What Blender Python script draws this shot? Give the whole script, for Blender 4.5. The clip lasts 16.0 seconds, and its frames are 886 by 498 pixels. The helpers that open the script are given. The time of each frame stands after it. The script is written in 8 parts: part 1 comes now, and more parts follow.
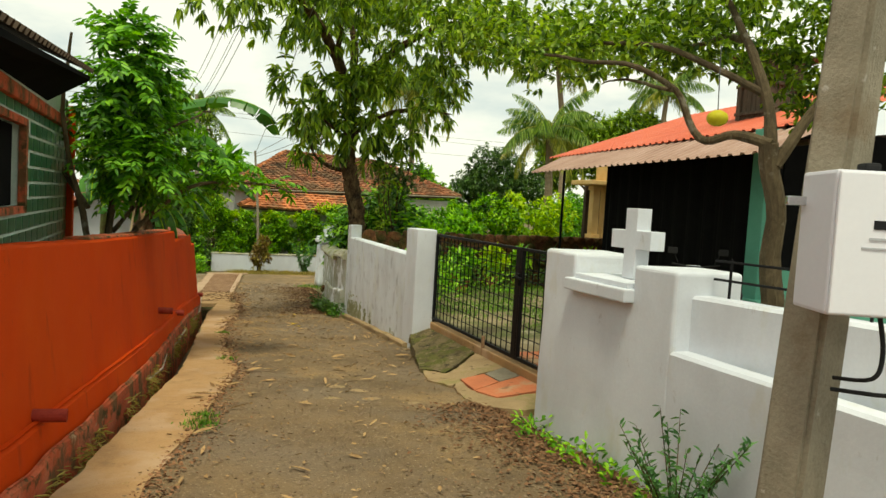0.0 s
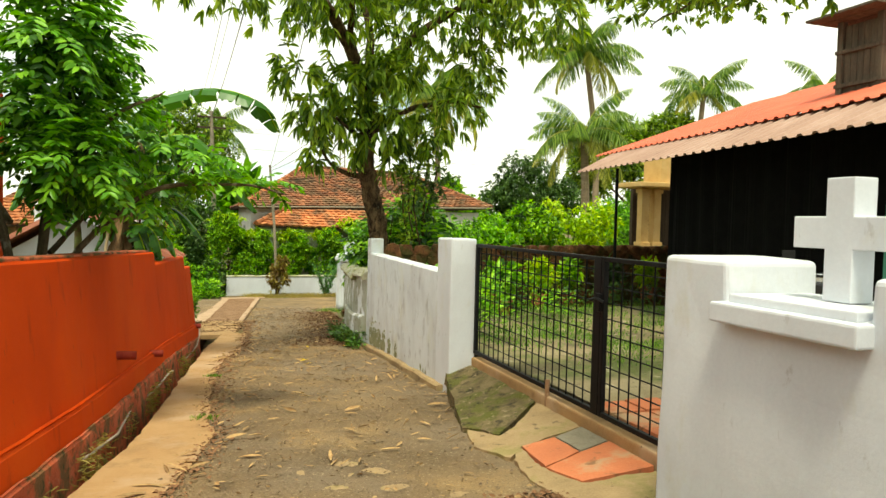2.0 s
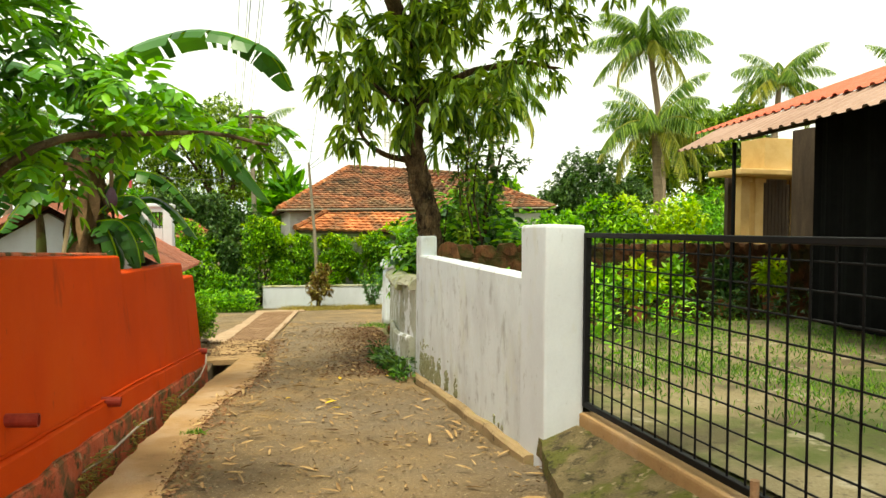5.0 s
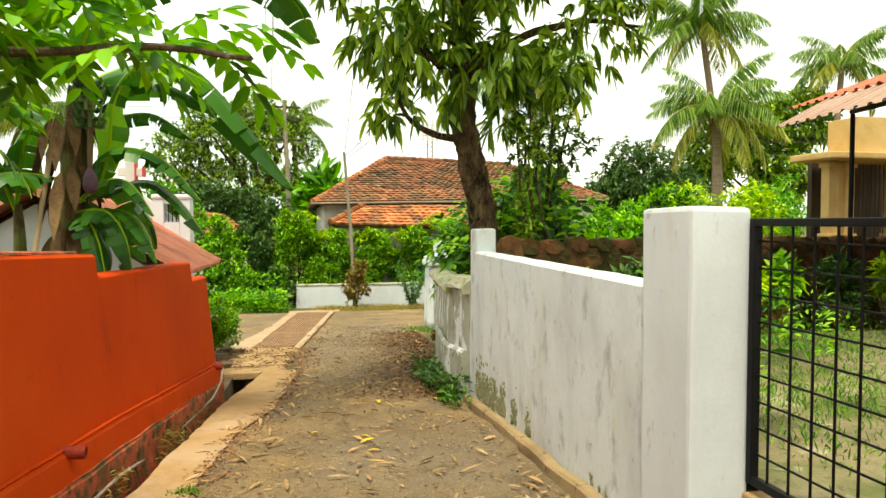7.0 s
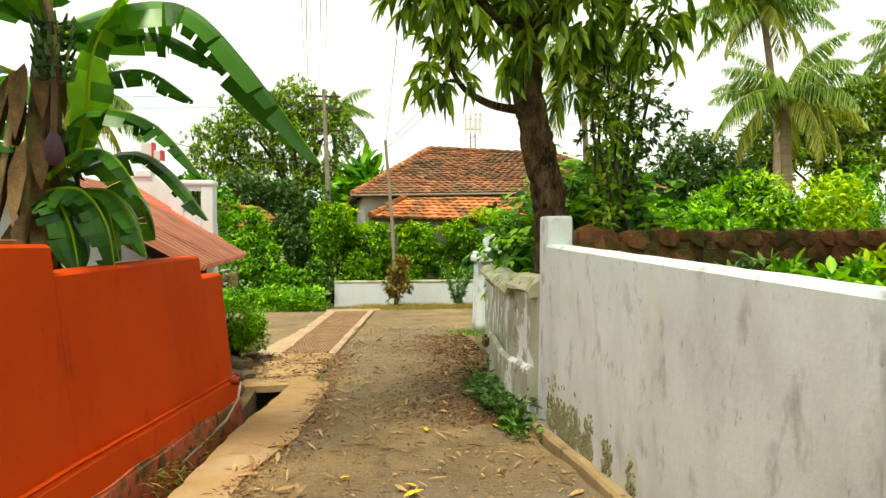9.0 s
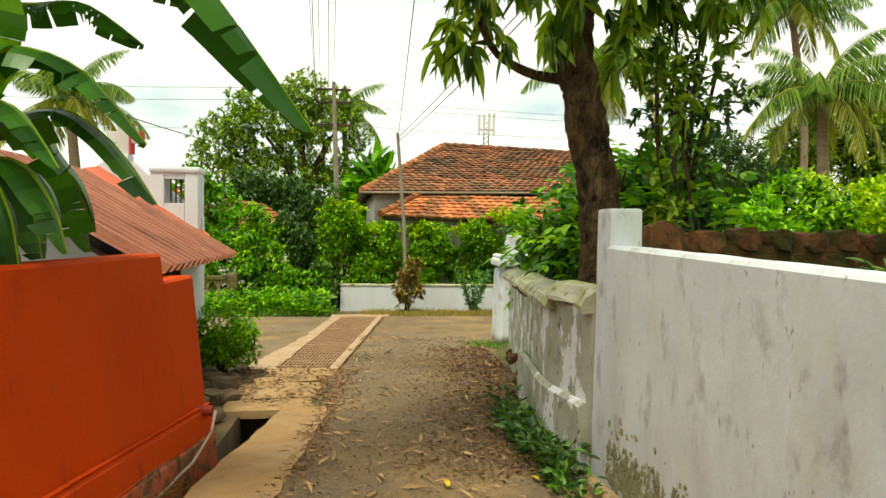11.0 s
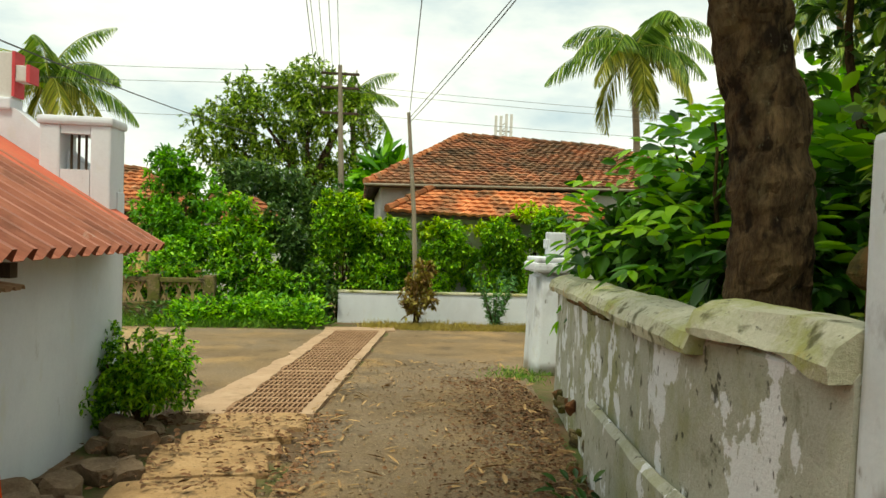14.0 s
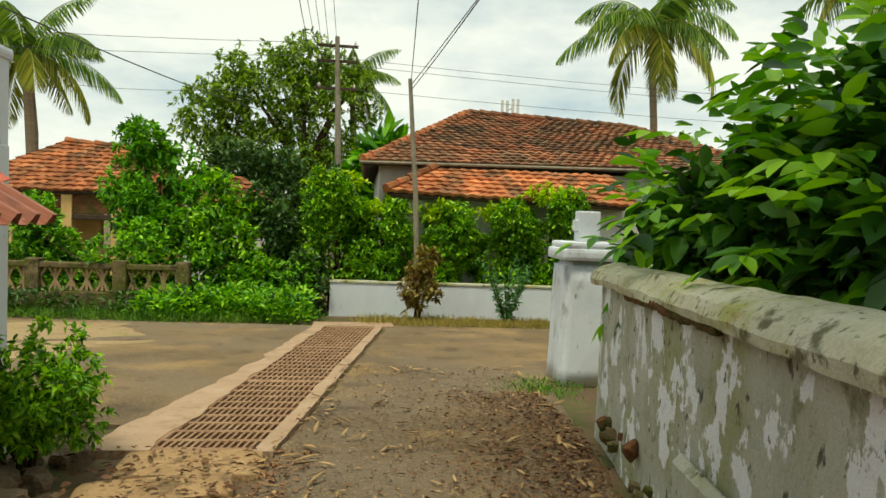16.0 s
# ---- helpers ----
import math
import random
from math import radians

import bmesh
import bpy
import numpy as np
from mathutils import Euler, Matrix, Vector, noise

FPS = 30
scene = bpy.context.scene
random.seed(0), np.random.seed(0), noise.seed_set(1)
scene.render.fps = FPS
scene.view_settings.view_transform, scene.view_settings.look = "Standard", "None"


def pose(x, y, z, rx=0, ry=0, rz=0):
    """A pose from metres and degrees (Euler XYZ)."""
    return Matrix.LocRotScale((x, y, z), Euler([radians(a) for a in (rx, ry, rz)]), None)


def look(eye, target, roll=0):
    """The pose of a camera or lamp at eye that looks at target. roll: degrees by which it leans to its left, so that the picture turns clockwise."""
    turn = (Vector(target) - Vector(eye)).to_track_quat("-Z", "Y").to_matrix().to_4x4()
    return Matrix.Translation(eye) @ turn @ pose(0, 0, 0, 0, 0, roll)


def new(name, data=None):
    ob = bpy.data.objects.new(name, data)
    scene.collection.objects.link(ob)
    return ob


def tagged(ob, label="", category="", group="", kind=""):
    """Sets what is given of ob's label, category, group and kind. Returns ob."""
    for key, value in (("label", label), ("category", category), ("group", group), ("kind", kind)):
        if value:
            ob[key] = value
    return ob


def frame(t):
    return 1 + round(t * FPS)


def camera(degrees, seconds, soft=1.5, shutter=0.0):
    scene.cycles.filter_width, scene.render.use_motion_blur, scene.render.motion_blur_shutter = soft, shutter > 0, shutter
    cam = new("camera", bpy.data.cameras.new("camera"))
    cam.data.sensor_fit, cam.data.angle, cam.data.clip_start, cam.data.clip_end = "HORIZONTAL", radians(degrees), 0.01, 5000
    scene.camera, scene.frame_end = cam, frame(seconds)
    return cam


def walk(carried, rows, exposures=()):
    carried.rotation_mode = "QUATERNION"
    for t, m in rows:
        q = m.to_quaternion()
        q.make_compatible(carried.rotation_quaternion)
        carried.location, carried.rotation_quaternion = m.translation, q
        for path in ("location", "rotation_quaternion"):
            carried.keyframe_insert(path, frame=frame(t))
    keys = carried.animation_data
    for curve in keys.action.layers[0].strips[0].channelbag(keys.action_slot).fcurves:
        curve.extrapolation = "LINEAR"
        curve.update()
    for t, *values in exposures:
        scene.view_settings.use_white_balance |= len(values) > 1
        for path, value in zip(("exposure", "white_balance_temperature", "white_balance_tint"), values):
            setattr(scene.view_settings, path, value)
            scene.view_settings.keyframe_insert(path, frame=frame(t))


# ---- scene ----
cam = camera(64.2, 16.0)
PATH = [
    (0, (-0.625, -2.004, 1.549), (0.102, -0.145, 1.428), 3.4),
    (0.5, (-0.441, -1.421, 1.508), (0.261, 0.448, 1.392), 3.3),
    (1, (-0.268, -0.904, 1.472), (0.417, 0.972, 1.363), 2.6),
    (1.5, (-0.097, -0.358, 1.429), (0.568, 1.526, 1.329), 2.1),
    (2, (0.053, 0.14, 1.392), (0.704, 2.029, 1.313), 1.4),
    (2.5, (0.197, 0.716, 1.354), (0.826, 2.613, 1.29), 1.5),
    (3, (0.337, 1.263, 1.322), (0.942, 3.168, 1.261), 1.1),
    (3.5, (0.46, 1.78, 1.277), (1.038, 3.693, 1.215), 1.0),
    (3.7, (0.507, 1.964, 1.245), (1.076, 3.88, 1.187), 0.8),
    (5.8, (0.811, 3.585, 1.166), (1.29, 5.525, 1.1), 0.4),
    (6, (0.82, 3.769, 1.169), (1.291, 5.712, 1.096), 0.4),
    (6.5, (0.873, 4.231, 1.144), (1.31, 6.182, 1.072), 0.6),
    (7, (0.926, 4.632, 1.121), (1.336, 6.588, 1.048), 0.1),
    (7.5, (0.972, 5.075, 1.094), (1.354, 7.037, 1.019), -0.1),
    (8, (1.014, 5.546, 1.062), (1.359, 7.515, 0.975), -0.0),
    (8.5, (1.034, 5.894, 1.039), (1.348, 7.867, 0.956), 0.1),
    (9, (1.039, 6.111, 1.031), (1.335, 8.087, 0.947), 0.2),
    (9.5, (1.05, 6.333, 1.021), (1.333, 8.311, 0.943), 0.1),
    (10, (1.083, 6.723, 0.997), (1.353, 8.703, 0.917), 0.4),
    (10.2, (1.094, 6.874, 1.004), (1.363, 8.854, 0.92), 0.7),
    (12.3, (1.246, 8.826, 0.822), (1.51, 10.808, 0.759), 1.2),
    (12.5, (1.288, 9.04, 0.816), (1.544, 11.022, 0.749), 1.2),
    (13, (1.323, 9.458, 0.802), (1.575, 11.442, 0.744), 1.5),
    (13.5, (1.35, 9.916, 0.78), (1.595, 11.9, 0.719), 1.8),
    (14, (1.388, 10.377, 0.744), (1.623, 12.362, 0.684), 2.0),
    (14.5, (1.413, 10.897, 0.712), (1.637, 12.884, 0.646), 2.5),
    (15, (1.465, 11.394, 0.671), (1.687, 13.381, 0.598), 2.6),
    (15.5, (1.52, 11.807, 0.636), (1.742, 13.792, 0.554), 2.6),
    (16, (1.57, 12.147, 0.61), (1.796, 14.133, 0.519), 2.3),
]
walk(cam, [(t, look(eye, target, roll)) for t, eye, target, roll in PATH],
     [(0.0, 0.20, 7800, -3), (1.5, 0.64, 7900, -3), (3.5, 0.78, 7900, -3), (7.0, 0.92, 7900, -3), (10.0, 0.70, 7900, -3), (12.5, 0.38, 7700, -3), (14.5, 0.36, 7500, -3), (16.0, 0.12, 7400, -3)])


# ---- world, sun, exposure ----
world = bpy.data.worlds.new("overcast_sky")
scene.world = world
world.use_nodes = True
wn, wl = world.node_tree.nodes, world.node_tree.links
wn.clear()
w_out = wn.new("ShaderNodeOutputWorld")
w_bg = wn.new("ShaderNodeBackground")
w_sky = wn.new("ShaderNodeTexSky")
w_sky.sky_type = "NISHITA"
w_sky.sun_disc = False
SUN_EL, SUN_AZ = radians(68), radians(204)
w_sky.sun_elevation, w_sky.sun_rotation = SUN_EL, SUN_AZ
w_co = wn.new("ShaderNodeTexCoord")
w_map = wn.new("ShaderNodeMapping")
w_map.inputs["Scale"].default_value = (1.6, 1.6, 4.0)
w_noise = wn.new("ShaderNodeTexNoise")
w_noise.inputs["Scale"].default_value = 2.1
w_noise.inputs["Detail"].default_value = 6.0
w_noise.inputs["Roughness"].default_value = 0.55
w_ramp = wn.new("ShaderNodeValToRGB")
w_ramp.color_ramp.elements[0].position = 0.33
w_ramp.color_ramp.elements[0].color = (0.56, 0.70, 0.84, 1)
w_ramp.color_ramp.elements[1].position = 0.58
w_ramp.color_ramp.elements[1].color = (1.10, 1.12, 1.15, 1)
w_scale = wn.new("ShaderNodeMixRGB")
w_scale.blend_type = "MULTIPLY"
w_scale.inputs["Fac"].default_value = 1.0
w_scale.inputs["Color2"].default_value = (0.10, 0.10, 0.10, 1)
w_mix = wn.new("ShaderNodeMixRGB")
w_mix.inputs["Fac"].default_value = 0.86
wl.new(w_co.outputs["Generated"], w_map.inputs["Vector"])
wl.new(w_map.outputs["Vector"], w_noise.inputs["Vector"])
wl.new(w_noise.outputs["Fac"], w_ramp.inputs["Fac"])
wl.new(w_sky.outputs["Color"], w_scale.inputs["Color1"])
wl.new(w_scale.outputs["Color"], w_mix.inputs["Color1"])
wl.new(w_ramp.outputs["Color"], w_mix.inputs["Color2"])
wl.new(w_mix.outputs["Color"], w_bg.inputs["Color"])
w_bg.inputs["Strength"].default_value = 0.90
wl.new(w_bg.outputs["Background"], w_out.inputs["Surface"])

sun = new("sun", bpy.data.lights.new("sun", "SUN"))
sun.data.energy, sun.data.angle, sun.data.color = 2.5, radians(13), (1.0, 0.96, 0.90)
sun.matrix_world = look((-9, -20, 54), (0, 0, 0))


# ---- materials ----
def ramp_of(nt, fac, stops):
    r = nt.nodes.new("ShaderNodeValToRGB")
    while len(r.color_ramp.elements) < len(stops):
        r.color_ramp.elements.new(0.5)
    for e, (p, c) in zip(r.color_ramp.elements, stops):
        e.position, e.color = p, (*c, 1)
    nt.links.new(fac, r.inputs["Fac"])
    return r.outputs["Color"]


def noise_of(nt, vec, scale, detail=5.0, rough=0.6, distort=0.0):
    n = nt.nodes.new("ShaderNodeTexNoise")
    n.inputs["Scale"].default_value, n.inputs["Detail"].default_value = scale, detail
    n.inputs["Roughness"].default_value, n.inputs["Distortion"].default_value = rough, distort
    nt.links.new(vec, n.inputs["Vector"])
    return n.outputs["Fac"]


def mixed(nt, fac, a, b, mode="MIX"):
    m = nt.nodes.new("ShaderNodeMixRGB")
    m.blend_type = mode
    for key, v in (("Fac", fac), ("Color1", a), ("Color2", b)):
        if hasattr(v, "is_output"):
            nt.links.new(v, m.inputs[key])
        elif key == "Fac":
            m.inputs[key].default_value = v
        else:
            m.inputs[key].default_value = (*v, 1)
    return m.outputs["Color"]


def surface(name, base, dark, light, scale=3.0, fine=60.0, rough=0.8, bump=0.3, patches=(), metal=0.0, stretch=(1, 1, 1), island=0.0, spec=0.2, runs=1.0):
    """A worn surface: base colour broken at two scales; patches: (colour, scale, from, to, strength) stains of their own shape."""
    m = bpy.data.materials.new(name)
    m.use_nodes = True
    nt = m.node_tree
    b = nt.nodes["Principled BSDF"]
    co = nt.nodes.new("ShaderNodeTexCoord")
    mp = nt.nodes.new("ShaderNodeMapping")
    mp.inputs["Scale"].default_value = stretch
    geo = nt.nodes.new("ShaderNodeNewGeometry")
    nt.links.new(geo.outputs["Position"], mp.inputs["Vector"])
    vec = mp.outputs["Vector"]
    big = noise_of(nt, vec, scale, 6, 0.6, 0.4)
    small = noise_of(nt, vec, fine, 4, 0.7)
    col = ramp_of(nt, big, [(0.3, dark), (0.5, base), (0.72, light)])
    col = mixed(nt, 0.35, col, ramp_of(nt, small, [(0.3, dark), (0.7, light)]))
    for pc, ps, p0, p1, strength in patches:
        pm = nt.nodes.new("ShaderNodeMapping")
        pm.inputs["Scale"].default_value = (1, 1, runs)
        nt.links.new(geo.outputs["Position"], pm.inputs["Vector"])
        pf = noise_of(nt, pm.outputs["Vector"], ps, 7, 0.62, 0.15)
        k = ramp_of(nt, pf, [(p0, (0, 0, 0)), (p1, (strength,) * 3)])
        col = mixed(nt, k, col, pc)
    if island:
        oi = nt.nodes.new("ShaderNodeObjectInfo")
        hsv = nt.nodes.new("ShaderNodeHueSaturation")
        add = nt.nodes.new("ShaderNodeMath")
        add.operation = "ADD"
        nt.links.new(oi.outputs["Random"], add.inputs[0])
        nt.links.new(geo.outputs["Random Per Island"], add.inputs[1])
        mr = nt.nodes.new("ShaderNodeMapRange")
        mr.inputs["From Max"].default_value = 2.0
        mr.inputs["To Min"].default_value, mr.inputs["To Max"].default_value = 1 - island, 1 + island
        nt.links.new(add.outputs[0], mr.inputs["Value"])
        nt.links.new(mr.outputs["Result"], hsv.inputs["Value"])
        nt.links.new(col, hsv.inputs["Color"])
        col = hsv.outputs["Color"]
    nt.links.new(col, b.inputs["Base Color"])
    b.inputs["Roughness"].default_value, b.inputs["Metallic"].default_value = rough, metal
    b.inputs["Specular IOR Level"].default_value = spec
    if bump:
        bp = nt.nodes.new("ShaderNodeBump")
        bp.inputs["Strength"].default_value, bp.inputs["Distance"].default_value = bump, 0.02
        mx = nt.nodes.new("ShaderNodeMath")
        mx.operation = "ADD"
        nt.links.new(big, mx.inputs[0])
        nt.links.new(small, mx.inputs[1])
        nt.links.new(mx.outputs[0], bp.inputs["Height"])
        nt.links.new(bp.outputs["Normal"], b.inputs["Normal"])
    return m


def foliage(name, dark, mid, light, through_light=0.35, rough=0.45):
    m = bpy.data.materials.new(name)
    m.use_nodes = True
    nt = m.node_tree
    b = nt.nodes["Principled BSDF"]
    out = nt.nodes["Material Output"]
    geo = nt.nodes.new("ShaderNodeNewGeometry")
    big = noise_of(nt, geo.outputs["Position"], 1.3, 3, 0.6)
    add = nt.nodes.new("ShaderNodeMath")
    add.operation = "MULTIPLY_ADD"
    add.inputs[1].default_value, add.inputs[2].default_value = 0.55, 0.0
    nt.links.new(geo.outputs["Random Per Island"], add.inputs[0])
    add2 = nt.nodes.new("ShaderNodeMath")
    add2.operation = "MULTIPLY_ADD"
    add2.inputs[1].default_value = 0.5
    nt.links.new(big, add2.inputs[0])
    nt.links.new(add.outputs[0], add2.inputs[2])
    col = ramp_of(nt, add2.outputs[0], [(0.26, dark), (0.5, mid), (0.78, light)])
    nt.links.new(col, b.inputs["Base Color"])
    b.inputs["Roughness"].default_value = rough
    b.inputs["Specular IOR Level"].default_value = 0.35
    tr = nt.nodes.new("ShaderNodeBsdfTranslucent")
    bright = mixed(nt, 1.0, col, (1.6, 1.7, 0.6), "MULTIPLY")
    nt.links.new(bright, tr.inputs["Color"])
    mix = nt.nodes.new("ShaderNodeMixShader")
    mix.inputs["Fac"].default_value = through_light * 0.7
    nt.links.new(b.outputs["BSDF"], mix.inputs[1])
    nt.links.new(tr.outputs["BSDF"], mix.inputs[2])
    nt.links.new(mix.outputs["Shader"], out.inputs["Surface"])
    return m


M = {}
M["asphalt"] = surface("worn_asphalt", (0.215, 0.146, 0.083), (0.110, 0.080, 0.050), (0.33, 0.225, 0.12), 0.7, 70, 0.9, 0.8,
                       [((0.225, 0.175, 0.125), 0.55, 0.46, 0.62, 0.7), ((0.42, 0.27, 0.12), 0.9, 0.54, 0.70, 0.65), ((0.085, 0.062, 0.04), 2.0, 0.57, 0.70, 0.6), ((0.46, 0.36, 0.22), 42, 0.58, 0.66, 0.7), ((0.05, 0.04, 0.028), 55, 0.58, 0.66, 0.75), ((0.06, 0.05, 0.035), 140, 0.56, 0.64, 0.5)], spec=0.1)
M["earth"] = surface("bare_earth", (0.15, 0.095, 0.055), (0.08, 0.055, 0.035), (0.24, 0.16, 0.09), 1.5, 40, 0.95, 0.7,
                     [((0.075, 0.11, 0.025), 1.2, 0.47, 0.60, 0.85)])
M["yard"] = surface("damp_mossy_yard", (0.24, 0.19, 0.10), (0.12, 0.10, 0.05), (0.38, 0.31, 0.19), 0.8, 35, 0.8, 0.5,
                    [((0.075, 0.105, 0.02), 0.7, 0.47, 0.60, 0.85), ((0.09, 0.07, 0.04), 1.1, 0.52, 0.60, 0.75), ((0.44, 0.38, 0.27), 2.6, 0.60, 0.66, 0.7), ((0.05, 0.04, 0.025), 14, 0.58, 0.66, 0.6)])
M["sand_concrete"] = surface("sandy_concrete", (0.41, 0.240, 0.108), (0.29, 0.17, 0.08), (0.48, 0.305, 0.15), 2.4, 70, 0.9, 0.45,
                             [((0.50, 0.36, 0.24), 1.3, 0.50, 0.64, 0.6), ((0.24, 0.15, 0.075), 3.5, 0.58, 0.70, 0.6), ((0.14, 0.10, 0.05), 22, 0.64, 0.70, 0.7)])
M["cover"] = surface("dusty_cement_slab", (0.40, 0.245, 0.115), (0.24, 0.145, 0.07), (0.54, 0.36, 0.19), 4, 60, 0.95, 0.5,
                     [((0.13, 0.085, 0.045), 5, 0.54, 0.64, 0.8), ((0.07, 0.05, 0.03), 24, 0.58, 0.66, 0.7)])
M["pink_sand"] = surface("pinkish_cement_border", (0.42, 0.28, 0.175), (0.30, 0.195, 0.12), (0.50, 0.355, 0.24), 2.4, 70, 0.9, 0.35,
                         [((0.24, 0.16, 0.09), 3.5, 0.56, 0.68, 0.6), ((0.13, 0.09, 0.05), 20, 0.62, 0.70, 0.6)])
M["drain"] = surface("wet_drain_side", (0.23, 0.19, 0.10), (0.08, 0.07, 0.03), (0.36, 0.30, 0.18), 6, 50, 0.8, 0.6,
                     [((0.10, 0.115, 0.03), 4, 0.48, 0.62, 0.75), ((0.03, 0.03, 0.015), 8, 0.60, 0.68, 0.7)])
M["red_paint"] = surface("orange_red_wall_paint", (0.60, 0.056, 0.007), (0.50, 0.044, 0.006), (0.64, 0.082, 0.011), 0.8, 90, 0.75, 0.06,
                         [((0.48, 0.042, 0.006), 1.3, 0.50, 0.72, 0.5), ((0.20, 0.028, 0.010), 5, 0.60, 0.74, 0.6), ((0.10, 0.045, 0.018), 15, 0.66, 0.74, 0.6), ((0.72, 0.30, 0.16), 26, 0.745, 0.77, 0.8)], spec=0.06, runs=0.3)
M["red_plinth"] = surface("faded_red_plinth", (0.58, 0.105, 0.040), (0.34, 0.055, 0.022), (0.64, 0.20, 0.11), 3, 60, 0.85, 0.5,
                          [((0.12, 0.085, 0.035), 4.5, 0.48, 0.58, 0.85), ((0.045, 0.05, 0.015), 8, 0.55, 0.63, 0.85), ((0.52, 0.36, 0.22), 7, 0.64, 0.70, 0.7)])
M["white_paint"] = surface("whitewashed_plaster", (0.65, 0.69, 0.725), (0.56, 0.60, 0.64), (0.73, 0.765, 0.79), 0.8, 30, 0.9, 0.10,
                           [((0.45, 0.45, 0.47), 1.5, 0.47, 0.68, 0.65), ((0.54, 0.54, 0.40), 2.2, 0.54, 0.70, 0.5), ((0.28, 0.27, 0.27), 5, 0.555, 0.68, 0.65), ((0.17, 0.16, 0.14), 15, 0.64, 0.71, 0.75), ((0.62, 0.64, 0.62), 9, 0.60, 0.64, 0.6)], runs=0.55)
M["white_clean"] = surface("fresh_white_paint", (0.655, 0.69, 0.735), (0.59, 0.62, 0.67), (0.72, 0.75, 0.785), 1.2, 45, 0.8, 0.08,
                           [((0.50, 0.51, 0.54), 1.4, 0.48, 0.72, 0.5), ((0.54, 0.52, 0.40), 3, 0.58, 0.74, 0.5), ((0.33, 0.31, 0.29), 9, 0.65, 0.74, 0.6)], runs=0.5)
M["old_plaster"] = surface("weathered_lime_plaster", (0.43, 0.43, 0.355), (0.29, 0.295, 0.22), (0.52, 0.515, 0.44), 2.6, 50, 0.9, 0.4,
                           [((0.27, 0.28, 0.11), 1.5, 0.48, 0.62, 0.7), ((0.10, 0.11, 0.03), 4.5, 0.59, 0.68, 0.75), ((0.74, 0.755, 0.77), 3.6, 0.535, 0.55, 0.95), ((0.05, 0.048, 0.03), 13, 0.60, 0.65, 0.85), ((0.10, 0.10, 0.06), 50, 0.62, 0.68, 0.5)], runs=0.72)
M["old_coping"] = surface("mossy_coping", (0.54, 0.52, 0.38), (0.32, 0.32, 0.19), (0.66, 0.64, 0.52), 2.5, 50, 0.9, 0.5,
                          [((0.33, 0.34, 0.08), 2.4, 0.50, 0.62, 0.8), ((0.50, 0.27, 0.08), 1.9, 0.62, 0.70, 0.6), ((0.09, 0.085, 0.035), 6, 0.57, 0.66, 0.85), ((0.05, 0.045, 0.03), 22, 0.60, 0.66, 0.7)])
M["laterite"] = surface("laterite_stone", (0.16, 0.062, 0.026), (0.055, 0.026, 0.013), (0.27, 0.12, 0.05), 7, 50, 0.95, 0.8,
                        [((0.05, 0.06, 0.015), 2.4, 0.44, 0.58, 0.8), ((0.02, 0.016, 0.01), 9, 0.58, 0.66, 0.7)], island=0.35)
M["black_metal"] = surface("black_gate_paint", (0.005, 0.005, 0.006), (0.003, 0.003, 0.004), (0.010, 0.009, 0.008), 4, 60, 0.5, 0.05, metal=0.0, spec=0.15)
M["rust"] = surface("rusty_grating_iron", (0.31, 0.175, 0.095), (0.19, 0.10, 0.055), (0.42, 0.27, 0.16), 6, 70, 0.85, 0.4, metal=0.0)
M["concrete"] = surface("grey_pole_concrete", (0.25, 0.215, 0.155), (0.155, 0.135, 0.095), (0.34, 0.30, 0.225), 4, 70, 0.9, 0.35,
                        [((0.16, 0.10, 0.05), 3, 0.60, 0.70, 0.5), ((0.45, 0.42, 0.37), 10, 0.66, 0.70, 0.6)])
M["tile"] = surface("clay_roof_tile", (0.285, 0.098, 0.044), (0.13, 0.05, 0.028), (0.46, 0.19, 0.09), 1.6, 14, 0.9, 0.3,
                    [((0.13, 0.09, 0.05), 0.9, 0.40, 0.60, 0.8), ((0.06, 0.05, 0.03), 3.2, 0.52, 0.64, 0.8), ((0.56, 0.36, 0.22), 5, 0.60, 0.68, 0.6)], island=0.75)
M["tile_fresh"] = surface("bright_clay_roof_tile", (0.40, 0.125, 0.044), (0.21, 0.065, 0.03), (0.54, 0.22, 0.09), 2.2, 16, 0.9, 0.3,
                          [((0.12, 0.075, 0.04), 1.6, 0.46, 0.62, 0.8), ((0.56, 0.34, 0.19), 4, 0.60, 0.68, 0.6)], island=0.7)
# Streaks along the slope put groove dirt and rib shading into the colour.
M["tin_red"] = surface("faded_red_roof_sheet", (0.36, 0.125, 0.075), (0.17, 0.055, 0.036), (0.50, 0.22, 0.145), 2.4, 30, 0.6, 0.1,
                       [((0.13, 0.055, 0.035), 2.2, 0.56, 0.68, 0.6), ((0.52, 0.38, 0.30), 7, 0.66, 0.72, 0.6)], stretch=(0.15, 3.6, 0.3))
M["tin_orange"] = surface("orange_roof_sheet", (0.58, 0.125, 0.065), (0.48, 0.10, 0.055), (0.64, 0.18, 0.10), 1.2, 30, 0.6, 0.05,
                          [((0.46, 0.16, 0.09), 2.4, 0.58, 0.70, 0.5)])
M["tin_grey"] = surface("weathered_pink_brown_sheet", (0.36, 0.225, 0.17), (0.26, 0.155, 0.115), (0.45, 0.31, 0.25), 1.4, 30, 0.7, 0.05)
M["green_tile"] = surface("dark_green_wall_tile", (0.018, 0.115, 0.050), (0.010, 0.075, 0.03), (0.03, 0.16, 0.075), 6, 60, 0.28, 0.05, island=0.2, spec=0.5)
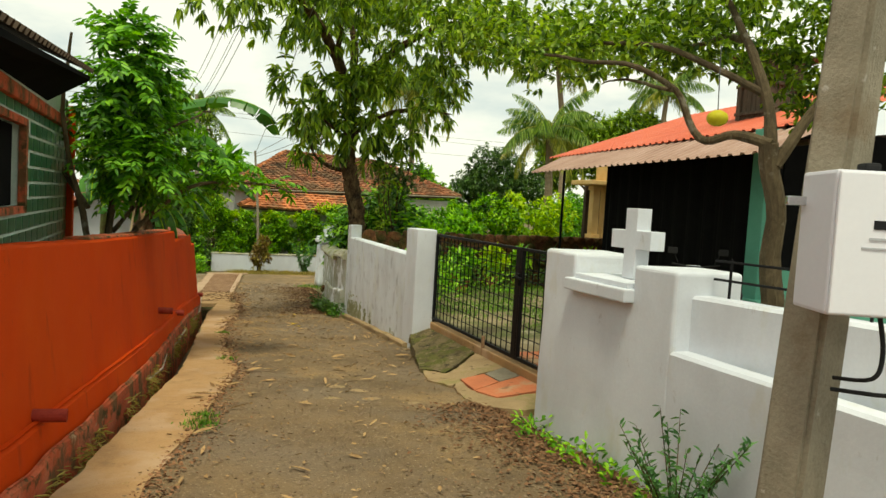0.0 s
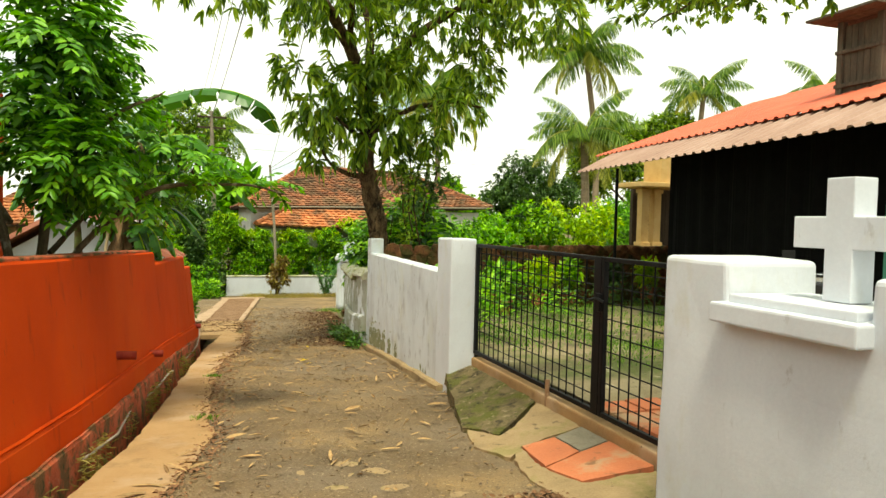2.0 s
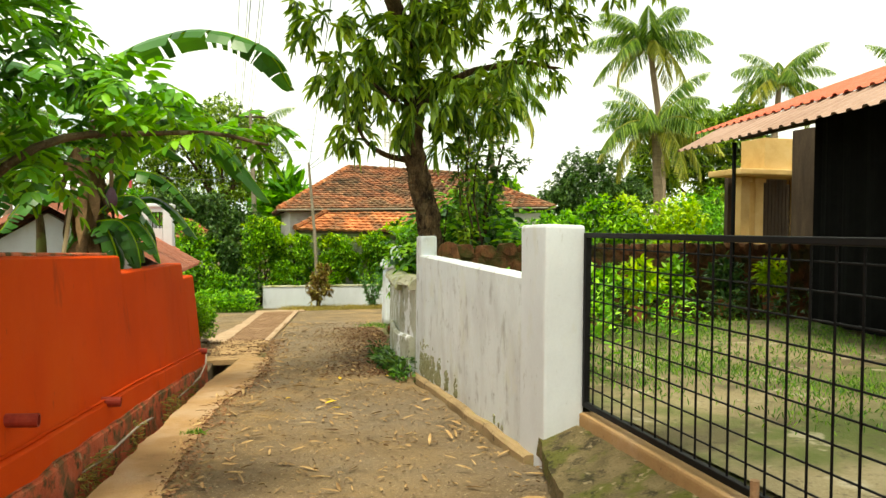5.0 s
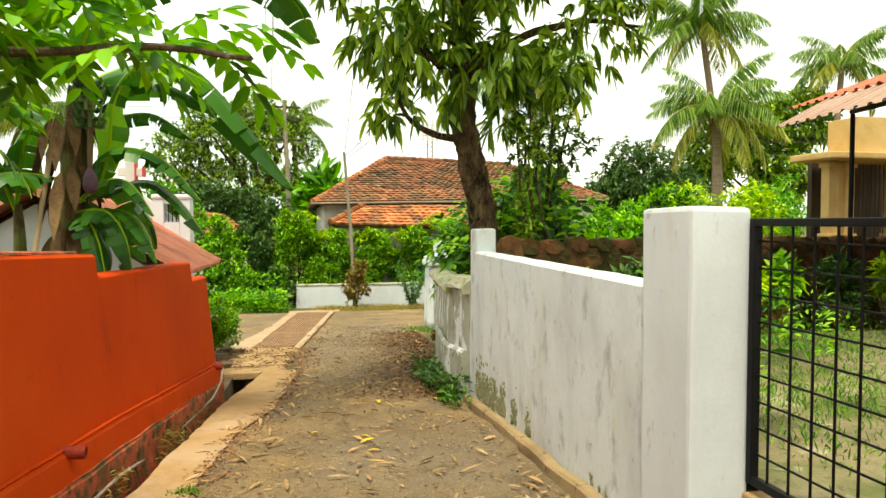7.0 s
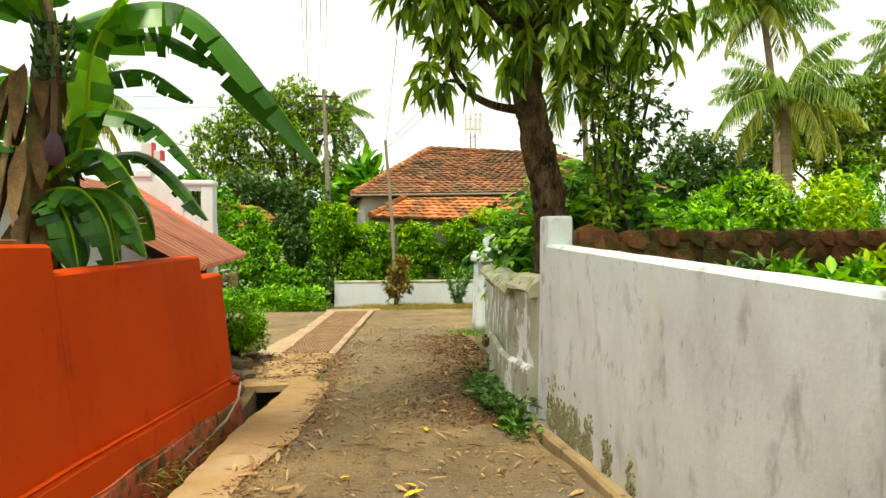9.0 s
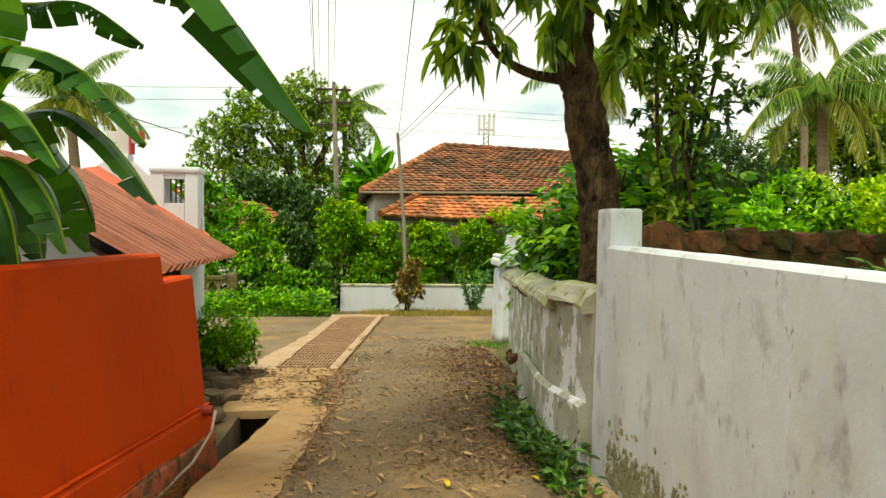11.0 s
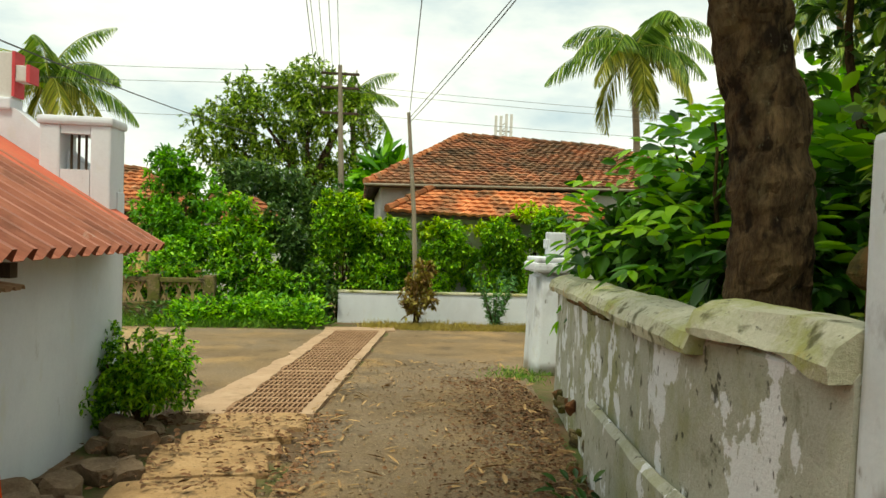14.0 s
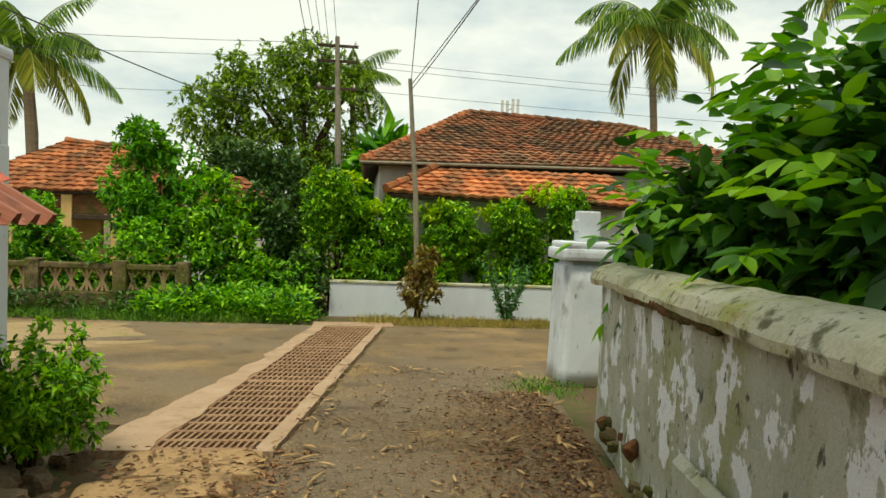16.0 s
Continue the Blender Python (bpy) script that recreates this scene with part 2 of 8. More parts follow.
M["grout"] = surface("pale_green_mortar", (0.50, 0.60, 0.50), (0.40, 0.5, 0.42), (0.6, 0.68, 0.6), 8, 60, 0.9, 0.2)
# Black of the shade net; also painted shade at soffit, window and verandah end.
M["dark_inside"] = surface("black_net_and_painted_shade", (0.006, 0.006, 0.006), (0.004, 0.004, 0.004), (0.01, 0.01, 0.01), 5, 60, 0.95, 0.0, spec=0.05)
M["yellow_paint"] = surface("pale_yellow_house_paint", (0.62, 0.40, 0.15), (0.50, 0.30, 0.10), (0.70, 0.50, 0.24), 2, 50, 0.8, 0.1)
M["teal_paint"] = surface("teal_house_paint", (0.10, 0.34, 0.25), (0.08, 0.27, 0.2), (0.14, 0.4, 0.3), 2, 50, 0.8, 0.1)
M["house_white"] = surface("old_white_house_wall", (0.62, 0.60, 0.56), (0.5, 0.48, 0.44), (0.7, 0.68, 0.65), 2, 40, 0.85, 0.1)
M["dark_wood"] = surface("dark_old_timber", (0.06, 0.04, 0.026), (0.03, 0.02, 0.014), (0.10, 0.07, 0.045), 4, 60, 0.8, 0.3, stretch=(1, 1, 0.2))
M["box_white"] = surface("white_cabinet_enamel", (0.76, 0.77, 0.82), (0.73, 0.74, 0.79), (0.79, 0.80, 0.84), 2, 50, 0.35, 0.02, spec=0.5)
M["box_side"] = surface("pale_grey_cabinet_enamel", (0.66, 0.66, 0.72), (0.62, 0.62, 0.68), (0.70, 0.70, 0.75), 2, 50, 0.4, 0.02, spec=0.5)
M["ink"] = surface("black_print", (0.01, 0.01, 0.012), (0.008, 0.008, 0.01), (0.014, 0.014, 0.016), 5, 60, 0.5, 0.0)
M["grey_ink"] = surface("grey_print", (0.40, 0.41, 0.44), (0.38, 0.39, 0.42), (0.43, 0.44, 0.47), 5, 60, 0.5, 0.0)
M["rubber"] = surface("black_rubber", (0.012, 0.012, 0.012), (0.008, 0.008, 0.008), (0.02, 0.02, 0.02), 5, 60, 0.6, 0.1)
M["orange_paving"] = surface("orange_cement_paving", (0.60, 0.185, 0.080), (0.46, 0.14, 0.07), (0.66, 0.26, 0.13), 2, 60, 0.85, 0.3,
                             [((0.48, 0.35, 0.21), 2.0, 0.52, 0.62, 0.8), ((0.16, 0.10, 0.05), 6, 0.60, 0.68, 0.7)])
M["moss_concrete"] = surface("mossy_cement_apron", (0.15, 0.115, 0.055), (0.06, 0.05, 0.025), (0.27, 0.20, 0.105), 4, 60, 0.9, 0.8,
                             [((0.095, 0.105, 0.015), 3.6, 0.47, 0.57, 0.8), ((0.035, 0.028, 0.015), 7, 0.54, 0.62, 0.85), ((0.36, 0.28, 0.17), 14, 0.60, 0.66, 0.75), ((0.03, 0.035, 0.01), 30, 0.58, 0.64, 0.6)])
M["apron"] = surface("cracked_cement_apron", (0.36, 0.25, 0.13), (0.24, 0.165, 0.085), (0.47, 0.33, 0.19), 2.4, 60, 0.9, 0.5,
                     [((0.20, 0.19, 0.05), 2.4, 0.52, 0.64, 0.6), ((0.10, 0.075, 0.04), 8, 0.60, 0.68, 0.75)])
M["bark"] = surface("rough_tree_bark", (0.060, 0.038, 0.021), (0.008, 0.006, 0.004), (0.21, 0.14, 0.07), 13, 60, 1.0, 1.0,
                    [((0.014, 0.010, 0.007), 9, 0.52, 0.60, 0.85), ((0.20, 0.15, 0.08), 5, 0.58, 0.68, 0.55), ((0.26, 0.25, 0.17), 18, 0.64, 0.70, 0.5)], stretch=(1, 1, 0.32), spec=0.08, runs=0.5)
M["pale_bark"] = surface("greyish_brown_bark", (0.095, 0.070, 0.038), (0.04, 0.03, 0.018), (0.17, 0.13, 0.075), 7, 50, 0.95, 0.8,
                         [((0.34, 0.31, 0.24), 5, 0.58, 0.66, 0.6)], stretch=(1, 1, 0.4))
M["palm_bark"] = surface("ringed_palm_bark", (0.27, 0.20, 0.13), (0.17, 0.125, 0.085), (0.36, 0.28, 0.19), 3, 30, 0.95, 0.5, stretch=(0.6, 0.6, 5))
M["banana_stem"] = surface("banana_pseudostem", (0.10, 0.062, 0.028), (0.03, 0.018, 0.010), (0.22, 0.15, 0.065), 5, 40, 0.7, 0.4,
                           [((0.20, 0.24, 0.07), 2.5, 0.52, 0.62, 0.8)], stretch=(1, 1, 0.25))
M["bamboo"] = surface("dry_bamboo_prop", (0.52, 0.40, 0.24), (0.4, 0.3, 0.17), (0.6, 0.48, 0.3), 5, 50, 0.7, 0.1)
M["flower"] = surface("purple_banana_flower", (0.085, 0.045, 0.065), (0.05, 0.025, 0.04), (0.12, 0.07, 0.09), 8, 50, 0.6, 0.1)
M["dry_leaf"] = surface("fallen_dry_leaf", (0.40, 0.245, 0.105), (0.22, 0.115, 0.05), (0.58, 0.41, 0.20), 9, 60, 0.8, 0.1, island=0.55)
M["sheath"] = surface("brown_dry_sheath", (0.13, 0.075, 0.036), (0.05, 0.03, 0.016), (0.27, 0.17, 0.08), 6, 50, 0.9, 0.3, island=0.4)
M["pipe_red"] = surface("dull_red_pipe_paint", (0.30, 0.030, 0.018), (0.18, 0.02, 0.014), (0.40, 0.06, 0.03), 8, 60, 0.6, 0.2)
M["hose"] = surface("pale_dusty_hose", (0.44, 0.33, 0.26), (0.32, 0.24, 0.18), (0.52, 0.42, 0.34), 6, 50, 0.7, 0.1)
M["yellow_leaf"] = surface("fallen_yellow_leaf", (0.70, 0.46, 0.03), (0.6, 0.36, 0.02), (0.78, 0.55, 0.06), 9, 60, 0.7, 0.1)
M["debris"] = surface("reddish_leaf_litter", (0.21, 0.10, 0.05), (0.11, 0.06, 0.035), (0.32, 0.18, 0.09), 9, 60, 0.95, 0.2, island=0.5)
M["stone"] = surface("laterite_rubble", (0.20, 0.135, 0.085), (0.10, 0.065, 0.04), (0.34, 0.25, 0.17), 5, 50, 0.95, 0.6)
M["fruit"] = surface("yellow_float_ball", (0.52, 0.46, 0.02), (0.44, 0.38, 0.02), (0.6, 0.53, 0.05), 6, 50, 0.5, 0.1)
M["wire"] = surface("dark_cable", (0.10, 0.10, 0.11), (0.08, 0.08, 0.09), (0.13, 0.13, 0.14), 5, 60, 0.6, 0.0)
M["cross_red"] = surface("pinkish_red_paint", (0.55, 0.06, 0.07), (0.5, 0.05, 0.06), (0.6, 0.09, 0.1), 5, 60, 0.6, 0.05)
M["glossy_black"] = surface("black_scooter_plastic", (0.012, 0.012, 0.013), (0.01, 0.01, 0.011), (0.016, 0.016, 0.017), 5, 60, 0.25, 0.0, spec=0.5)
M["chrome"] = surface("dull_chrome", (0.6, 0.6, 0.6), (0.5, 0.5, 0.5), (0.7, 0.7, 0.7), 5, 60, 0.25, 0.0, metal=1.0)
M["peel"] = surface("grey_peeled_patch", (0.24, 0.24, 0.13), (0.12, 0.125, 0.05), (0.36, 0.35, 0.24), 9, 50, 0.95, 0.5)
M["terracotta"] = surface("terracotta_pot", (0.40, 0.15, 0.08), (0.3, 0.1, 0.05), (0.48, 0.2, 0.11), 4, 50, 0.85, 0.2)

F = {}
F["bright"] = foliage("fresh_green_leaf", (0.024, 0.095, 0.006), (0.085, 0.275, 0.012), (0.24, 0.52, 0.03), 0.40)
F["mango"] = foliage("mango_leaf", (0.030, 0.075, 0.007), (0.125, 0.235, 0.018), (0.38, 0.52, 0.05), 0.42, 0.4)
F["mango_dark"] = foliage("dark_evergreen_leaf", (0.014, 0.042, 0.010), (0.045, 0.115, 0.024), (0.13, 0.23, 0.05), 0.28, 0.4)
F["hedge"] = foliage("hedge_leaf", (0.014, 0.060, 0.004), (0.100, 0.295, 0.012), (0.38, 0.64, 0.028), 0.40)
F["yellowgreen"] = foliage("yellow_green_leaf", (0.09, 0.19, 0.006), (0.28, 0.47, 0.012), (0.55, 0.66, 0.02), 0.4)
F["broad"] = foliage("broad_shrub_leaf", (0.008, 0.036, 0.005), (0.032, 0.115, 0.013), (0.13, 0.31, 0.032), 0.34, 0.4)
F["wild"] = foliage("wild_shrub_leaf", (0.015, 0.070, 0.006), (0.100, 0.31, 0.016), (0.34, 0.62, 0.035), 0.42)
F["palm"] = foliage("palm_frond", (0.04, 0.105, 0.016), (0.13, 0.25, 0.04), (0.33, 0.45, 0.085), 0.36, 0.38)
F["palm_yellow"] = foliage("yellowing_palm_frond", (0.10, 0.145, 0.022), (0.27, 0.30, 0.045), (0.50, 0.47, 0.09), 0.36, 0.4)
F["banana"] = foliage("banana_leaf", (0.018, 0.075, 0.010), (0.036, 0.135, 0.016), (0.085, 0.26, 0.028), 0.26, 0.35)
F["grass"] = foliage("grass_blade", (0.035, 0.11, 0.012), (0.09, 0.22, 0.022), (0.22, 0.38, 0.04), 0.3)
F["straw"] = foliage("dry_straw", (0.20, 0.16, 0.04), (0.36, 0.27, 0.06), (0.5, 0.4, 0.1), 0.2)
F["feathery"] = foliage("blue_green_feathery_leaf", (0.03, 0.10, 0.03), (0.07, 0.20, 0.055), (0.13, 0.31, 0.08), 0.3)
F["brownleaf"] = foliage("reddish_brown_leaf", (0.08, 0.04, 0.015), (0.20, 0.12, 0.03), (0.30, 0.26, 0.05), 0.3)


# ---- mesh helpers ----
class Build:
    """Gathers vertices and faces for one mesh."""

    def __init__(self):
        self.v, self.f = [], []

    def add(self, verts, faces):
        n = len(self.v)
        self.v.extend(tuple(p) for p in verts)
        self.f.extend(tuple(i + n for i in f) for f in faces)
        return self

    def box(self, x0, y0, z0, x1, y1, z1, m=None, bevel=0.0):
        bm = bmesh.new()
        bmesh.ops.create_cube(bm, size=1)
        for p in bm.verts:
            p.co = Vector((x0 + (p.co.x + 0.5) * (x1 - x0), y0 + (p.co.y + 0.5) * (y1 - y0), z0 + (p.co.z + 0.5) * (z1 - z0)))
        if bevel:
            bmesh.ops.bevel(bm, geom=bm.edges[:], offset=bevel, segments=2, affect="EDGES", profile=0.6)
        return self.bm(bm, m)

    def bm(self, bm, m=None):
        bm.verts.ensure_lookup_table()
        bm.verts.index_update()
        vs = [(m @ p.co if m else p.co)[:] for p in bm.verts]
        self.add(vs, [[p.index for p in f.verts] for f in bm.faces])
        bm.free()
        return self

    def tube(self, pts, radii, sides=8, cap=True):
        pts = [Vector(p) for p in pts]
        rings = []
        side = None
        for i, p in enumerate(pts):
            d = (pts[min(i + 1, len(pts) - 1)] - pts[max(i - 1, 0)]).normalized()
            if side is None:
                side = d.cross(Vector((0.3, 0.9, 0.2)) if abs(d.z) > 0.7 else Vector((0, 0, 1))).normalized()
            side = (side - d * side.dot(d)).normalized()
            up = d.cross(side)
            r = radii[i] if hasattr(radii, "__len__") else radii
            rings.append([p + (side * math.cos(a) + up * math.sin(a)) * r for a in [2 * math.pi * k / sides for k in range(sides)]])
        vs = [q for ring in rings for q in ring]
        fs = []
        for i in range(len(pts) - 1):
            for k in range(sides):
                a, b = i * sides + k, i * sides + (k + 1) % sides
                fs.append((a, b, b + sides, a + sides))
        if cap:
            fs.append(tuple(range(sides))[::-1])
            fs.append(tuple(range((len(pts) - 1) * sides, len(pts) * sides)))
        return self.add(vs, fs)


def make_mesh(name, b, mat, smooth=False):
    me = bpy.data.meshes.new(name)
    me.from_pydata(b.v, [], b.f)
    me.materials.append(mat)
    if smooth:
        me.polygons.foreach_set("use_smooth", [True] * len(me.polygons))
    me.update()
    return me


def part(name, b, mat, parent=None, label="", smooth=False):
    ob = new(name, make_mesh(name, b, mat, smooth))
    ob.parent = parent
    if label:
        ob["label"] = label
    return ob


def thing(name, label, category, place=(0, 0, 0), group="", kind="", turn=0.0):
    ob = new(name)
    ob.empty_display_size = 0.1
    ob.matrix_world = pose(*place, 0, 0, turn)
    return tagged(ob, label, category, group, kind)


def solid(name, b, mat, label, category="", kind="", group="", smooth=False):
    return tagged(part(name, b, mat, None, "", smooth), label, category, group, kind)


def lerp_at(table, y):
    return float(np.interp(y, [p[0] for p in table], [p[1] for p in table]))


def rough_block(rng, lx, ly, lz, cuts=3, amp=0.02, round_=0.12):
    """An uneven stone-like block centred on the origin's top."""
    bm = bmesh.new()
    bmesh.ops.create_cube(bm, size=1)
    bmesh.ops.subdivide_edges(bm, edges=bm.edges[:], cuts=cuts, use_grid_fill=True)
    off = Vector((rng.uniform(0, 50), rng.uniform(0, 50), 0))
    for p in bm.verts:
        q = Vector((p.co.x * lx, p.co.y * ly, p.co.z * lz))
        soft = 1 - round_ * (abs(p.co.x * 2) ** 4 * abs(p.co.y * 2) ** 4 + abs(p.co.x * 2) ** 4 * abs(p.co.z * 2) ** 4)
        p.co = q * soft + noise.noise_vector(q * 4 + off) * amp + noise.noise_vector(q * 14 + off) * amp * 0.4
    return bm


# ---- ground levels and the lines of the lane ----
LEVEL = [(-14, 0.58), (4.6, -0.40), (10.3, -0.71), (13.9, -0.96), (17, -1.05), (24.4, -1.38), (26.2, -1.42), (40, -1.5), (100, -1.5)]
KERB_IN = [(-14, -4.7), (2.57, -1.18), (3.7, -0.95), (6.4, -0.43), (8.7, -0.20), (9.5, -0.12), (12.9, 0.20), (14.6, 0.46), (17, 0.89), (24.4, 1.83), (30, 2.2)]
ROAD_L = [(-14, -4.0), (2.54, -0.72), (3.9, -0.39), (6.4, 0.17), (7.0, 0.10), (9.0, 0.19), (9.8, 0.25), (11.1, 0.40), (12.1, 0.66), (13.1, 0.77), (14.5, 0.88), (15.7, 1.0), (17, 1.08), (24.4, 2.05), (25, 2.1)]
WALL_L = [(-14, -4.45), (1.5, -1.56), (6.2, -0.86), (7.86, -0.68), (10.3, -0.43), (13.4, -0.06), (14.7, -0.02), (17, 0.19), (24.4, 0.97), (30, 1.4)]
WALL_R = [(-14, 0.75), (0.2, 2.35), (1.6, 2.47), (3.4, 2.52), (4.0, 3.0), (7.4, 3.0), (7.8, 2.74), (12.2, 2.82), (13.2, 2.82), (17.5, 3.45), (20, 3.9), (30, 4.6)]


def level(y):
    return lerp_at(LEVEL, y)


# ---- ground ----
def ground_height(x, y, wl_, wr):
    z = level(y)
    if x > wr + 0.12 and y < 12.3:
        z = max(z, -0.13 - 0.012 * max(0, y - 6))
    elif x > wr + 0.12 and y < 17.4:
        z = z + 0.25 * min(1, (17.4 - y) / 3)
    if x < wl_ - 0.15 and y < 13.5:
        z += 0.55
    return z


rows_y = sorted(set([round(-14 + 0.35 * i, 3) for i in range(126)] + [14.65, 16.9, 24.42, 24.46] + [32, 36, 42, 50, 60, 80, 120, 250, 600]))
verts, faces, ncol = [], [], 0
for y in rows_y:
    wl_, ki, rl, wr = lerp_at(WALL_L, y), lerp_at(KERB_IN, y), lerp_at(ROAD_L, y), lerp_at(WALL_R, y)
    deep = 0.42 if y < 24.44 else 0.0
    dl = min(wl_ + 0.1, ki - 0.14) if y < 14.7 else wl_
    far = 1.0 if y < 60 else y / 60
    cols = [-600, -70 * far, -30, -14, -8, -5, -3.2 + min(0, wl_ + 1), wl_ - 0.45, wl_ - 0.3, wl_ - 0.1, dl, dl + 0.015, ki - 0.03, ki, rl, rl + (wr - rl) * 0.33, rl + (wr - rl) * 0.66, wr,
            wr + 0.1, wr + 0.14, wr + 1, wr + 2.2, wr + 4, wr + 7, wr + 12, wr + 25, 70 * far, 600]
    cols = sorted(cols)
    ncol = len(cols)
    for k, x in enumerate(cols):
        z = ground_height(x, y, wl_, wr)
        if dl + 0.005 < x < ki - 0.01:
            z = level(y) - deep
        z += 0.02 * noise.noise(Vector((x * 0.7, y * 0.7, 3))) if abs(x) < 60 else 0
        verts.append((x, y, z - 0.02))
for r in range(len(rows_y) - 1):
    for k in range(ncol - 1):
        a = r * ncol + k
        faces.append((a, a + 1, a + ncol + 1, a + ncol))
gb = Build()
gb.add(verts, faces)
solid("ground", gb, M["earth"], "brown earth with grass and a side drain", "ground", "structure")


def sheet(name, mat, label, category, y0, y1, step, left, right, lift, ncols, wobble=0.0, kind="structure", drop=0.06, seed=0):
    """A thin raised sheet that follows the ground between two lines, with a turned-down rim."""
    n = int((y1 - y0) / step)
    vs, fs = [], []
    for i in range(n + 1):
        y = y0 + (y1 - y0) * i / n
        xl = left(y) + wobble * (noise.noise(Vector((y * 1.9, seed, 0))) + 0.5 * noise.noise(Vector((y * 6, seed, 5))))
        xr = right(y) + wobble * (noise.noise(Vector((y * 1.7, seed + 9, 0))) + 0.5 * noise.noise(Vector((y * 6, seed + 9, 5))))
        for k in range(ncols + 1):
            x = xl + (xr - xl) * k / ncols
            z = level(y) + lift + 0.008 * noise.noise(Vector((x * 1.5, y * 1.5, seed)))
            vs.append((x, y, z))
    m = ncols + 1
    for i in range(n):
        for k in range(ncols):
            a = i * m + k
            fs.append((a, a + 1, a + m + 1, a + m))
    rim = [i * m for i in range(n + 1)] + [n * m + k for k in range(1, m)] + [i * m + ncols for i in range(n - 1, -1, -1)] + [k for k in range(ncols - 1, 0, -1)]
    base = len(vs)
    for a in rim:
        x, y, z = vs[a]
        vs.append((x, y, z - drop))
    for i in range(len(rim)):
        j = (i + 1) % len(rim)
        fs.append((rim[i], rim[j], base + j, base + i))
    b = Build()
    b.add(vs, fs)
    return solid(name, b, mat, label, category, kind)


sheet("road", M["asphalt"], "worn brown asphalt village lane with leaf litter", "road", -13.5, 16.95, 0.15,
      lambda y: lerp_at(ROAD_L, y) - 0.03, lambda y: min(lerp_at(WALL_R, y) - 0.12, 2.75 if y < 12 else 9), 0.012, 14, 0.06, seed=1)
sheet("road", M["asphalt"], "worn asphalt road crossing at the bottom of the lane", "road", 16.95, 24.75, 0.2,
      lambda y: lerp_at(ROAD_L, y) - 0.02, lambda y: 3.25 + 0.15 * (y - 17) if y < 19.9 else 45.0, 0.012, 30, 0.04, seed=2)
sheet("road", M["asphalt"], "worn asphalt side road with sandy patches", "road", 17.7, 24.6, 0.2,
      lambda y: -45.0, lambda y: lerp_at(WALL_L, y) - 0.18, 0.012, 40, 0.05, seed=3)
sheet("pavement", M["sand_concrete"], "sandy cement strip along the open drain", "kerb", -13.5, 14.75, 0.12,
      lambda y: lerp_at(KERB_IN, y), lambda y: lerp_at(ROAD_L, y) + 0.03, 0.035, 4, 0.045, drop=0.12, seed=4)
sheet("pavement", M["pink_sand"], "sandy cement border beside the drain grating", "kerb", 16.95, 24.7, 0.12,
      lambda y: lerp_at(WALL_L, y) - 0.42 + 0.14 * min(1.5, max(0, (y - 17.4) * 0.5)), lambda y: lerp_at(WALL_L, y), 0.03, 3, 0.07, drop=0.1, seed=5)
sheet("pavement", M["pink_sand"], "sandy cement border beside the drain grating", "kerb", 16.95, 24.7, 0.12,
      lambda y: lerp_at(KERB_IN, y), lambda y: lerp_at(KERB_IN, y) + 0.13, 0.03, 2, 0.03, drop=0.1, seed=6)
sheet("pavement", M["pink_sand"], "sandy cement sill at the far end of the grating", "kerb", 24.46, 24.95, 0.12,
      lambda y: 0.75, lambda y: 2.15, 0.034, 4, 0.05, drop=0.1, seed=7)
sheet("pavement", M["apron"], "pale sandy patch on the side road", "road", 20.6, 24.3, 0.2,
      lambda y: -9.0, lambda y: -1.3 - 0.55 * abs(y - 22.4), 0.016, 10, 0.5, drop=0.02, seed=8)
sheet("yard", M["yard"], "damp mossy yard floor behind the gate", "yard", 0.3, 12.0, 0.4,
      lambda y: lerp_at(WALL_R, y) + 0.2, lambda y: 13.0, 0.0, 24, 0.0, seed=9)
yard = bpy.data.objects["yard"]
for p in yard.data.vertices:
    p.co.z = -0.115 - 0.012 * max(0, p.co.y - 6) + 0.02 * noise.noise(Vector((p.co.x * 0.8, p.co.y * 0.8, 1)))


# ---- walls that follow a line ----
def line_wall(name, line, y0, y1, low, high, thick, mat, label, side=1, step=0.12, bumpy=0.006, soft=0.02, extra=None, kind="structure", category="wall", lean=0.0, nz=8):
    """A plastered wall whose lane face follows line(y); side=1: the body lies to +x of the face. low, high: functions of y."""
    n = max(2, int((y1 - y0) / step))
    b = Build()
    rings = []
    for i in range(n + 1):
        y = y0 + (y1 - y0) * i / n
        x, za, zb = line(y), low(y), high(y)
        ring = []
        for k in range(nz + 1):
            z = za + (zb - soft - za) * k / nz
            q = bumpy * noise.noise(Vector((y * 2.2, z * 2.2, 4.0))) + bumpy * 0.5 * noise.noise(Vector((y * 8, z * 8, 1.0)))
            off = extra(y, z) if extra else 0.0
            ring.append((x + side * (q - off), y, z))
        wob = bumpy * noise.noise(Vector((y * 3, 7, 0)))
        ring.append((x + side * soft, y, zb + wob))
        ring.append((x + side * (thick - soft), y, zb + wob))
        ring.append((x + side * thick, y, zb - soft))
        ring.append((x + side * thick, y, za))
        rings.append([(px + lean * (pz + 0.05), py, pz) for px, py, pz in ring])
    m = len(rings[0])
    vs = [p for r in rings for p in r]
    fs = []
    for i in range(n):
        for k in range(m):
            a, c = i * m + k, i * m + (k + 1) % m
            fs.append((a, c, c + m, a + m))
    fs.append(tuple(range(m)))
    fs.append(tuple(range(n * m, n * m + m))[::-1])
    b.add(vs, fs)
    return solid(name, b, mat, label, category, kind)


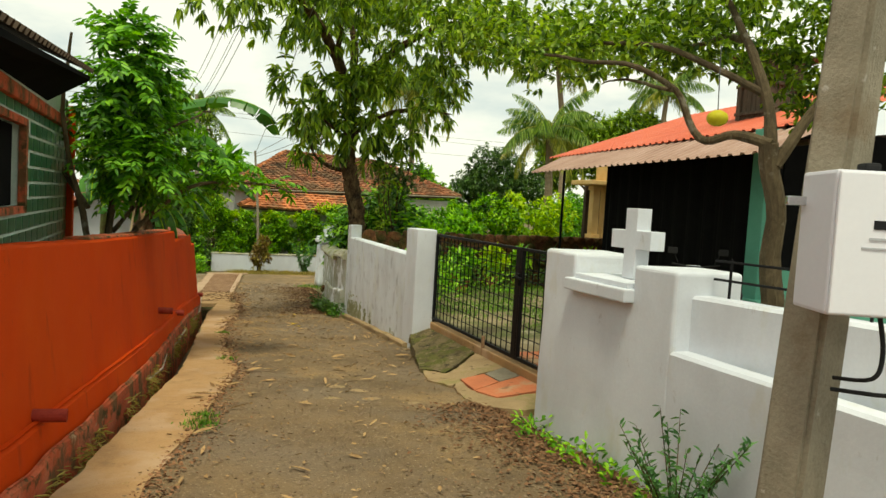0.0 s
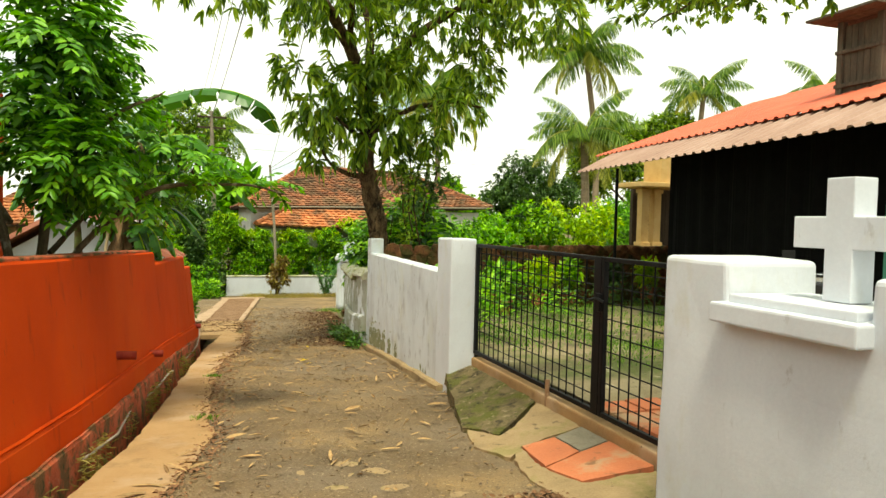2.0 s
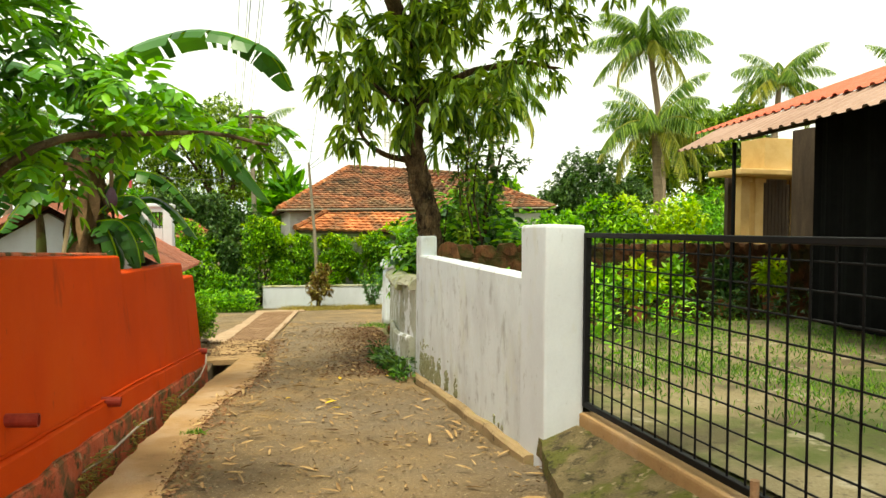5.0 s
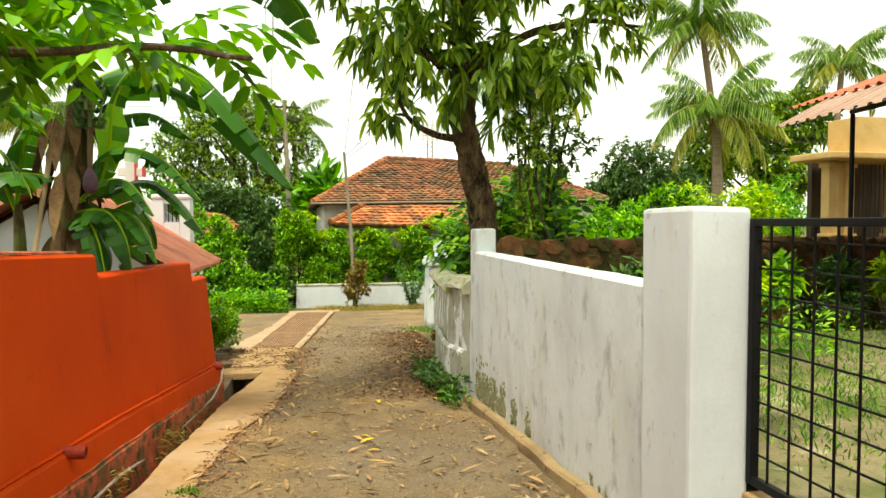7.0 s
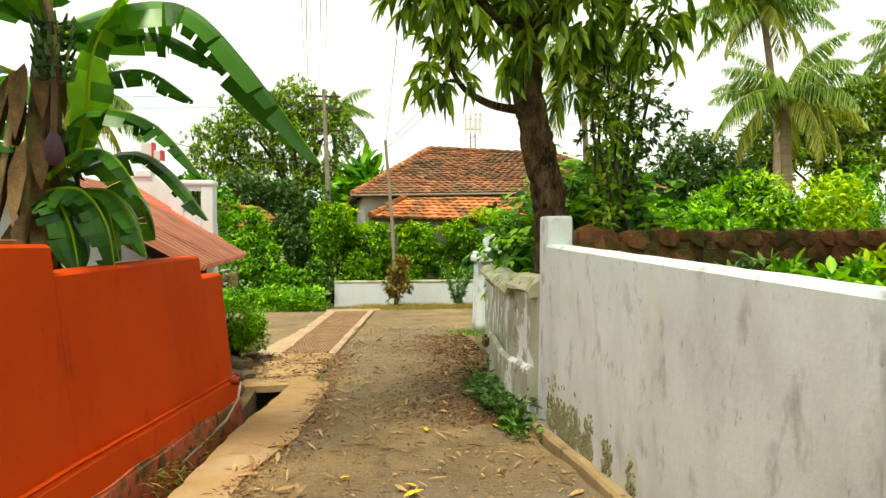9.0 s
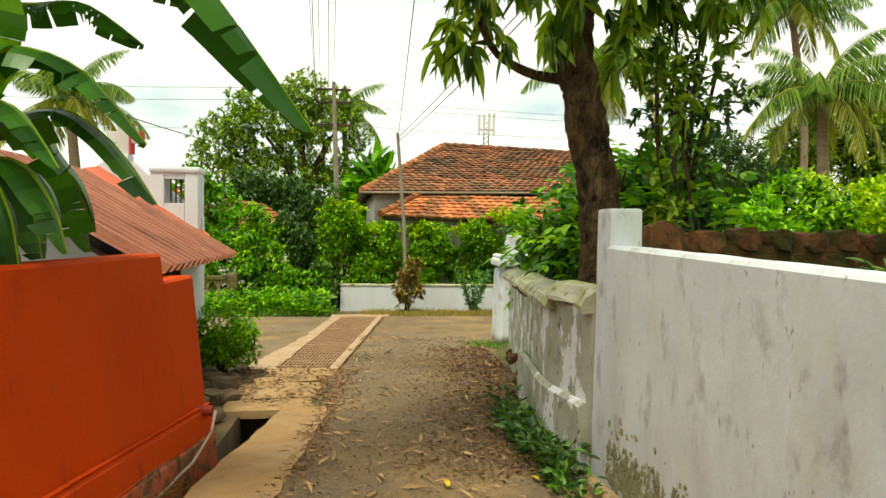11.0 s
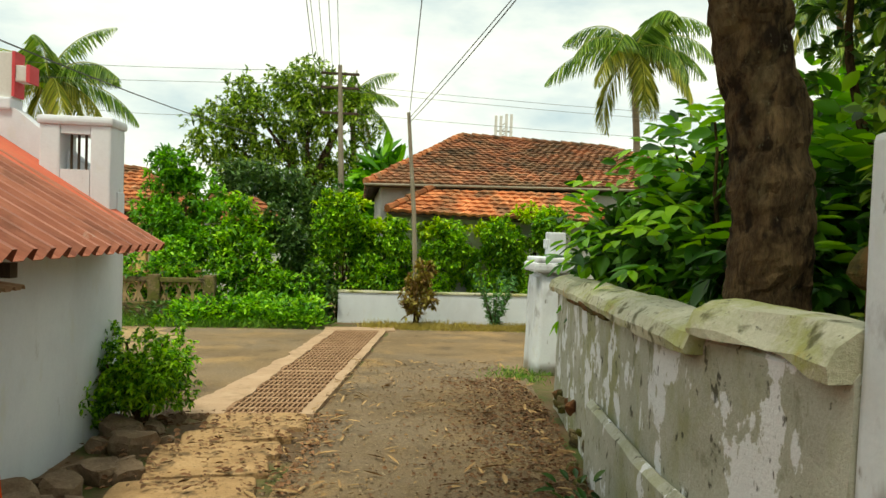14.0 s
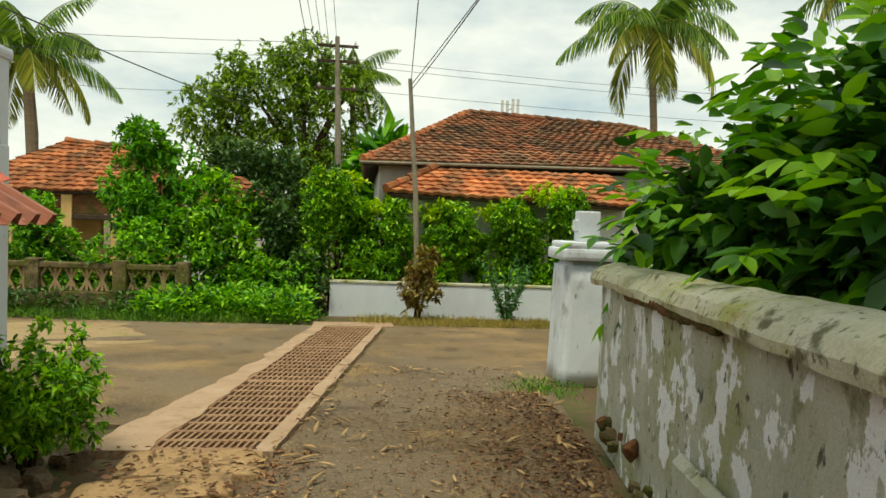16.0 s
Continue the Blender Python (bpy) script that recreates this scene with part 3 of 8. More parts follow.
wl_at = lambda y: lerp_at(WALL_L, y)
RED_TOP = [(-14, 1.72), (1.5, 1.22), (4.5, 1.09), (6.2, 1.03), (8.0, 0.97), (10.28, 0.885)]
line_wall("wall_west", wl_at, -13.9, 10.28, lambda y: level(y) - 0.3, lambda y: lerp_at(RED_TOP, y), 0.2, M["red_paint"],
          "bright orange-red painted compound wall along the drain", -1, lean=-0.1)
line_wall("wall_west_step", wl_at, 10.284, 12.8, lambda y: level(y) - 0.3, lambda y: 0.725 - 0.014 * (y - 10.28), 0.2, M["red_paint"],
          "lower stepped end of the orange-red compound wall", -1, lean=-0.1)
line_wall("wall_west_end", wl_at, 12.804, 13.4, lambda y: level(y) - 0.3, lambda y: 0.49, 0.2, M["red_paint"],
          "lowest step at the end of the orange-red compound wall", -1, lean=-0.1)
# plinth of the red wall and the drain's side under it
line_wall("trim_west", lambda y: wl_at(y) + 0.045, -13.8, 13.42, lambda y: level(y) + 0.12, lambda y: level(y) + 0.38, 0.043, M["red_paint"],
          "red painted plinth band of the compound wall", -1, soft=0.04, lean=-0.10)
line_wall("drain_wall", lambda y: wl_at(y) + 0.10 + 0.015 * noise.noise(Vector((y * 2, 0, 0))), -13.8, 13.42, lambda y: level(y) - 0.45, lambda y: level(y) + 0.17 + 0.03 * noise.noise(Vector((y * 1.5, 3, 0))), 0.038,
          M["red_plinth"], "faded red ledge over the drain, grown with moss", -1, bumpy=0.02, soft=0.03, lean=-0.04)
line_wall("drain_side", lambda y: lerp_at(KERB_IN, y) - 0.022, -13.5, 14.7, lambda y: level(y) - 0.45, lambda y: level(y) + 0.01, 0.04, M["drain"],
          "wet mossy cement side of the open drain", 1, bumpy=0.015)
# weathered brown capping on the near part of the red wall
line_wall("trim_cap", lambda y: wl_at(y) - 0.02, 4.6, 10.0, lambda y: lerp_at(RED_TOP, y) + 0.003, lambda y: lerp_at(RED_TOP, y) + 0.025, 0.2, M["red_plinth"],
          "weathered brown capping on the compound wall", -1, soft=0.008, lean=-0.1)

wr_at = lambda y: lerp_at([(7.75, 2.74), (12.2, 2.82), (13.2, 2.82), (17.5, 3.45)], y)
line_wall("wall_east", wr_at, 8.062, 11.99, lambda y: level(y) - 0.3, lambda y: 0.80 + 0.004 * (y - 8), 0.2, M["white_paint"], "whitewashed lane wall, stained and mossy at its foot", 1)


def pier(name, x0, y0, x1, y1, z0, z1, mat, label, bevel=0.025, taper=0.0):
    bm = bmesh.new()
    bmesh.ops.create_cube(bm, size=1)
    bmesh.ops.subdivide_edges(bm, edges=bm.edges[:], cuts=6, use_grid_fill=True)
    for p in bm.verts:
        k = 1 + taper * (0.5 - p.co.z)
        q = Vector(((x0 + x1) / 2 + p.co.x * (x1 - x0) * k, (y0 + y1) / 2 + p.co.y * (y1 - y0) * k, z0 + (p.co.z + 0.5) * (z1 - z0)))
        p.co = q + noise.noise_vector(q * 2.5) * 0.008
    sharp = [e for e in bm.edges if e.is_manifold and e.calc_face_angle(0) > 0.9]
    bmesh.ops.bevel(bm, geom=sharp, offset=bevel, segments=2, affect="EDGES", profile=0.6)
    return solid(name, Build().bm(bm), mat, label, "gate pier", smooth=False)


pier("gate_pier", 2.715, 7.58, 3.025, 8.058, -0.75, 1.20, M["white_clean"], "tall whitewashed gate pier at the end of the lane wall")
pier("wall_pier", 2.83, 11.994, 3.06, 12.25, -1.1, 1.06, M["white_paint"], "short whitewashed end pier of the lane wall, flaking")
shrine = thing("shrine_wall", "broad whitewashed gate pier with raised ends and a cross between", "gate pier", (2.7, 2.5, -0.7))
shrine.matrix_world = Matrix.Identity(4)
bm = bmesh.new()
prof = [(1.64, -0.7), (3.355, -0.7), (3.345, 1.24), (2.87, 1.24), (2.86, 1.045), (2.11, 1.045), (2.10, 1.22), (1.655, 1.22)]
f0 = bm.faces.new([bm.verts.new((2.425, y, z)) for y, z in prof])
ext = bmesh.ops.extrude_face_region(bm, geom=[f0])
bmesh.ops.translate(bm, verts=[g for g in ext["geom"] if isinstance(g, bmesh.types.BMVert)], vec=(0.555, 0, 0))
bmesh.ops.recalc_face_normals(bm, faces=bm.faces[:])
bmesh.ops.bevel(bm, geom=bm.edges[:], offset=0.03, segments=3, affect="EDGES", profile=0.5)
for axis, at in [((0, 0, 1), -0.5 + 0.17 * k) for k in range(9)] + [((0, 1, 0), 1.8 + 0.2 * k) for k in range(8)]:
    bmesh.ops.bisect_plane(bm, geom=bm.verts[:] + bm.edges[:] + bm.faces[:], plane_co=tuple(at * c for c in axis), plane_no=axis)
for p in bm.verts:
    spread = 0.02 * max(0.0, 0.6 - p.co.z)
    p.co += noise.noise_vector(p.co * 2.5) * 0.010 + Vector((-spread if p.co.x < 2.7 else 0, -1.5 * spread if p.co.y < 1.8 else 0, 0))
part("body", Build().bm(bm), M["white_clean"], shrine)

# slab and cross
cross_base = thing("shrine_slab", "white painted slab projecting from the wall under a cross", "shrine slab", (2.64, 2.485, 0))
part("slab", Build().box(-0.30, -0.40, 0.95, 0.24, 0.40, 1.045, bevel=0.012), M["white_clean"], cross_base)
part("slab_top", Build().box(-0.235, -0.345, 1.043, 0.23, 0.345, 1.085, bevel=0.008), M["white_clean"], cross_base)
bm = bmesh.new()
outline = [(-0.07, 0.0), (0.07, 0.0), (0.07, 0.225), (0.24, 0.225), (0.24, 0.365), (0.07, 0.365), (0.07, 0.53), (-0.07, 0.53), (-0.07, 0.365), (-0.24, 0.365), (-0.24, 0.225), (-0.07, 0.225)]
f0 = bm.faces.new([bm.verts.new((-0.065, y, z)) for y, z in outline])
ext = bmesh.ops.extrude_face_region(bm, geom=[f0])
bmesh.ops.translate(bm, verts=[g for g in ext["geom"] if isinstance(g, bmesh.types.BMVert)], vec=(0.13, 0, 0))
bmesh.ops.recalc_face_normals(bm, faces=bm.faces[:])
bmesh.ops.bevel(bm, geom=bm.edges[:], offset=0.006, segments=2, affect="EDGES", profile=0.5)
cross = solid("wayside_cross", Build().bm(bm), M["white_clean"], "white painted masonry cross standing on a wall slab", "cross")
cross.matrix_world = pose(2.67, 2.42, 1.088, 0, 0, 0)

# low wall with a plinth beyond the cross
line_wall("wall_low", lambda y: 2.56 + 0.12 * (1.66 - y), -6.0, 1.655, lambda y: level(y) - 0.2, lambda y: 1.08 - 0.01 * y, 0.2, M["white_clean"], "low whitewashed garden wall", 1)
line_wall("wall_low_plinth", lambda y: 2.42 + 0.0 * y, -6.0, 1.655, lambda y: level(y) - 0.2, lambda y: 0.70, 0.16, M["white_clean"], "broad whitewashed plinth of the garden wall", 1)

# old wall with a rounded coping
line_wall("wall_old", lambda y: wr_at(y), 12.254, 17.5, lambda y: level(y) - 0.3, lambda y: lerp_at([(12.25, 0.36), (13.16, 0.33), (13.2, 0.24), (17.5, 0.14)], y), 0.26, M["old_plaster"],
          "weathered lime-plastered wall with peeling white patches", 1, bumpy=0.011, nz=16, step=0.08)


def coping(y0, y1, z0, z1, label):
    n = int((y1 - y0) / 0.09)
    prof = [(-0.075, -0.045), (-0.085, 0.0), (-0.055, 0.055), (0.02, 0.10), (0.13, 0.118), (0.25, 0.10), (0.34, 0.045), (0.345, 0.0), (0.33, -0.045)]
    b = Build()
    vs, fs = [], []
    for i in range(n + 1):
        y = y0 + (y1 - y0) * i / n
        z = z0 + (z1 - z0) * i / n
        for k, (px, pz) in enumerate(prof):
            q = Vector((px * 4, y * 2.4, pz * 9))
            chip = max(0.0, noise.noise(Vector((y * 1.3, 11, k * 0.12))) - 0.12) * (0.10 if k < 3 else 0.025)
            vs.append((wr_at(y) + px + chip + 0.012 * noise.noise(q), y, z + pz + 0.02 * noise.noise(q * 1.7) + (chip * 0.5 if k == 0 else -chip * 0.3)))
    m = len(prof)
    for i in range(n):
        for k in range(m):
            a, c = i * m + k, i * m + (k + 1) % m
            fs.append((a, c, c + m, a + m))
    fs += [tuple(range(m)), tuple(range(n * m, n * m + m))[::-1]]
    b.add(vs, fs)
    solid("wall_coping", b, M["old_coping"], label, "coping", "structure")


coping(12.26, 13.15, 0.385, 0.375, "raised mossy coping block on the old wall")
coping(13.16, 17.55, 0.285, 0.185, "cracked mossy rounded coping of the old wall")

# gate pillar at the road
pil = thing("stone_pillar", "whitewashed round-cornered pillar with a cap beside the road", "pillar", (4.05, 19.8, level(19.8) - 0.05))
bm = bmesh.new()
bmesh.ops.create_cube(bm, size=1)
bmesh.ops.subdivide_edges(bm, edges=bm.edges[:], cuts=5, use_grid_fill=True)
for p in bm.verts:
    k = 1.06 - 0.10 * (p.co.z + 0.5)
    q = Vector((p.co.x * 0.62 * k, p.co.y * 0.58 * k, (p.co.z + 0.5) * 1.42))
    p.co = q + noise.noise_vector(q * 3) * 0.015
bmesh.ops.bevel(bm, geom=[e for e in bm.edges if e.calc_face_angle(0) > 0.8], offset=0.06, segments=3, affect="EDGES")
part("shaft", Build().bm(bm), M["white_paint"], pil, smooth=True)
part("cap", Build().box(-0.355, -0.34, 1.42, 0.355, 0.34, 1.55, bevel=0.04), M["white_paint"], pil)
part("cap_moulding", Build().box(-0.32, -0.31, 1.545, 0.32, 0.31, 1.62, bevel=0.03), M["white_paint"], pil)
part("stump", Build().box(-0.12, -0.10, 1.61, 0.12, 0.10, 1.96, bevel=0.02).box(-0.155, -0.06, 1.74, -0.11, 0.06, 1.86, bevel=0.01), M["white_paint"], pil, "broken white cross stump")

# ---- iron gate ----
GX = 3.03


def gate_leaf(y0, y1, ncell, label, post_at):
    g = thing("iron_gate", label, "gate", (GX, y0, 0), "iron gate leaves")
    L = y1 - y0
    zb, zt = -0.105, 1.145
    part("top_rail", Build().box(-0.02, 0, zt - 0.035, 0.02, L, zt, bevel=0.006), M["black_metal"], g)
    part("bottom_rail", Build().box(-0.02, 0, zb, 0.02, L, zb + 0.04, bevel=0.006), M["black_metal"], g)
    for s in (0.0, L - 0.04):
        wide = 0.11 if abs(s - post_at * (L - 0.04)) < 0.01 else 0.04
        part("stile", Build().box(-0.022, min(s, L - wide), zb, 0.022, min(s, L - wide) + wide, zt, bevel=0.006), M["black_metal"], g)
    vb = make_mesh("bar", Build().tube([(0, 0, zb + 0.03), (0, 0, zt - 0.03)], 0.0065, 6), M["black_metal"])
    hb = make_mesh("bar", Build().tube([(0.009, 0.02, 0), (0.009, L - 0.02, 0)], 0.0055, 6), M["black_metal"])
    for i in range(1, ncell):
        o = new("bar", vb)
        o.parent, o.location = g, (0, L * i / ncell + 0.006 * math.sin(i * 5.1), 0)
    for i in range(1, 10):
        o = new("bar", hb)
        o.parent, o.location = g, (0, 0, zb + 0.02 + 1.2 * i / 9.6)
    return g


gl = gate_leaf(4.92, 7.575, 20, "closed black iron mesh gate leaf between white piers", 0)
gr = gate_leaf(3.365, 4.915, 12, "closed black iron mesh gate leaf beside the cross pier", 2)
part("latch", Build().tube([(-0.05, 0.10, 0.80), (-0.05, 0.02, 0.82), (-0.05, -0.10, 0.80)], 0.014, 8).box(-0.05, -0.03, 0.72, -0.02, 0.05, 0.86, bevel=0.01), M["black_metal"], gl, "worn iron latch")
part("drop_bolt", Build().tube([(-0.03, 0.82, 0.0), (-0.03, 0.82, -0.24)], 0.022, 8), M["rust"], gl, "rusty drop bolt")

# sill and apron before the gate
solid("gate_sill", Build().box(2.985, 3.365, -0.62, 3.14, 7.575, -0.145, bevel=0.02), M["sand_concrete"], "sandy cement sill under the iron gate", "sill", "structure")


def ramp_level(x, y):
    u = min(1.0, max(0.0, (x - 2.2) / 0.85))
    return (level(y) + 0.02) * (1 - u) - 0.235 * u


def ramp_piece(name, mat, label, corners, lift, seed, ragged=0.014):
    """A cast piece of the gate apron with a ragged outline, lying on the slope to the sill."""
    pts = []
    for i, (x0, y0) in enumerate(corners):
        x1, y1 = corners[(i + 1) % len(corners)]
        m = max(1, int(math.hypot(x1 - x0, y1 - y0) / 0.05))
        for k in range(m):
            x, y = x0 + (x1 - x0) * k / m, y0 + (y1 - y0) * k / m
            w = noise.noise_vector(Vector((x * 5, y * 5, seed))) + 0.6 * noise.noise_vector(Vector((x * 17, y * 17, seed)))
            pts.append((x + w.x * ragged, y + w.y * ragged))
    bm = bmesh.new()
    rim = [bm.verts.new((x, y, ramp_level(x, y) + lift)) for x, y in pts]
    low = [bm.verts.new((x, y, ramp_level(x, y) + lift - 0.14)) for x, y in pts]
    top = bm.faces.new(rim)
    for i in range(len(rim)):
        j = (i + 1) % len(rim)
        bm.faces.new((rim[i], low[i], low[j], rim[j]))
    bmesh.ops.triangulate(bm, faces=[top])
    bmesh.ops.recalc_face_normals(bm, faces=bm.faces[:])
    return solid(name, Build().bm(bm), mat, label, "ramp", "structure")


ramp_piece("ramp_mossy", M["moss_concrete"], "mossy dark cement ramp before the gate", [(2.73, 7.72), (2.98, 7.6), (2.98, 5.91), (2.42, 5.44), (2.26, 5.86), (2.46, 6.7)], 0.022, 1, 0.03)
ramp_piece("ramp_cement", M["apron"], "cracked sandy cement ramp before the gate", [(2.28, 5.80), (2.425, 5.42), (2.98, 5.88), (2.98, 5.10), (2.44, 5.07), (2.28, 4.90), (2.16, 5.35)], 0.012, 2, 0.03)
ramp_piece("ramp_edge", M["apron"], "broken cement margin of the gate ramp", [(2.28, 4.88), (2.42, 5.03), (2.37, 4.5), (2.45, 4.16), (2.96, 4.08), (2.96, 3.6), (2.47, 3.70), (2.26, 4.03), (2.20, 4.47)], 0.010, 3, 0.03)
for seed_, mat_, lab_, cs_ in ((5, "orange_paving", "worn orange cement paving before the gate", [(2.435, 5.05), (2.70, 5.04), (2.71, 4.66), (2.39, 4.56)]),
                               (6, "concrete", "grey weathered paving square before the gate", [(2.715, 5.04), (2.97, 5.08), (2.97, 4.70), (2.725, 4.66)]),
                               (7, "orange_paving", "worn orange cement paving before the gate", [(2.385, 4.54), (2.715, 4.64), (2.975, 4.68), (2.975, 4.12), (2.46, 4.18)])):
    ramp_piece("ramp_tile", M[mat_], lab_, cs_, 0.02, seed_, 0.008)

# ---- drain grating and cover slabs ----
grat = thing("drain_grating", "long rusty iron drain grating set across the road mouth", "drain grating", (0, 0, 0))
x0a, x0b, x1a, x1b = 0.19, 0.89, 0.97, 1.83


def gpt(u, v, dz=0.0):
    y = 17.0 + 7.4 * v
    return Vector(((x0a + (x1a - x0a) * v) * (1 - u) + (x0b + (x1b - x0b) * v) * u, y, level(y) + 0.02 + dz))


def flat_bar(p, q, w, h):
    d = (q - p).normalized()
    s = d.cross(Vector((0, 0, 1))).normalized() * w / 2
    u = Vector((0, 0, h))
    vs = [p - s, p + s, p + s - u, p - s - u, q - s, q + s, q + s - u, q - s - u]
    return Build().add(vs, [(0, 1, 2, 3), (7, 6, 5, 4), (0, 4, 5, 1), (1, 5, 6, 2), (2, 6, 7, 3), (3, 7, 4, 0)])


for i in range(15):
    part("bar", flat_bar(gpt(i / 14, 0), gpt(i / 14, 1), 0.020, 0.05), M["rust"], grat)
for i in range(31):
    part("cross_bar", flat_bar(gpt(0, i / 30, 0.002), gpt(1, i / 30, 0.002), 0.045 if i % 10 else 0.10, 0.03), M["rust"], grat)
for u in (-0.02, 1.02):
    part("frame", flat_bar(gpt(u, -0.003, 0.004), gpt(u, 1.003, 0.004), 0.04, 0.06), M["rust"], grat)
rng = random.Random(4)
for i, (y, x0, x1, ly) in enumerate([(14.9, -0.12, 0.78, 0.44), (15.37, -0.02, 0.80, 0.38), (15.80, -0.10, 0.84, 0.36), (16.22, 0.02, 0.88, 0.36), (16.70, 0.10, 0.98, 0.46)]):
    ob = solid("drain_cover", Build().bm(rough_block(rng, x1 - x0, ly, 0.08, 7, 0.010, 0.03)), M["cover"], "sandy cement slab covering the drain", "drain cover", group="drain covers")
    ob.matrix_world = pose((x0 + x1) / 2, y, level(y) - 0.005 + 0.01 * (i % 2), 0, rng.uniform(-1.5, 1.5), 7 + rng.uniform(-4, 4))

# pipes out of the red wall
for y, z in ((2.92, 0.10), (7.68, 0.0), (9.35, -0.30), (13.2, -0.55)):
    d = thing("drain_pipe", "short red painted drain pipe stub in the compound wall", "pipe", (wl_at(y), y, z), "drain pipe stubs")
    tb = Build()
    ro, ri, L = 0.042, 0.032, 0.17
    tb.tube([(-0.05, 0, 0), (L, 0, -0.01)], ro, 14, cap=False).tube([(L, 0, -0.01), (0.0, 0, 0)], ri, 14, cap=False)
    n = 14
    ring = [(L, ro * math.cos(2 * math.pi * k / n), -0.01 + ro * math.sin(2 * math.pi * k / n)) for k in range(n)]
    ring += [(L, ri * math.cos(2 * math.pi * k / n), -0.01 + ri * math.sin(2 * math.pi * k / n)) for k in range(n)]
    tb.add(ring, [(k, (k + 1) % n, n + (k + 1) % n, n + k) for k in range(n)])
    part("pipe", tb, M["pipe_red"], d)

# garden hose lying in the drain
solid("hose", Build().tube([(wl_at(y) + 0.12 + 0.03 * math.sin(y * 2.1), y, level(y) + dz) for y, dz in [(6.0, 0.0), (7, -0.06), (8, 0.02), (9, -0.05), (10, 0.0), (11, -0.08), (12, -0.02), (12.8, 0.05), (13.3, 0.16), (13.45, 0.30)]], 0.013, 7),
      M["hose"], "pale dusty garden hose lying along the drain", "hose", smooth=True)

# orange cement tiles on the yard floor inside the gate
pv = random.Random(21)
tile_yard = make_mesh("yard_tile", Build().box(-0.16, -0.16, -0.03, 0.16, 0.16, 0.012, bevel=0.006), M["orange_paving"])
path_tiles = thing("yard_paving", "worn orange cement tiles laid inside the gate", "paving", (0, 0, 0), kind="structure")
for i in range(5):
    for j in range(6):
        if pv.random() < 0.12:
            continue
        ob = new("yard_tile", tile_yard)
        ob.parent = path_tiles
        ob.matrix_world = pose(3.32 + 0.34 * j + pv.uniform(-0.01, 0.01), 3.75 + 0.34 * i + pv.uniform(-0.01, 0.01), -0.105 + 0.02 * noise.noise(Vector(((3.32 + 0.34 * j) * 0.8, (3.75 + 0.34 * i) * 0.8, 1))), 0, 0, pv.uniform(-1.5, 1.5))


# ---- plants: helpers ----
def unit(a):
    return a / np.maximum(np.linalg.norm(a, axis=-1, keepdims=True), 1e-9)


def leaf_arrays(P, D, N, L, W, sag=0.15, fold=0.18):
    """Folded pointed leaves; P bases, D directions, N upper sides, L lengths, W widths."""
    D = unit(D)
    S = unit(np.cross(D, N))
    N = unit(np.cross(S, D))
    L, W = np.asarray(L)[:, None], np.asarray(W)[:, None]
    down = np.array([0, 0, -1.0])
    st = [(0.14, 0.30, 0.02, 0.6), (0.42, 0.50, 0.18, 1.0), (0.74, 0.34, 0.55, 0.7)]
    mid = [(P + D * L * u + down * L * sag * k, W * w, N * W * fold * f) for u, w, k, f in st]
    rows = [P] + [c + S * w + n for c, w, n in mid] + [P + D * L + down * L * sag] + [c - S * w + n for c, w, n in mid[::-1]]
    return np.stack(rows, 1).reshape(-1, 3)


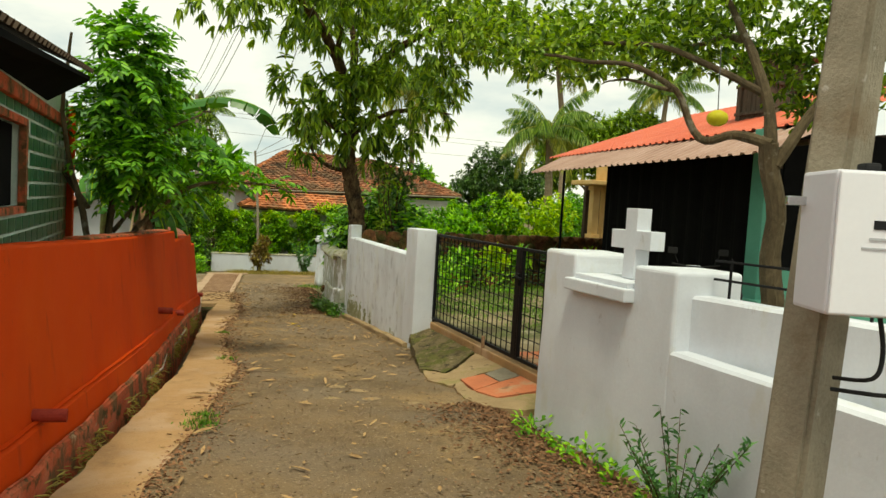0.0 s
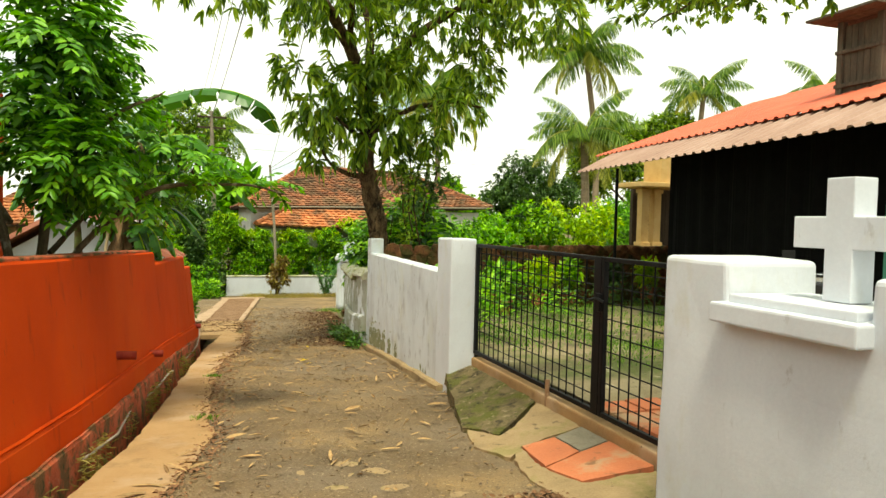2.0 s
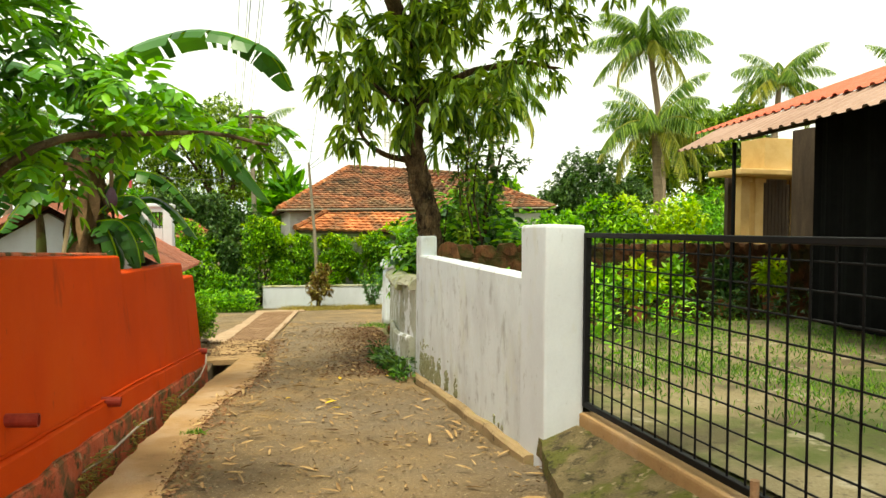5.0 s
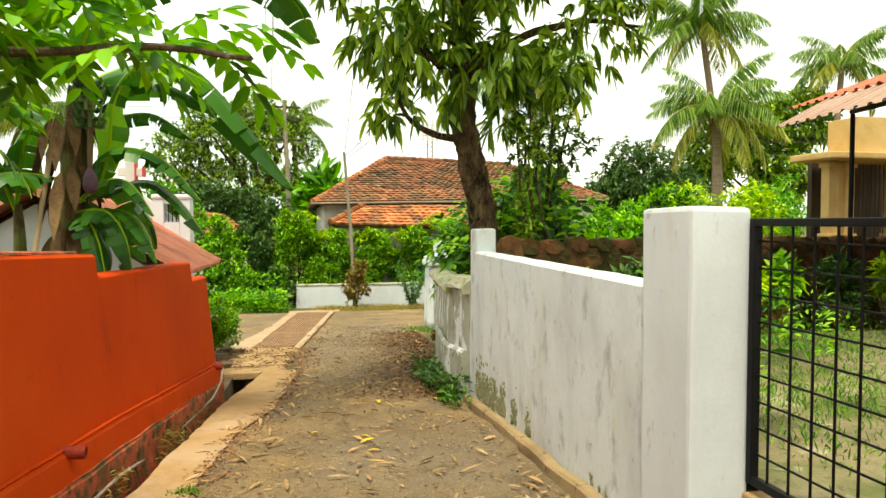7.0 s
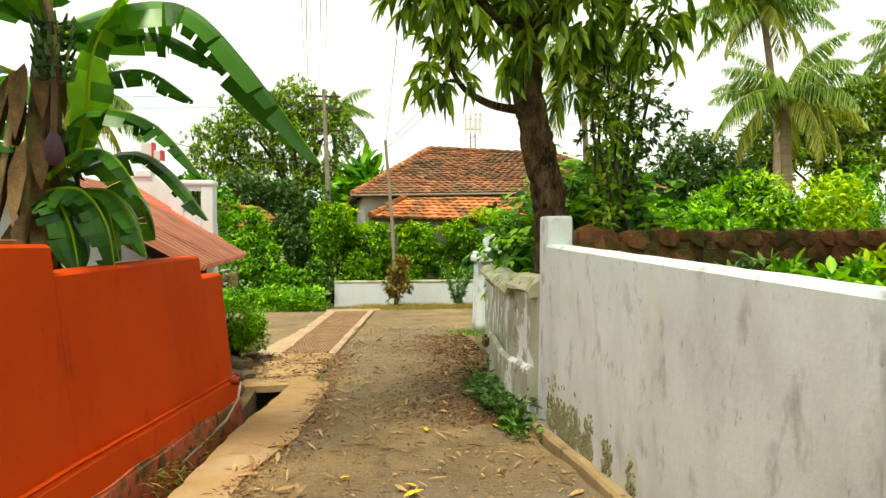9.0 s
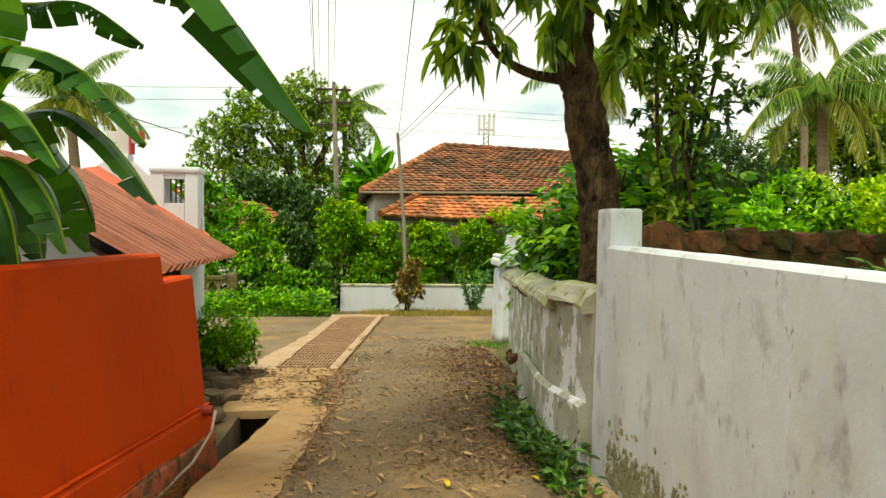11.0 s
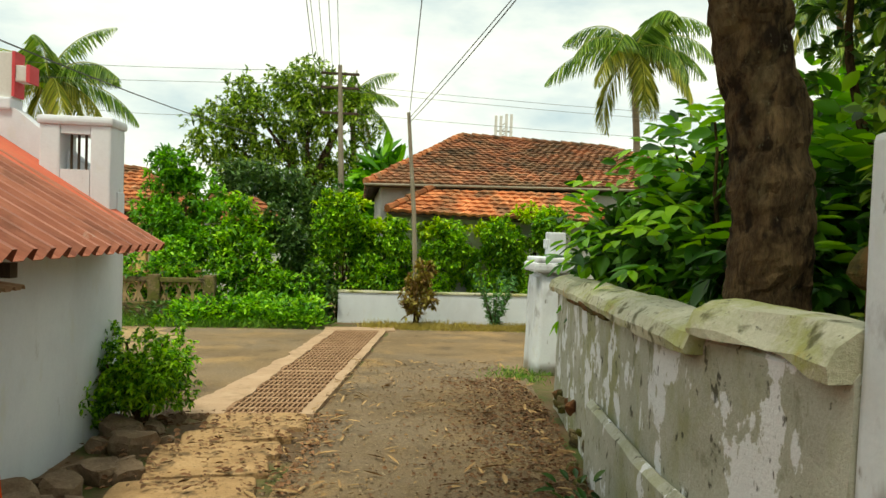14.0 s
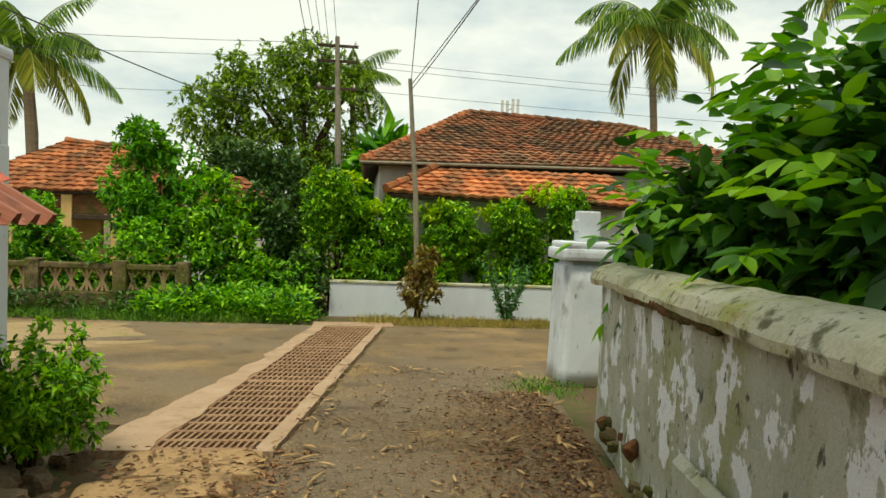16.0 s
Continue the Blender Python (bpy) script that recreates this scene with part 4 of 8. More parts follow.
class Leaves:
    def __init__(self, seed):
        self.r = np.random.RandomState(seed)
        self.parts = []

    def put(self, P, D, N, L, W, sag=0.15, fold=0.18):
        if len(P):
            self.parts.append(leaf_arrays(np.asarray(P, float), np.asarray(D, float), np.asarray(N, float), L, W, sag, fold))
        return self

    def mesh(self, name, mat):
        v = np.concatenate(self.parts)
        n = len(v) // 8
        me = bpy.data.meshes.new(name)
        me.vertices.add(len(v))
        me.vertices.foreach_set("co", v.astype(np.float32).ravel())
        base = (np.arange(n) * 8)[:, None]
        tri = np.concatenate([base + np.array([[0, 1, 2, 3, 4]]), base + np.array([[0, 4, 5, 6, 7]])], 1).reshape(-1)
        me.loops.add(len(tri))
        me.loops.foreach_set("vertex_index", tri.astype(np.int32))
        me.polygons.add(n * 2)
        me.polygons.foreach_set("loop_start", (np.arange(n * 2) * 5).astype(np.int32))
        me.materials.append(mat)
        me.update(calc_edges=True)
        return me

    def part(self, name, mat, parent=None, label=""):
        ob = new(name, self.mesh(name, mat))
        ob.parent = parent
        if label:
            ob["label"] = label
        return ob

    def blob_points(self, blobs, count, shell=0.6, gaps=0.0, freq=1.5):
        """Points in ellipsoids (cx, cy, cz, rx, ry, rz), more of them near the skin, with gaps."""
        vol = np.array([b[3] * b[4] * b[5] for b in blobs]) ** 0.75
        pick = self.r.choice(len(blobs), size=count * 2, p=vol / vol.sum())
        B = np.array(blobs)[pick]
        d = unit(self.r.normal(size=(count * 2, 3)))
        rad = (shell + (1 - shell) * self.r.rand(count * 2)) ** 0.7
        rad *= 1 + 0.12 * np.sin(d[:, 0] * 5 + B[:, 0]) * np.sin(d[:, 1] * 6 + B[:, 1]) + 0.12 * np.sin(d[:, 2] * 7 + B[:, 2] * 3)
        P = B[:, :3] + d * rad[:, None] * B[:, 3:]
        k = np.sin(P[:, 0] * freq * 2.1 + 1.3) + np.sin(P[:, 1] * freq * 2.7 + 0.4) + np.sin(P[:, 2] * freq * 3.1 + 2.2) + np.sin((P[:, 0] + P[:, 2]) * freq * 4.3)
        keep = k > -4 + gaps * 4
        P, d = P[keep][:count], d[keep][:count]
        return P, d

    def tufts(self, blobs, count, per, L, W, shell=0.6, gaps=0.0, droop=0.25, spread=1.0, freq=1.5, up=0.35, sag=0.15):
        P, d = self.blob_points(blobs, count, shell, gaps, freq)
        n = len(P)
        axis = unit(d + np.array([0, 0, up]) + self.r.normal(size=(n, 3)) * 0.4)
        P2 = np.repeat(P, per, 0)
        A = np.repeat(axis, per, 0)
        D = unit(A + self.r.normal(size=A.shape) * spread + np.array([0, 0, -droop]))
        off = self.r.rand(len(P2), 1) * L * 0.6
        P2 = P2 - A * off
        N = unit(np.cross(np.cross(D, np.array([0, 0, 1.0]) + self.r.normal(size=D.shape) * 0.35), D))
        size = self.r.uniform(0.65, 1.25, len(P2))
        return self.put(P2, D, N, L * size, W * size, sag)

    def pinnate(self, bases, dirs, length, pairs, L, W, droop=0.35):
        """Feathered compound leaves: leaflets in pairs along an arching stalk."""
        n = len(bases)
        dirs = unit(dirs)
        side = unit(np.cross(dirs, np.array([0, 0, 1.0]) + self.r.normal(size=dirs.shape) * 0.15))
        length = length * self.r.uniform(0.7, 1.2, n)
        for i in range(pairs):
            u = 0.25 + 0.75 * i / (pairs - 1)
            p = bases + dirs * (length * u)[:, None] + np.array([0, 0, -1.0]) * (length * droop * u * u)[:, None]
            fwd = unit(dirs + np.array([0, 0, -1.0]) * droop * 2 * u)
            k = 1 - 0.45 * abs(u - 0.6)
            for s in (-1, 1):
                D = unit(side * s + fwd * (0.45 + 0.9 * (i == pairs - 1)) + np.array([0, 0, -0.22]) + self.r.normal(size=dirs.shape) * 0.12)
                N = unit(np.cross(side, fwd) + self.r.normal(size=dirs.shape) * 0.2)
                N = N * np.sign(N[:, 2:3] + 1e-6)
                self.put(p, D, N, np.full(n, L) * k * self.r.uniform(0.8, 1.2, n), np.full(n, W) * k, 0.1)
        return self


def limb(pts, r0, r1, seed=0, wob=0.03, n=None, sides=9, ridges=0.0):
    """A tapered, slightly crooked branch through the given points."""
    pts = [Vector(p) for p in pts]
    dense = []
    m = n or 5
    for i in range(len(pts) - 1):
        a, b = pts[max(i - 1, 0)], pts[i]
        c, d = pts[i + 1], pts[min(i + 2, len(pts) - 1)]
        for k in range(m):
            t = k / m
            dense.append(0.5 * ((2 * b) + (c - a) * t + (2 * a - 5 * b + 4 * c - d) * t * t + (3 * b - a - 3 * c + d) * t ** 3))
    dense.append(pts[-1])
    out, rad = [], []
    for i, p in enumerate(dense):
        u = i / (len(dense) - 1)
        out.append(p + noise.noise_vector(p * 2.3 + Vector((seed, 0, 0))) * wob)
        rad.append((r0 + (r1 - r0) * u) * (1 + 0.12 * noise.noise(p * 5 + Vector((0, seed, 0)))))
    b = Build().tube(out, rad, sides)
    if ridges:
        b.v = [tuple(Vector(q) + noise.noise_vector(Vector((q[0] * 7, q[1] * 7, q[2] * 9))) * ridges + noise.noise_vector(Vector((q[0] * 20, q[1] * 20, q[2] * 22))) * ridges * 0.6) for q in b.v]
    return b


def bush(name, label, blobs, count, per, L, W, mat, seed, gaps=0.1, shell=0.55, stem=None, droop=0.25, group="", cat="shrub", up=0.35, spread=1.0, sag=0.15):
    cx, cy = np.mean([b[0] for b in blobs]), np.mean([b[1] for b in blobs])
    z = min(b[2] - b[5] for b in blobs)
    foot = stem if stem else (cx, cy, z)
    t = thing(name, label, cat, foot, group)
    off = np.array([foot[0], foot[1], foot[2], 0, 0, 0])
    rel = [tuple(np.array(b) - off) for b in blobs]
    lv = Leaves(seed)
    lumps = []
    for b in rel:
        k = 9 if max(b[3:]) > 0.4 else 5
        for q in unit(lv.r.normal(size=(k, 3))):
            s = lv.r.uniform(0.28, 0.5)
            lumps.append((b[0] + q[0] * b[3] * 0.75, b[1] + q[1] * b[4] * 0.75, b[2] + q[2] * b[5] * 0.75, b[3] * s, b[4] * s, b[5] * s))
        lumps.append((b[0], b[1], b[2] - 0.1 * b[5], b[3] * 0.6, b[4] * 0.6, b[5] * 0.65))
    lv.tufts(lumps, count, per, L, W, shell, gaps, droop, spread, up=up, sag=sag)
    lv.part("foliage", mat, t)
    rr = random.Random(seed)
    for i in range(min(4, len(blobs) + 1)):
        b = rel[i % len(rel)]
        top = (b[0] + rr.uniform(-0.5, 0.5) * b[3], b[1] + rr.uniform(-0.5, 0.5) * b[4], b[2] + 0.4 * b[5])
        part("stem", limb([(rr.uniform(-0.1, 0.1), rr.uniform(-0.1, 0.1), -0.15), (top[0] * 0.4, top[1] * 0.4, top[2] * 0.45), top], 0.03 + 0.008 * b[5], 0.008, seed + i, sides=6), M["bark"], t)
    return t


def palm(label, foot, top, crown, fronds, seed, trunk_r=0.16, bend=0.0, yellow=3, droop=1.0, leaflets=58, group="coconut palms"):
    t = thing("coconut_palm", label, "palm tree", foot, group)
    f, p = Vector(foot), Vector(top)
    mid = (p - f) * 0.5 + Vector((bend, bend * 0.3, 0))
    part("trunk", limb([(0, 0, -0.3), tuple(mid), tuple(p - f)], trunk_r * 1.25, trunk_r * 0.8, seed, 0.05), M["palm_bark"], t)
    rr = random.Random(seed)
    hub = p - f
    fronds -= 3
    for i in range(fronds):
        az = 2.399 * i + rr.uniform(-0.25, 0.25)
        lift = 1.35 - 1.65 * (i / fronds) + rr.uniform(-0.15, 0.15)
        L = crown * rr.uniform(0.85, 1.12)
        lv = Leaves(seed * 50 + i)
        n = leaflets
        u = np.linspace(0.08, 1, n)
        h = np.array([math.cos(az), math.sin(az), 0])
        drp = droop * rr.uniform(0.8, 1.2)
        pitch = lift - drp * u * 1.4
        seg = np.stack([np.cos(pitch)[:, None] * h[None, :] + np.array([0, 0, 1.0]) * np.sin(pitch)[:, None]], 0)[0]
        pos = np.cumsum(seg * (L / n), 0)
        side = np.cross(h, np.array([0, 0, 1.0]))
        for s in (-1, 1):
            ln = L * 0.225 * np.sin(np.pi * np.clip(u * 0.88 + 0.10, 0, 1)) ** 0.7
            D = seg * 0.55 + side[None, :] * s * 0.9 + np.array([0, 0, -0.45 - 0.75 * rr.random()]) + lv.r.normal(size=(n, 3)) * 0.10
            N = np.repeat(np.array([[0, 0, 1.0]]), n, 0) + side[None, :] * s * 0.3
            lv.put(pos, D, N, ln, np.full(n, L * 0.0098), 0.5, 0.1)
        fr = lv.part("frond", F["palm_yellow"] if i >= fronds - yellow else F["palm"], t)
        fr.location = hub
        rach = Build().tube([tuple(q) for q in np.concatenate([[np.zeros(3)], pos[::4]])], [0.035 * (1 - 0.85 * k / (n // 4 + 1)) for k in range(len(pos[::4]) + 1)], 5)
        ob = part("midrib", rach, F["palm_yellow"], fr)
    nuts = Build()
    for i in range(7):
        a = i * 0.9
        bm = bmesh.new()
        bmesh.ops.create_icosphere(bm, subdivisions=2, radius=0.13)
        nuts.bm(bm, Matrix.Translation(hub + Vector((0.25 * math.cos(a), 0.25 * math.sin(a), -0.22 - 0.05 * (i % 3)))))
    part("coconuts", nuts, F["yellowgreen"], t, "cluster of green coconuts", True)
    return t


# ---- mango tree behind the old wall ----
mango = thing("mango_tree", "tall leaning mango tree with hanging leaf clusters behind the old wall", "tree", (3.42, 13.65, -0.7))
o = Vector((3.42, 13.65, -0.7))


def rel(base, pts):
    return [tuple(Vector(p) - base) for p in pts]


part("trunk", limb(rel(o, [(3.46, 13.65, -0.9), (3.40, 13.62, 0.1), (3.36, 13.6, 1.0), (3.24, 13.6, 1.7), (3.06, 13.55, 2.4), (3.06, 13.5, 3.2), (2.98, 13.4, 3.9)]), 0.205, 0.15, 1, 0.03, 30, 48, 0.024), M["bark"], mango)
mlimbs = [([(3.05, 13.4, 3.8), (2.6, 13.2, 4.6), (1.9, 12.6, 5.3), (0.9, 11.8, 5.6), (-0.1, 11.0, 5.5)], 0.15, 0.03),
          ([(3.05, 13.4, 3.7), (3.6, 13.2, 4.6), (4.6, 12.8, 5.4), (5.9, 12.4, 5.7)], 0.13, 0.03),
          ([(3.1, 13.5, 3.0), (3.8, 13.3, 3.5), (4.6, 13.2, 3.7), (5.2, 13.0, 3.6)], 0.07, 0.02),
          ([(3.08, 13.5, 3.9), (3.2, 14.2, 5.2), (3.0, 14.8, 6.4)], 0.12, 0.03),
          ([(3.12, 13.55, 2.2), (2.75, 13.6, 2.25), (2.4, 13.7, 2.45), (2.15, 13.6, 2.9)], 0.06, 0.02),
          ([(3.09, 13.5, 2.9), (2.6, 13.2, 3.1), (2.2, 12.9, 3.35)], 0.05, 0.015),
          ([(2.6, 13.2, 4.6), (2.4, 11.8, 5.4), (2.2, 10.6, 5.6)], 0.07, 0.02)]
for i, (pts, a, b) in enumerate(mlimbs):
    part("limb", limb(rel(o, pts), a, b, i, 0.05, sides=8), M["bark"], mango)
lv = Leaves(11)
mb = [(2.0, 12.4, 5.3, 1.6, 1.5, 0.9), (0.3, 11.3, 5.2, 1.3, 1.4, 0.75), (4.2, 12.7, 5.2, 1.5, 1.5, 1.2), (6.0, 12.4, 5.4, 1.3, 1.5, 0.9), (3.0, 14.2, 6.2, 1.9, 1.6, 1.1),
      (2.3, 10.9, 5.6, 1.4, 1.2, 0.6), (4.6, 11.2, 5.7, 1.5, 1.3, 0.6), (3.6, 13.2, 4.3, 0.8, 0.8, 0.5), (4.7, 13.1, 3.75, 0.7, 0.7, 0.5), (5.1, 13.0, 4.3, 0.8, 0.8, 0.6)]
lv.tufts([tuple(np.array(b) - np.array([*o, 0, 0, 0])) for b in mb], 1500, 8, 0.19, 0.054, 0.25, 0.60, 0.8, 0.8, 1.9, up=-0.15, sag=0.3)
lv.part("crown", F["mango"], mango)
lv = Leaves(12)
mb2 = [(2.15, 13.6, 2.7, 0.42, 0.4, 0.5), (1.95, 12.9, 3.3, 0.6, 0.5, 0.5), (2.55, 13.3, 3.1, 0.55, 0.5, 0.6), (2.95, 13.25, 3.3, 0.4, 0.3, 0.8), (3.55, 13.2, 3.2, 0.55, 0.5, 0.7), (4.3, 13.1, 3.0, 0.6, 0.5, 0.6),
       (2.5, 13.1, 3.9, 0.6, 0.5, 0.6), (2.75, 13.4, 2.65, 0.35, 0.3, 0.35), (3.5, 13.4, 2.5, 0.35, 0.3, 0.5), (1.6, 12.7, 3.9, 0.6, 0.5, 0.5), (3.3, 13.0, 4.1, 0.7, 0.5, 0.6)]
lv.tufts([tuple(np.array(b) - np.array([*o, 0, 0, 0])) for b in mb2], 300, 8, 0.22, 0.068, 0.2, 0.52, 0.85, 0.8, 2.4, up=-0.15, sag=0.35)
tagged(lv.part("low_foliage", F["mango"], mango, "hanging clusters of long green leaves"), kind="stuff")
# climbing stems beside the trunk
vine = thing("climbing_shrub", "thin leafy creeper climbing beside the mango tree", "creeper", (3.85, 13.3, -0.5))
vo = Vector((3.85, 13.3, -0.5))
for i in range(3):
    part("stem", limb([(0.1 * i, 0.05 * i, -0.2), (0.05 + 0.1 * i, 0, 1.2), (-0.1 + 0.12 * i, 0.05, 2.3), (-0.15 + 0.2 * i, 0, 3.2)], 0.022, 0.008, i + 30, 0.08, sides=6), M["bark"], vine)
lv = Leaves(14)
lv.tufts([(0.0, 0, 1.6, 0.28, 0.25, 0.7), (0.05, 0, 2.6, 0.35, 0.3, 0.6), (0.1, 0, 0.9, 0.3, 0.3, 0.4), (0.3, 0, 3.2, 0.4, 0.3, 0.5)], 150, 6, 0.11, 0.05, 0.1, 0.4, 0.4, 0.9, 2.5)
lv.part("foliage", F["mango"], vine)

# dark young tree behind the lane wall
dt = thing("young_tree", "slender dark-leaved tree behind the lane wall", "tree", (4.35, 14.1, -0.5))
for i, pts in enumerate([[(0, 0, -0.3), (0.05, 0, 1.5), (0.15, 0, 3.4)], [(0.02, 0, 1.4), (0.25, 0.1, 2.3), (0.4, 0.1, 3.1)], [(0.02, 0, 1.2), (-0.2, 0, 2.1), (-0.3, 0, 2.9)]]):
    part("trunk" if i == 0 else "limb", limb(pts, 0.06 - 0.02 * (i > 0), 0.012, i + 60, 0.05, sides=7), M["bark"], dt)
lv = Leaves(15)
lv.tufts([(0.05, 0, 2.2, 0.45, 0.4, 0.9), (0.35, 0.1, 2.8, 0.45, 0.4, 0.5), (-0.2, 0, 2.7, 0.4, 0.3, 0.6)], 230, 6, 0.10, 0.045, 0.2, 0.35, 0.3, 1.0, 2.8)
lv.part("crown", F["mango_dark"], dt)

# broad-leaved shrub leaning over the old wall
bs = thing("broad_leaf_shrub", "dense broad-leaved green shrub leaning over the old wall", "shrub", (4.1, 15.6, -0.75))
bo = np.array([4.1, 15.6, -0.75, 0, 0, 0])
rr = random.Random(5)
for i in range(9):
    a = rr.uniform(-1, 1)
    part("stem", limb([(rr.uniform(-0.3, 0.3), a * 0.6, -0.2), (a * 0.2 - 0.1, a * 1.0, 0.9), (a * 0.3 - 0.3 * rr.random(), a * 1.6, 1.7 + 0.6 * rr.random())], 0.03, 0.008, i + 80, 0.06, sides=6), M["bark"], bs)
lv = Leaves(16)
sb = [(4.35, 15.2, 0.85, 0.7, 0.8, 0.8), (4.2, 16.3, 0.75, 0.7, 0.8, 0.55), (4.05, 17.2, 0.55, 0.5, 0.6, 0.42), (4.4, 14.3, 0.7, 0.6, 0.6, 0.65), (4.6, 15.6, 1.25, 0.65, 0.9, 0.6), (3.9, 15.7, 0.65, 0.4, 0.8, 0.3), (3.85, 14.7, 0.6, 0.4, 0.5, 0.3)]
lv.tufts([tuple(np.array(b) - bo) for b in sb], 1250, 6, 0.185, 0.098, 0.35, 0.28, 0.15, 1.25, 2.6, up=0.6, sag=0.2)
lv.part("foliage", F["broad"], bs)
lv = Leaves(17)
P, d = lv.blob_points([tuple(np.array(b) - bo) for b in sb], 330, 0.85, 0.1)
lv.pinnate(P, d + np.array([-0.25, -0.1, 0.35]) + lv.r.normal(size=P.shape) * 0.4, 0.42, 3, 0.20, 0.092, 0.25)
tagged(lv.part("long_sprays", F["wild"], bs, "fresh light green leaf sprays"), kind="stuff")

bush("yellow_green_bush", "yellow-green leafy bush behind the old wall", [(4.9, 16.2, 1.0, 0.7, 0.6, 0.7), (4.4, 16.0, 0.7, 0.5, 0.5, 0.6), (5.5, 16.4, 0.8, 0.5, 0.5, 0.6)], 750, 6, 0.11, 0.05, F["yellowgreen"], 21, stem=(4.9, 16.2, -0.8))

# ---- compound-leaved tree behind the red wall ----
ct = thing("garden_tree", "bright green feather-leaved garden tree behind the red wall", "tree", (-1.3, 7.3, 0.1))
co_ = np.array([-1.3, 7.3, 0.1])
for i, (pts, a, b) in enumerate([([(0, 0, -0.2), (0.02, 0, 0.7), (0.1, -0.1, 1.5), (0.1, -0.3, 2.3)], 0.06, 0.03), ([(0.15, 0.1, -0.2), (0.2, 0.0, 0.8), (0.9, -0.1, 1.5), (1.5, -0.1, 1.6), (2.1, -0.5, 1.52)], 0.04, 0.008),
                                 ([(-0.1, -0.1, -0.2), (-0.2, -0.2, 0.9), (-0.4, -0.6, 2.0), (-0.3, -1.0, 3.0)], 0.05, 0.015), ([(0.1, -0.1, 1.5), (0.6, -0.3, 2.1), (1.0, -0.2, 2.4)], 0.03, 0.01),
                                 ([(0.05, 0.1, 0.9), (0.4, 0.5, 1.4), (0.8, 0.9, 1.5)], 0.03, 0.01), ([(-0.2, -0.2, 1.2), (-0.7, 0.3, 2.0), (-0.7, 0.8, 2.6)], 0.03, 0.01)]):
    part("trunk" if i == 0 else "limb", limb(pts, a, b, i + 100, 0.04, sides=8), M["pale_bark"], ct)
lv = Leaves(22)
cb = [(-1.15, 7.2, 2.3, 0.55, 0.7, 0.8), (-0.85, 7.0, 1.9, 0.42, 0.5, 0.45), (-1.05, 6.7, 2.9, 0.45, 0.5, 0.5), (-1.05, 7.3, 1.6, 0.4, 0.45, 0.25), (-0.95, 7.2, 2.8, 0.5, 0.5, 0.45), (-1.05, 6.7, 1.9, 0.35, 0.4, 0.3), (-1.1, 6.9, 3.3, 0.45, 0.4, 0.3),
      (-0.3, 7.4, 2.05, 0.36, 0.35, 0.16), (0.1, 7.2, 1.96, 0.32, 0.3, 0.11), (-0.55, 7.6, 2.4, 0.36, 0.35, 0.24), (-0.4, 7.5, 1.6, 0.28, 0.35, 0.26), (-0.65, 8.3, 1.8, 0.3, 0.35, 0.28), (-0.25, 7.0, 1.74, 0.34, 0.35, 0.09), (0.15, 7.2, 1.76, 0.34, 0.3, 0.08), (0.52, 7.0, 1.72, 0.30, 0.28, 0.06)]
cb = [tuple(np.array(b) - np.array([*co_, 0, 0, 0])) for b in cb]
P, d = lv.blob_points(cb, 780, 0.3, 0.36)
lv.pinnate(P - unit(d) * 0.1, d * np.array([1, 1, 0.5]) + np.array([0.15, 0, 0.12]) + lv.r.normal(size=P.shape) * 0.35, 0.27, 5, 0.120, 0.050, 0.3)
lv.part("crown", F["bright"], ct)
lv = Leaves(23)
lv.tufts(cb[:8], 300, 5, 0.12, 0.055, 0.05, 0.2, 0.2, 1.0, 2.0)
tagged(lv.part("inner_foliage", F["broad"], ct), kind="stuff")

# ---- banana plants ----
def banana_leaf(seed, pts, width, tears=0.5, fold=0.22, hang=0.75):
    """A long blade along an arching midrib, torn into strips."""
    rr = random.Random(seed)
    pts = [Vector(p) for p in pts]
    n = 26
    mid = []
    for i in range(n + 1):
        u = i / n * (len(pts) - 1)
        k = min(int(u), len(pts) - 2)
        a, b_, c, d_ = pts[max(k - 1, 0)], pts[k], pts[k + 1], pts[min(k + 2, len(pts) - 1)]
        t = u - k
        mid.append(0.5 * ((2 * b_) + (c - a) * t + (2 * a - 5 * b_ + 4 * c - d_) * t * t + (3 * b_ - a - 3 * c + d_) * t ** 3))
    bl = Build()
    for s in (-1, 1):
        i = 2
        while i < n:
            j = min(n, i + rr.choice([1, 1, 2, 2, 3, 4]))
            gap = rr.uniform(0.08, 0.32) if rr.random() < tears else 0.0
            cut = rr.uniform(0.90, 1.05) if gap else 1.0
            step = (mid[min(i + 1, n)] - mid[i]).length
            sagk = hang * rr.uniform(0.75, 1.2) if rr.random() < tears + 0.2 else hang * 0.5
            vs, rowlen = [], 4
            for q in range(i, j + 1):
                u = q / n
                w = width * 0.5 * min(1, (u - 0.03) * 7) * (1 - max(0, u - 0.72) ** 1.6 * 6.0)
                w = max(w * cut, 0.012)
                dvec = (mid[min(q + 1, n)] - mid[max(q - 1, 0)]).normalized()
                sv = dvec.cross(Vector((0, 0, 1)))
                sv = (sv.normalized() if sv.length > 0.05 else Vector((1, 0, 0))) * s
                up = sv.cross(dvec) * s
                if up.z < 0:
                    up = -up
                sh = gap * step * (1 if q == i else (-1 if q == j else 0))
                for k in range(rowlen):
                    v = k / (rowlen - 1)
                    vs.append(mid[q] + sv * w * v + up * w * (fold * v - (fold + sagk) * v * v) + dvec * sh * v)
            m = j - i + 1
            fs = [(a * rowlen + k, a * rowlen + k + 1, (a + 1) * rowlen + k + 1, (a + 1) * rowlen + k) for a in range(m - 1) for k in range(rowlen - 1)]
            bl.add(vs, fs)
            i = j
    return bl, mid


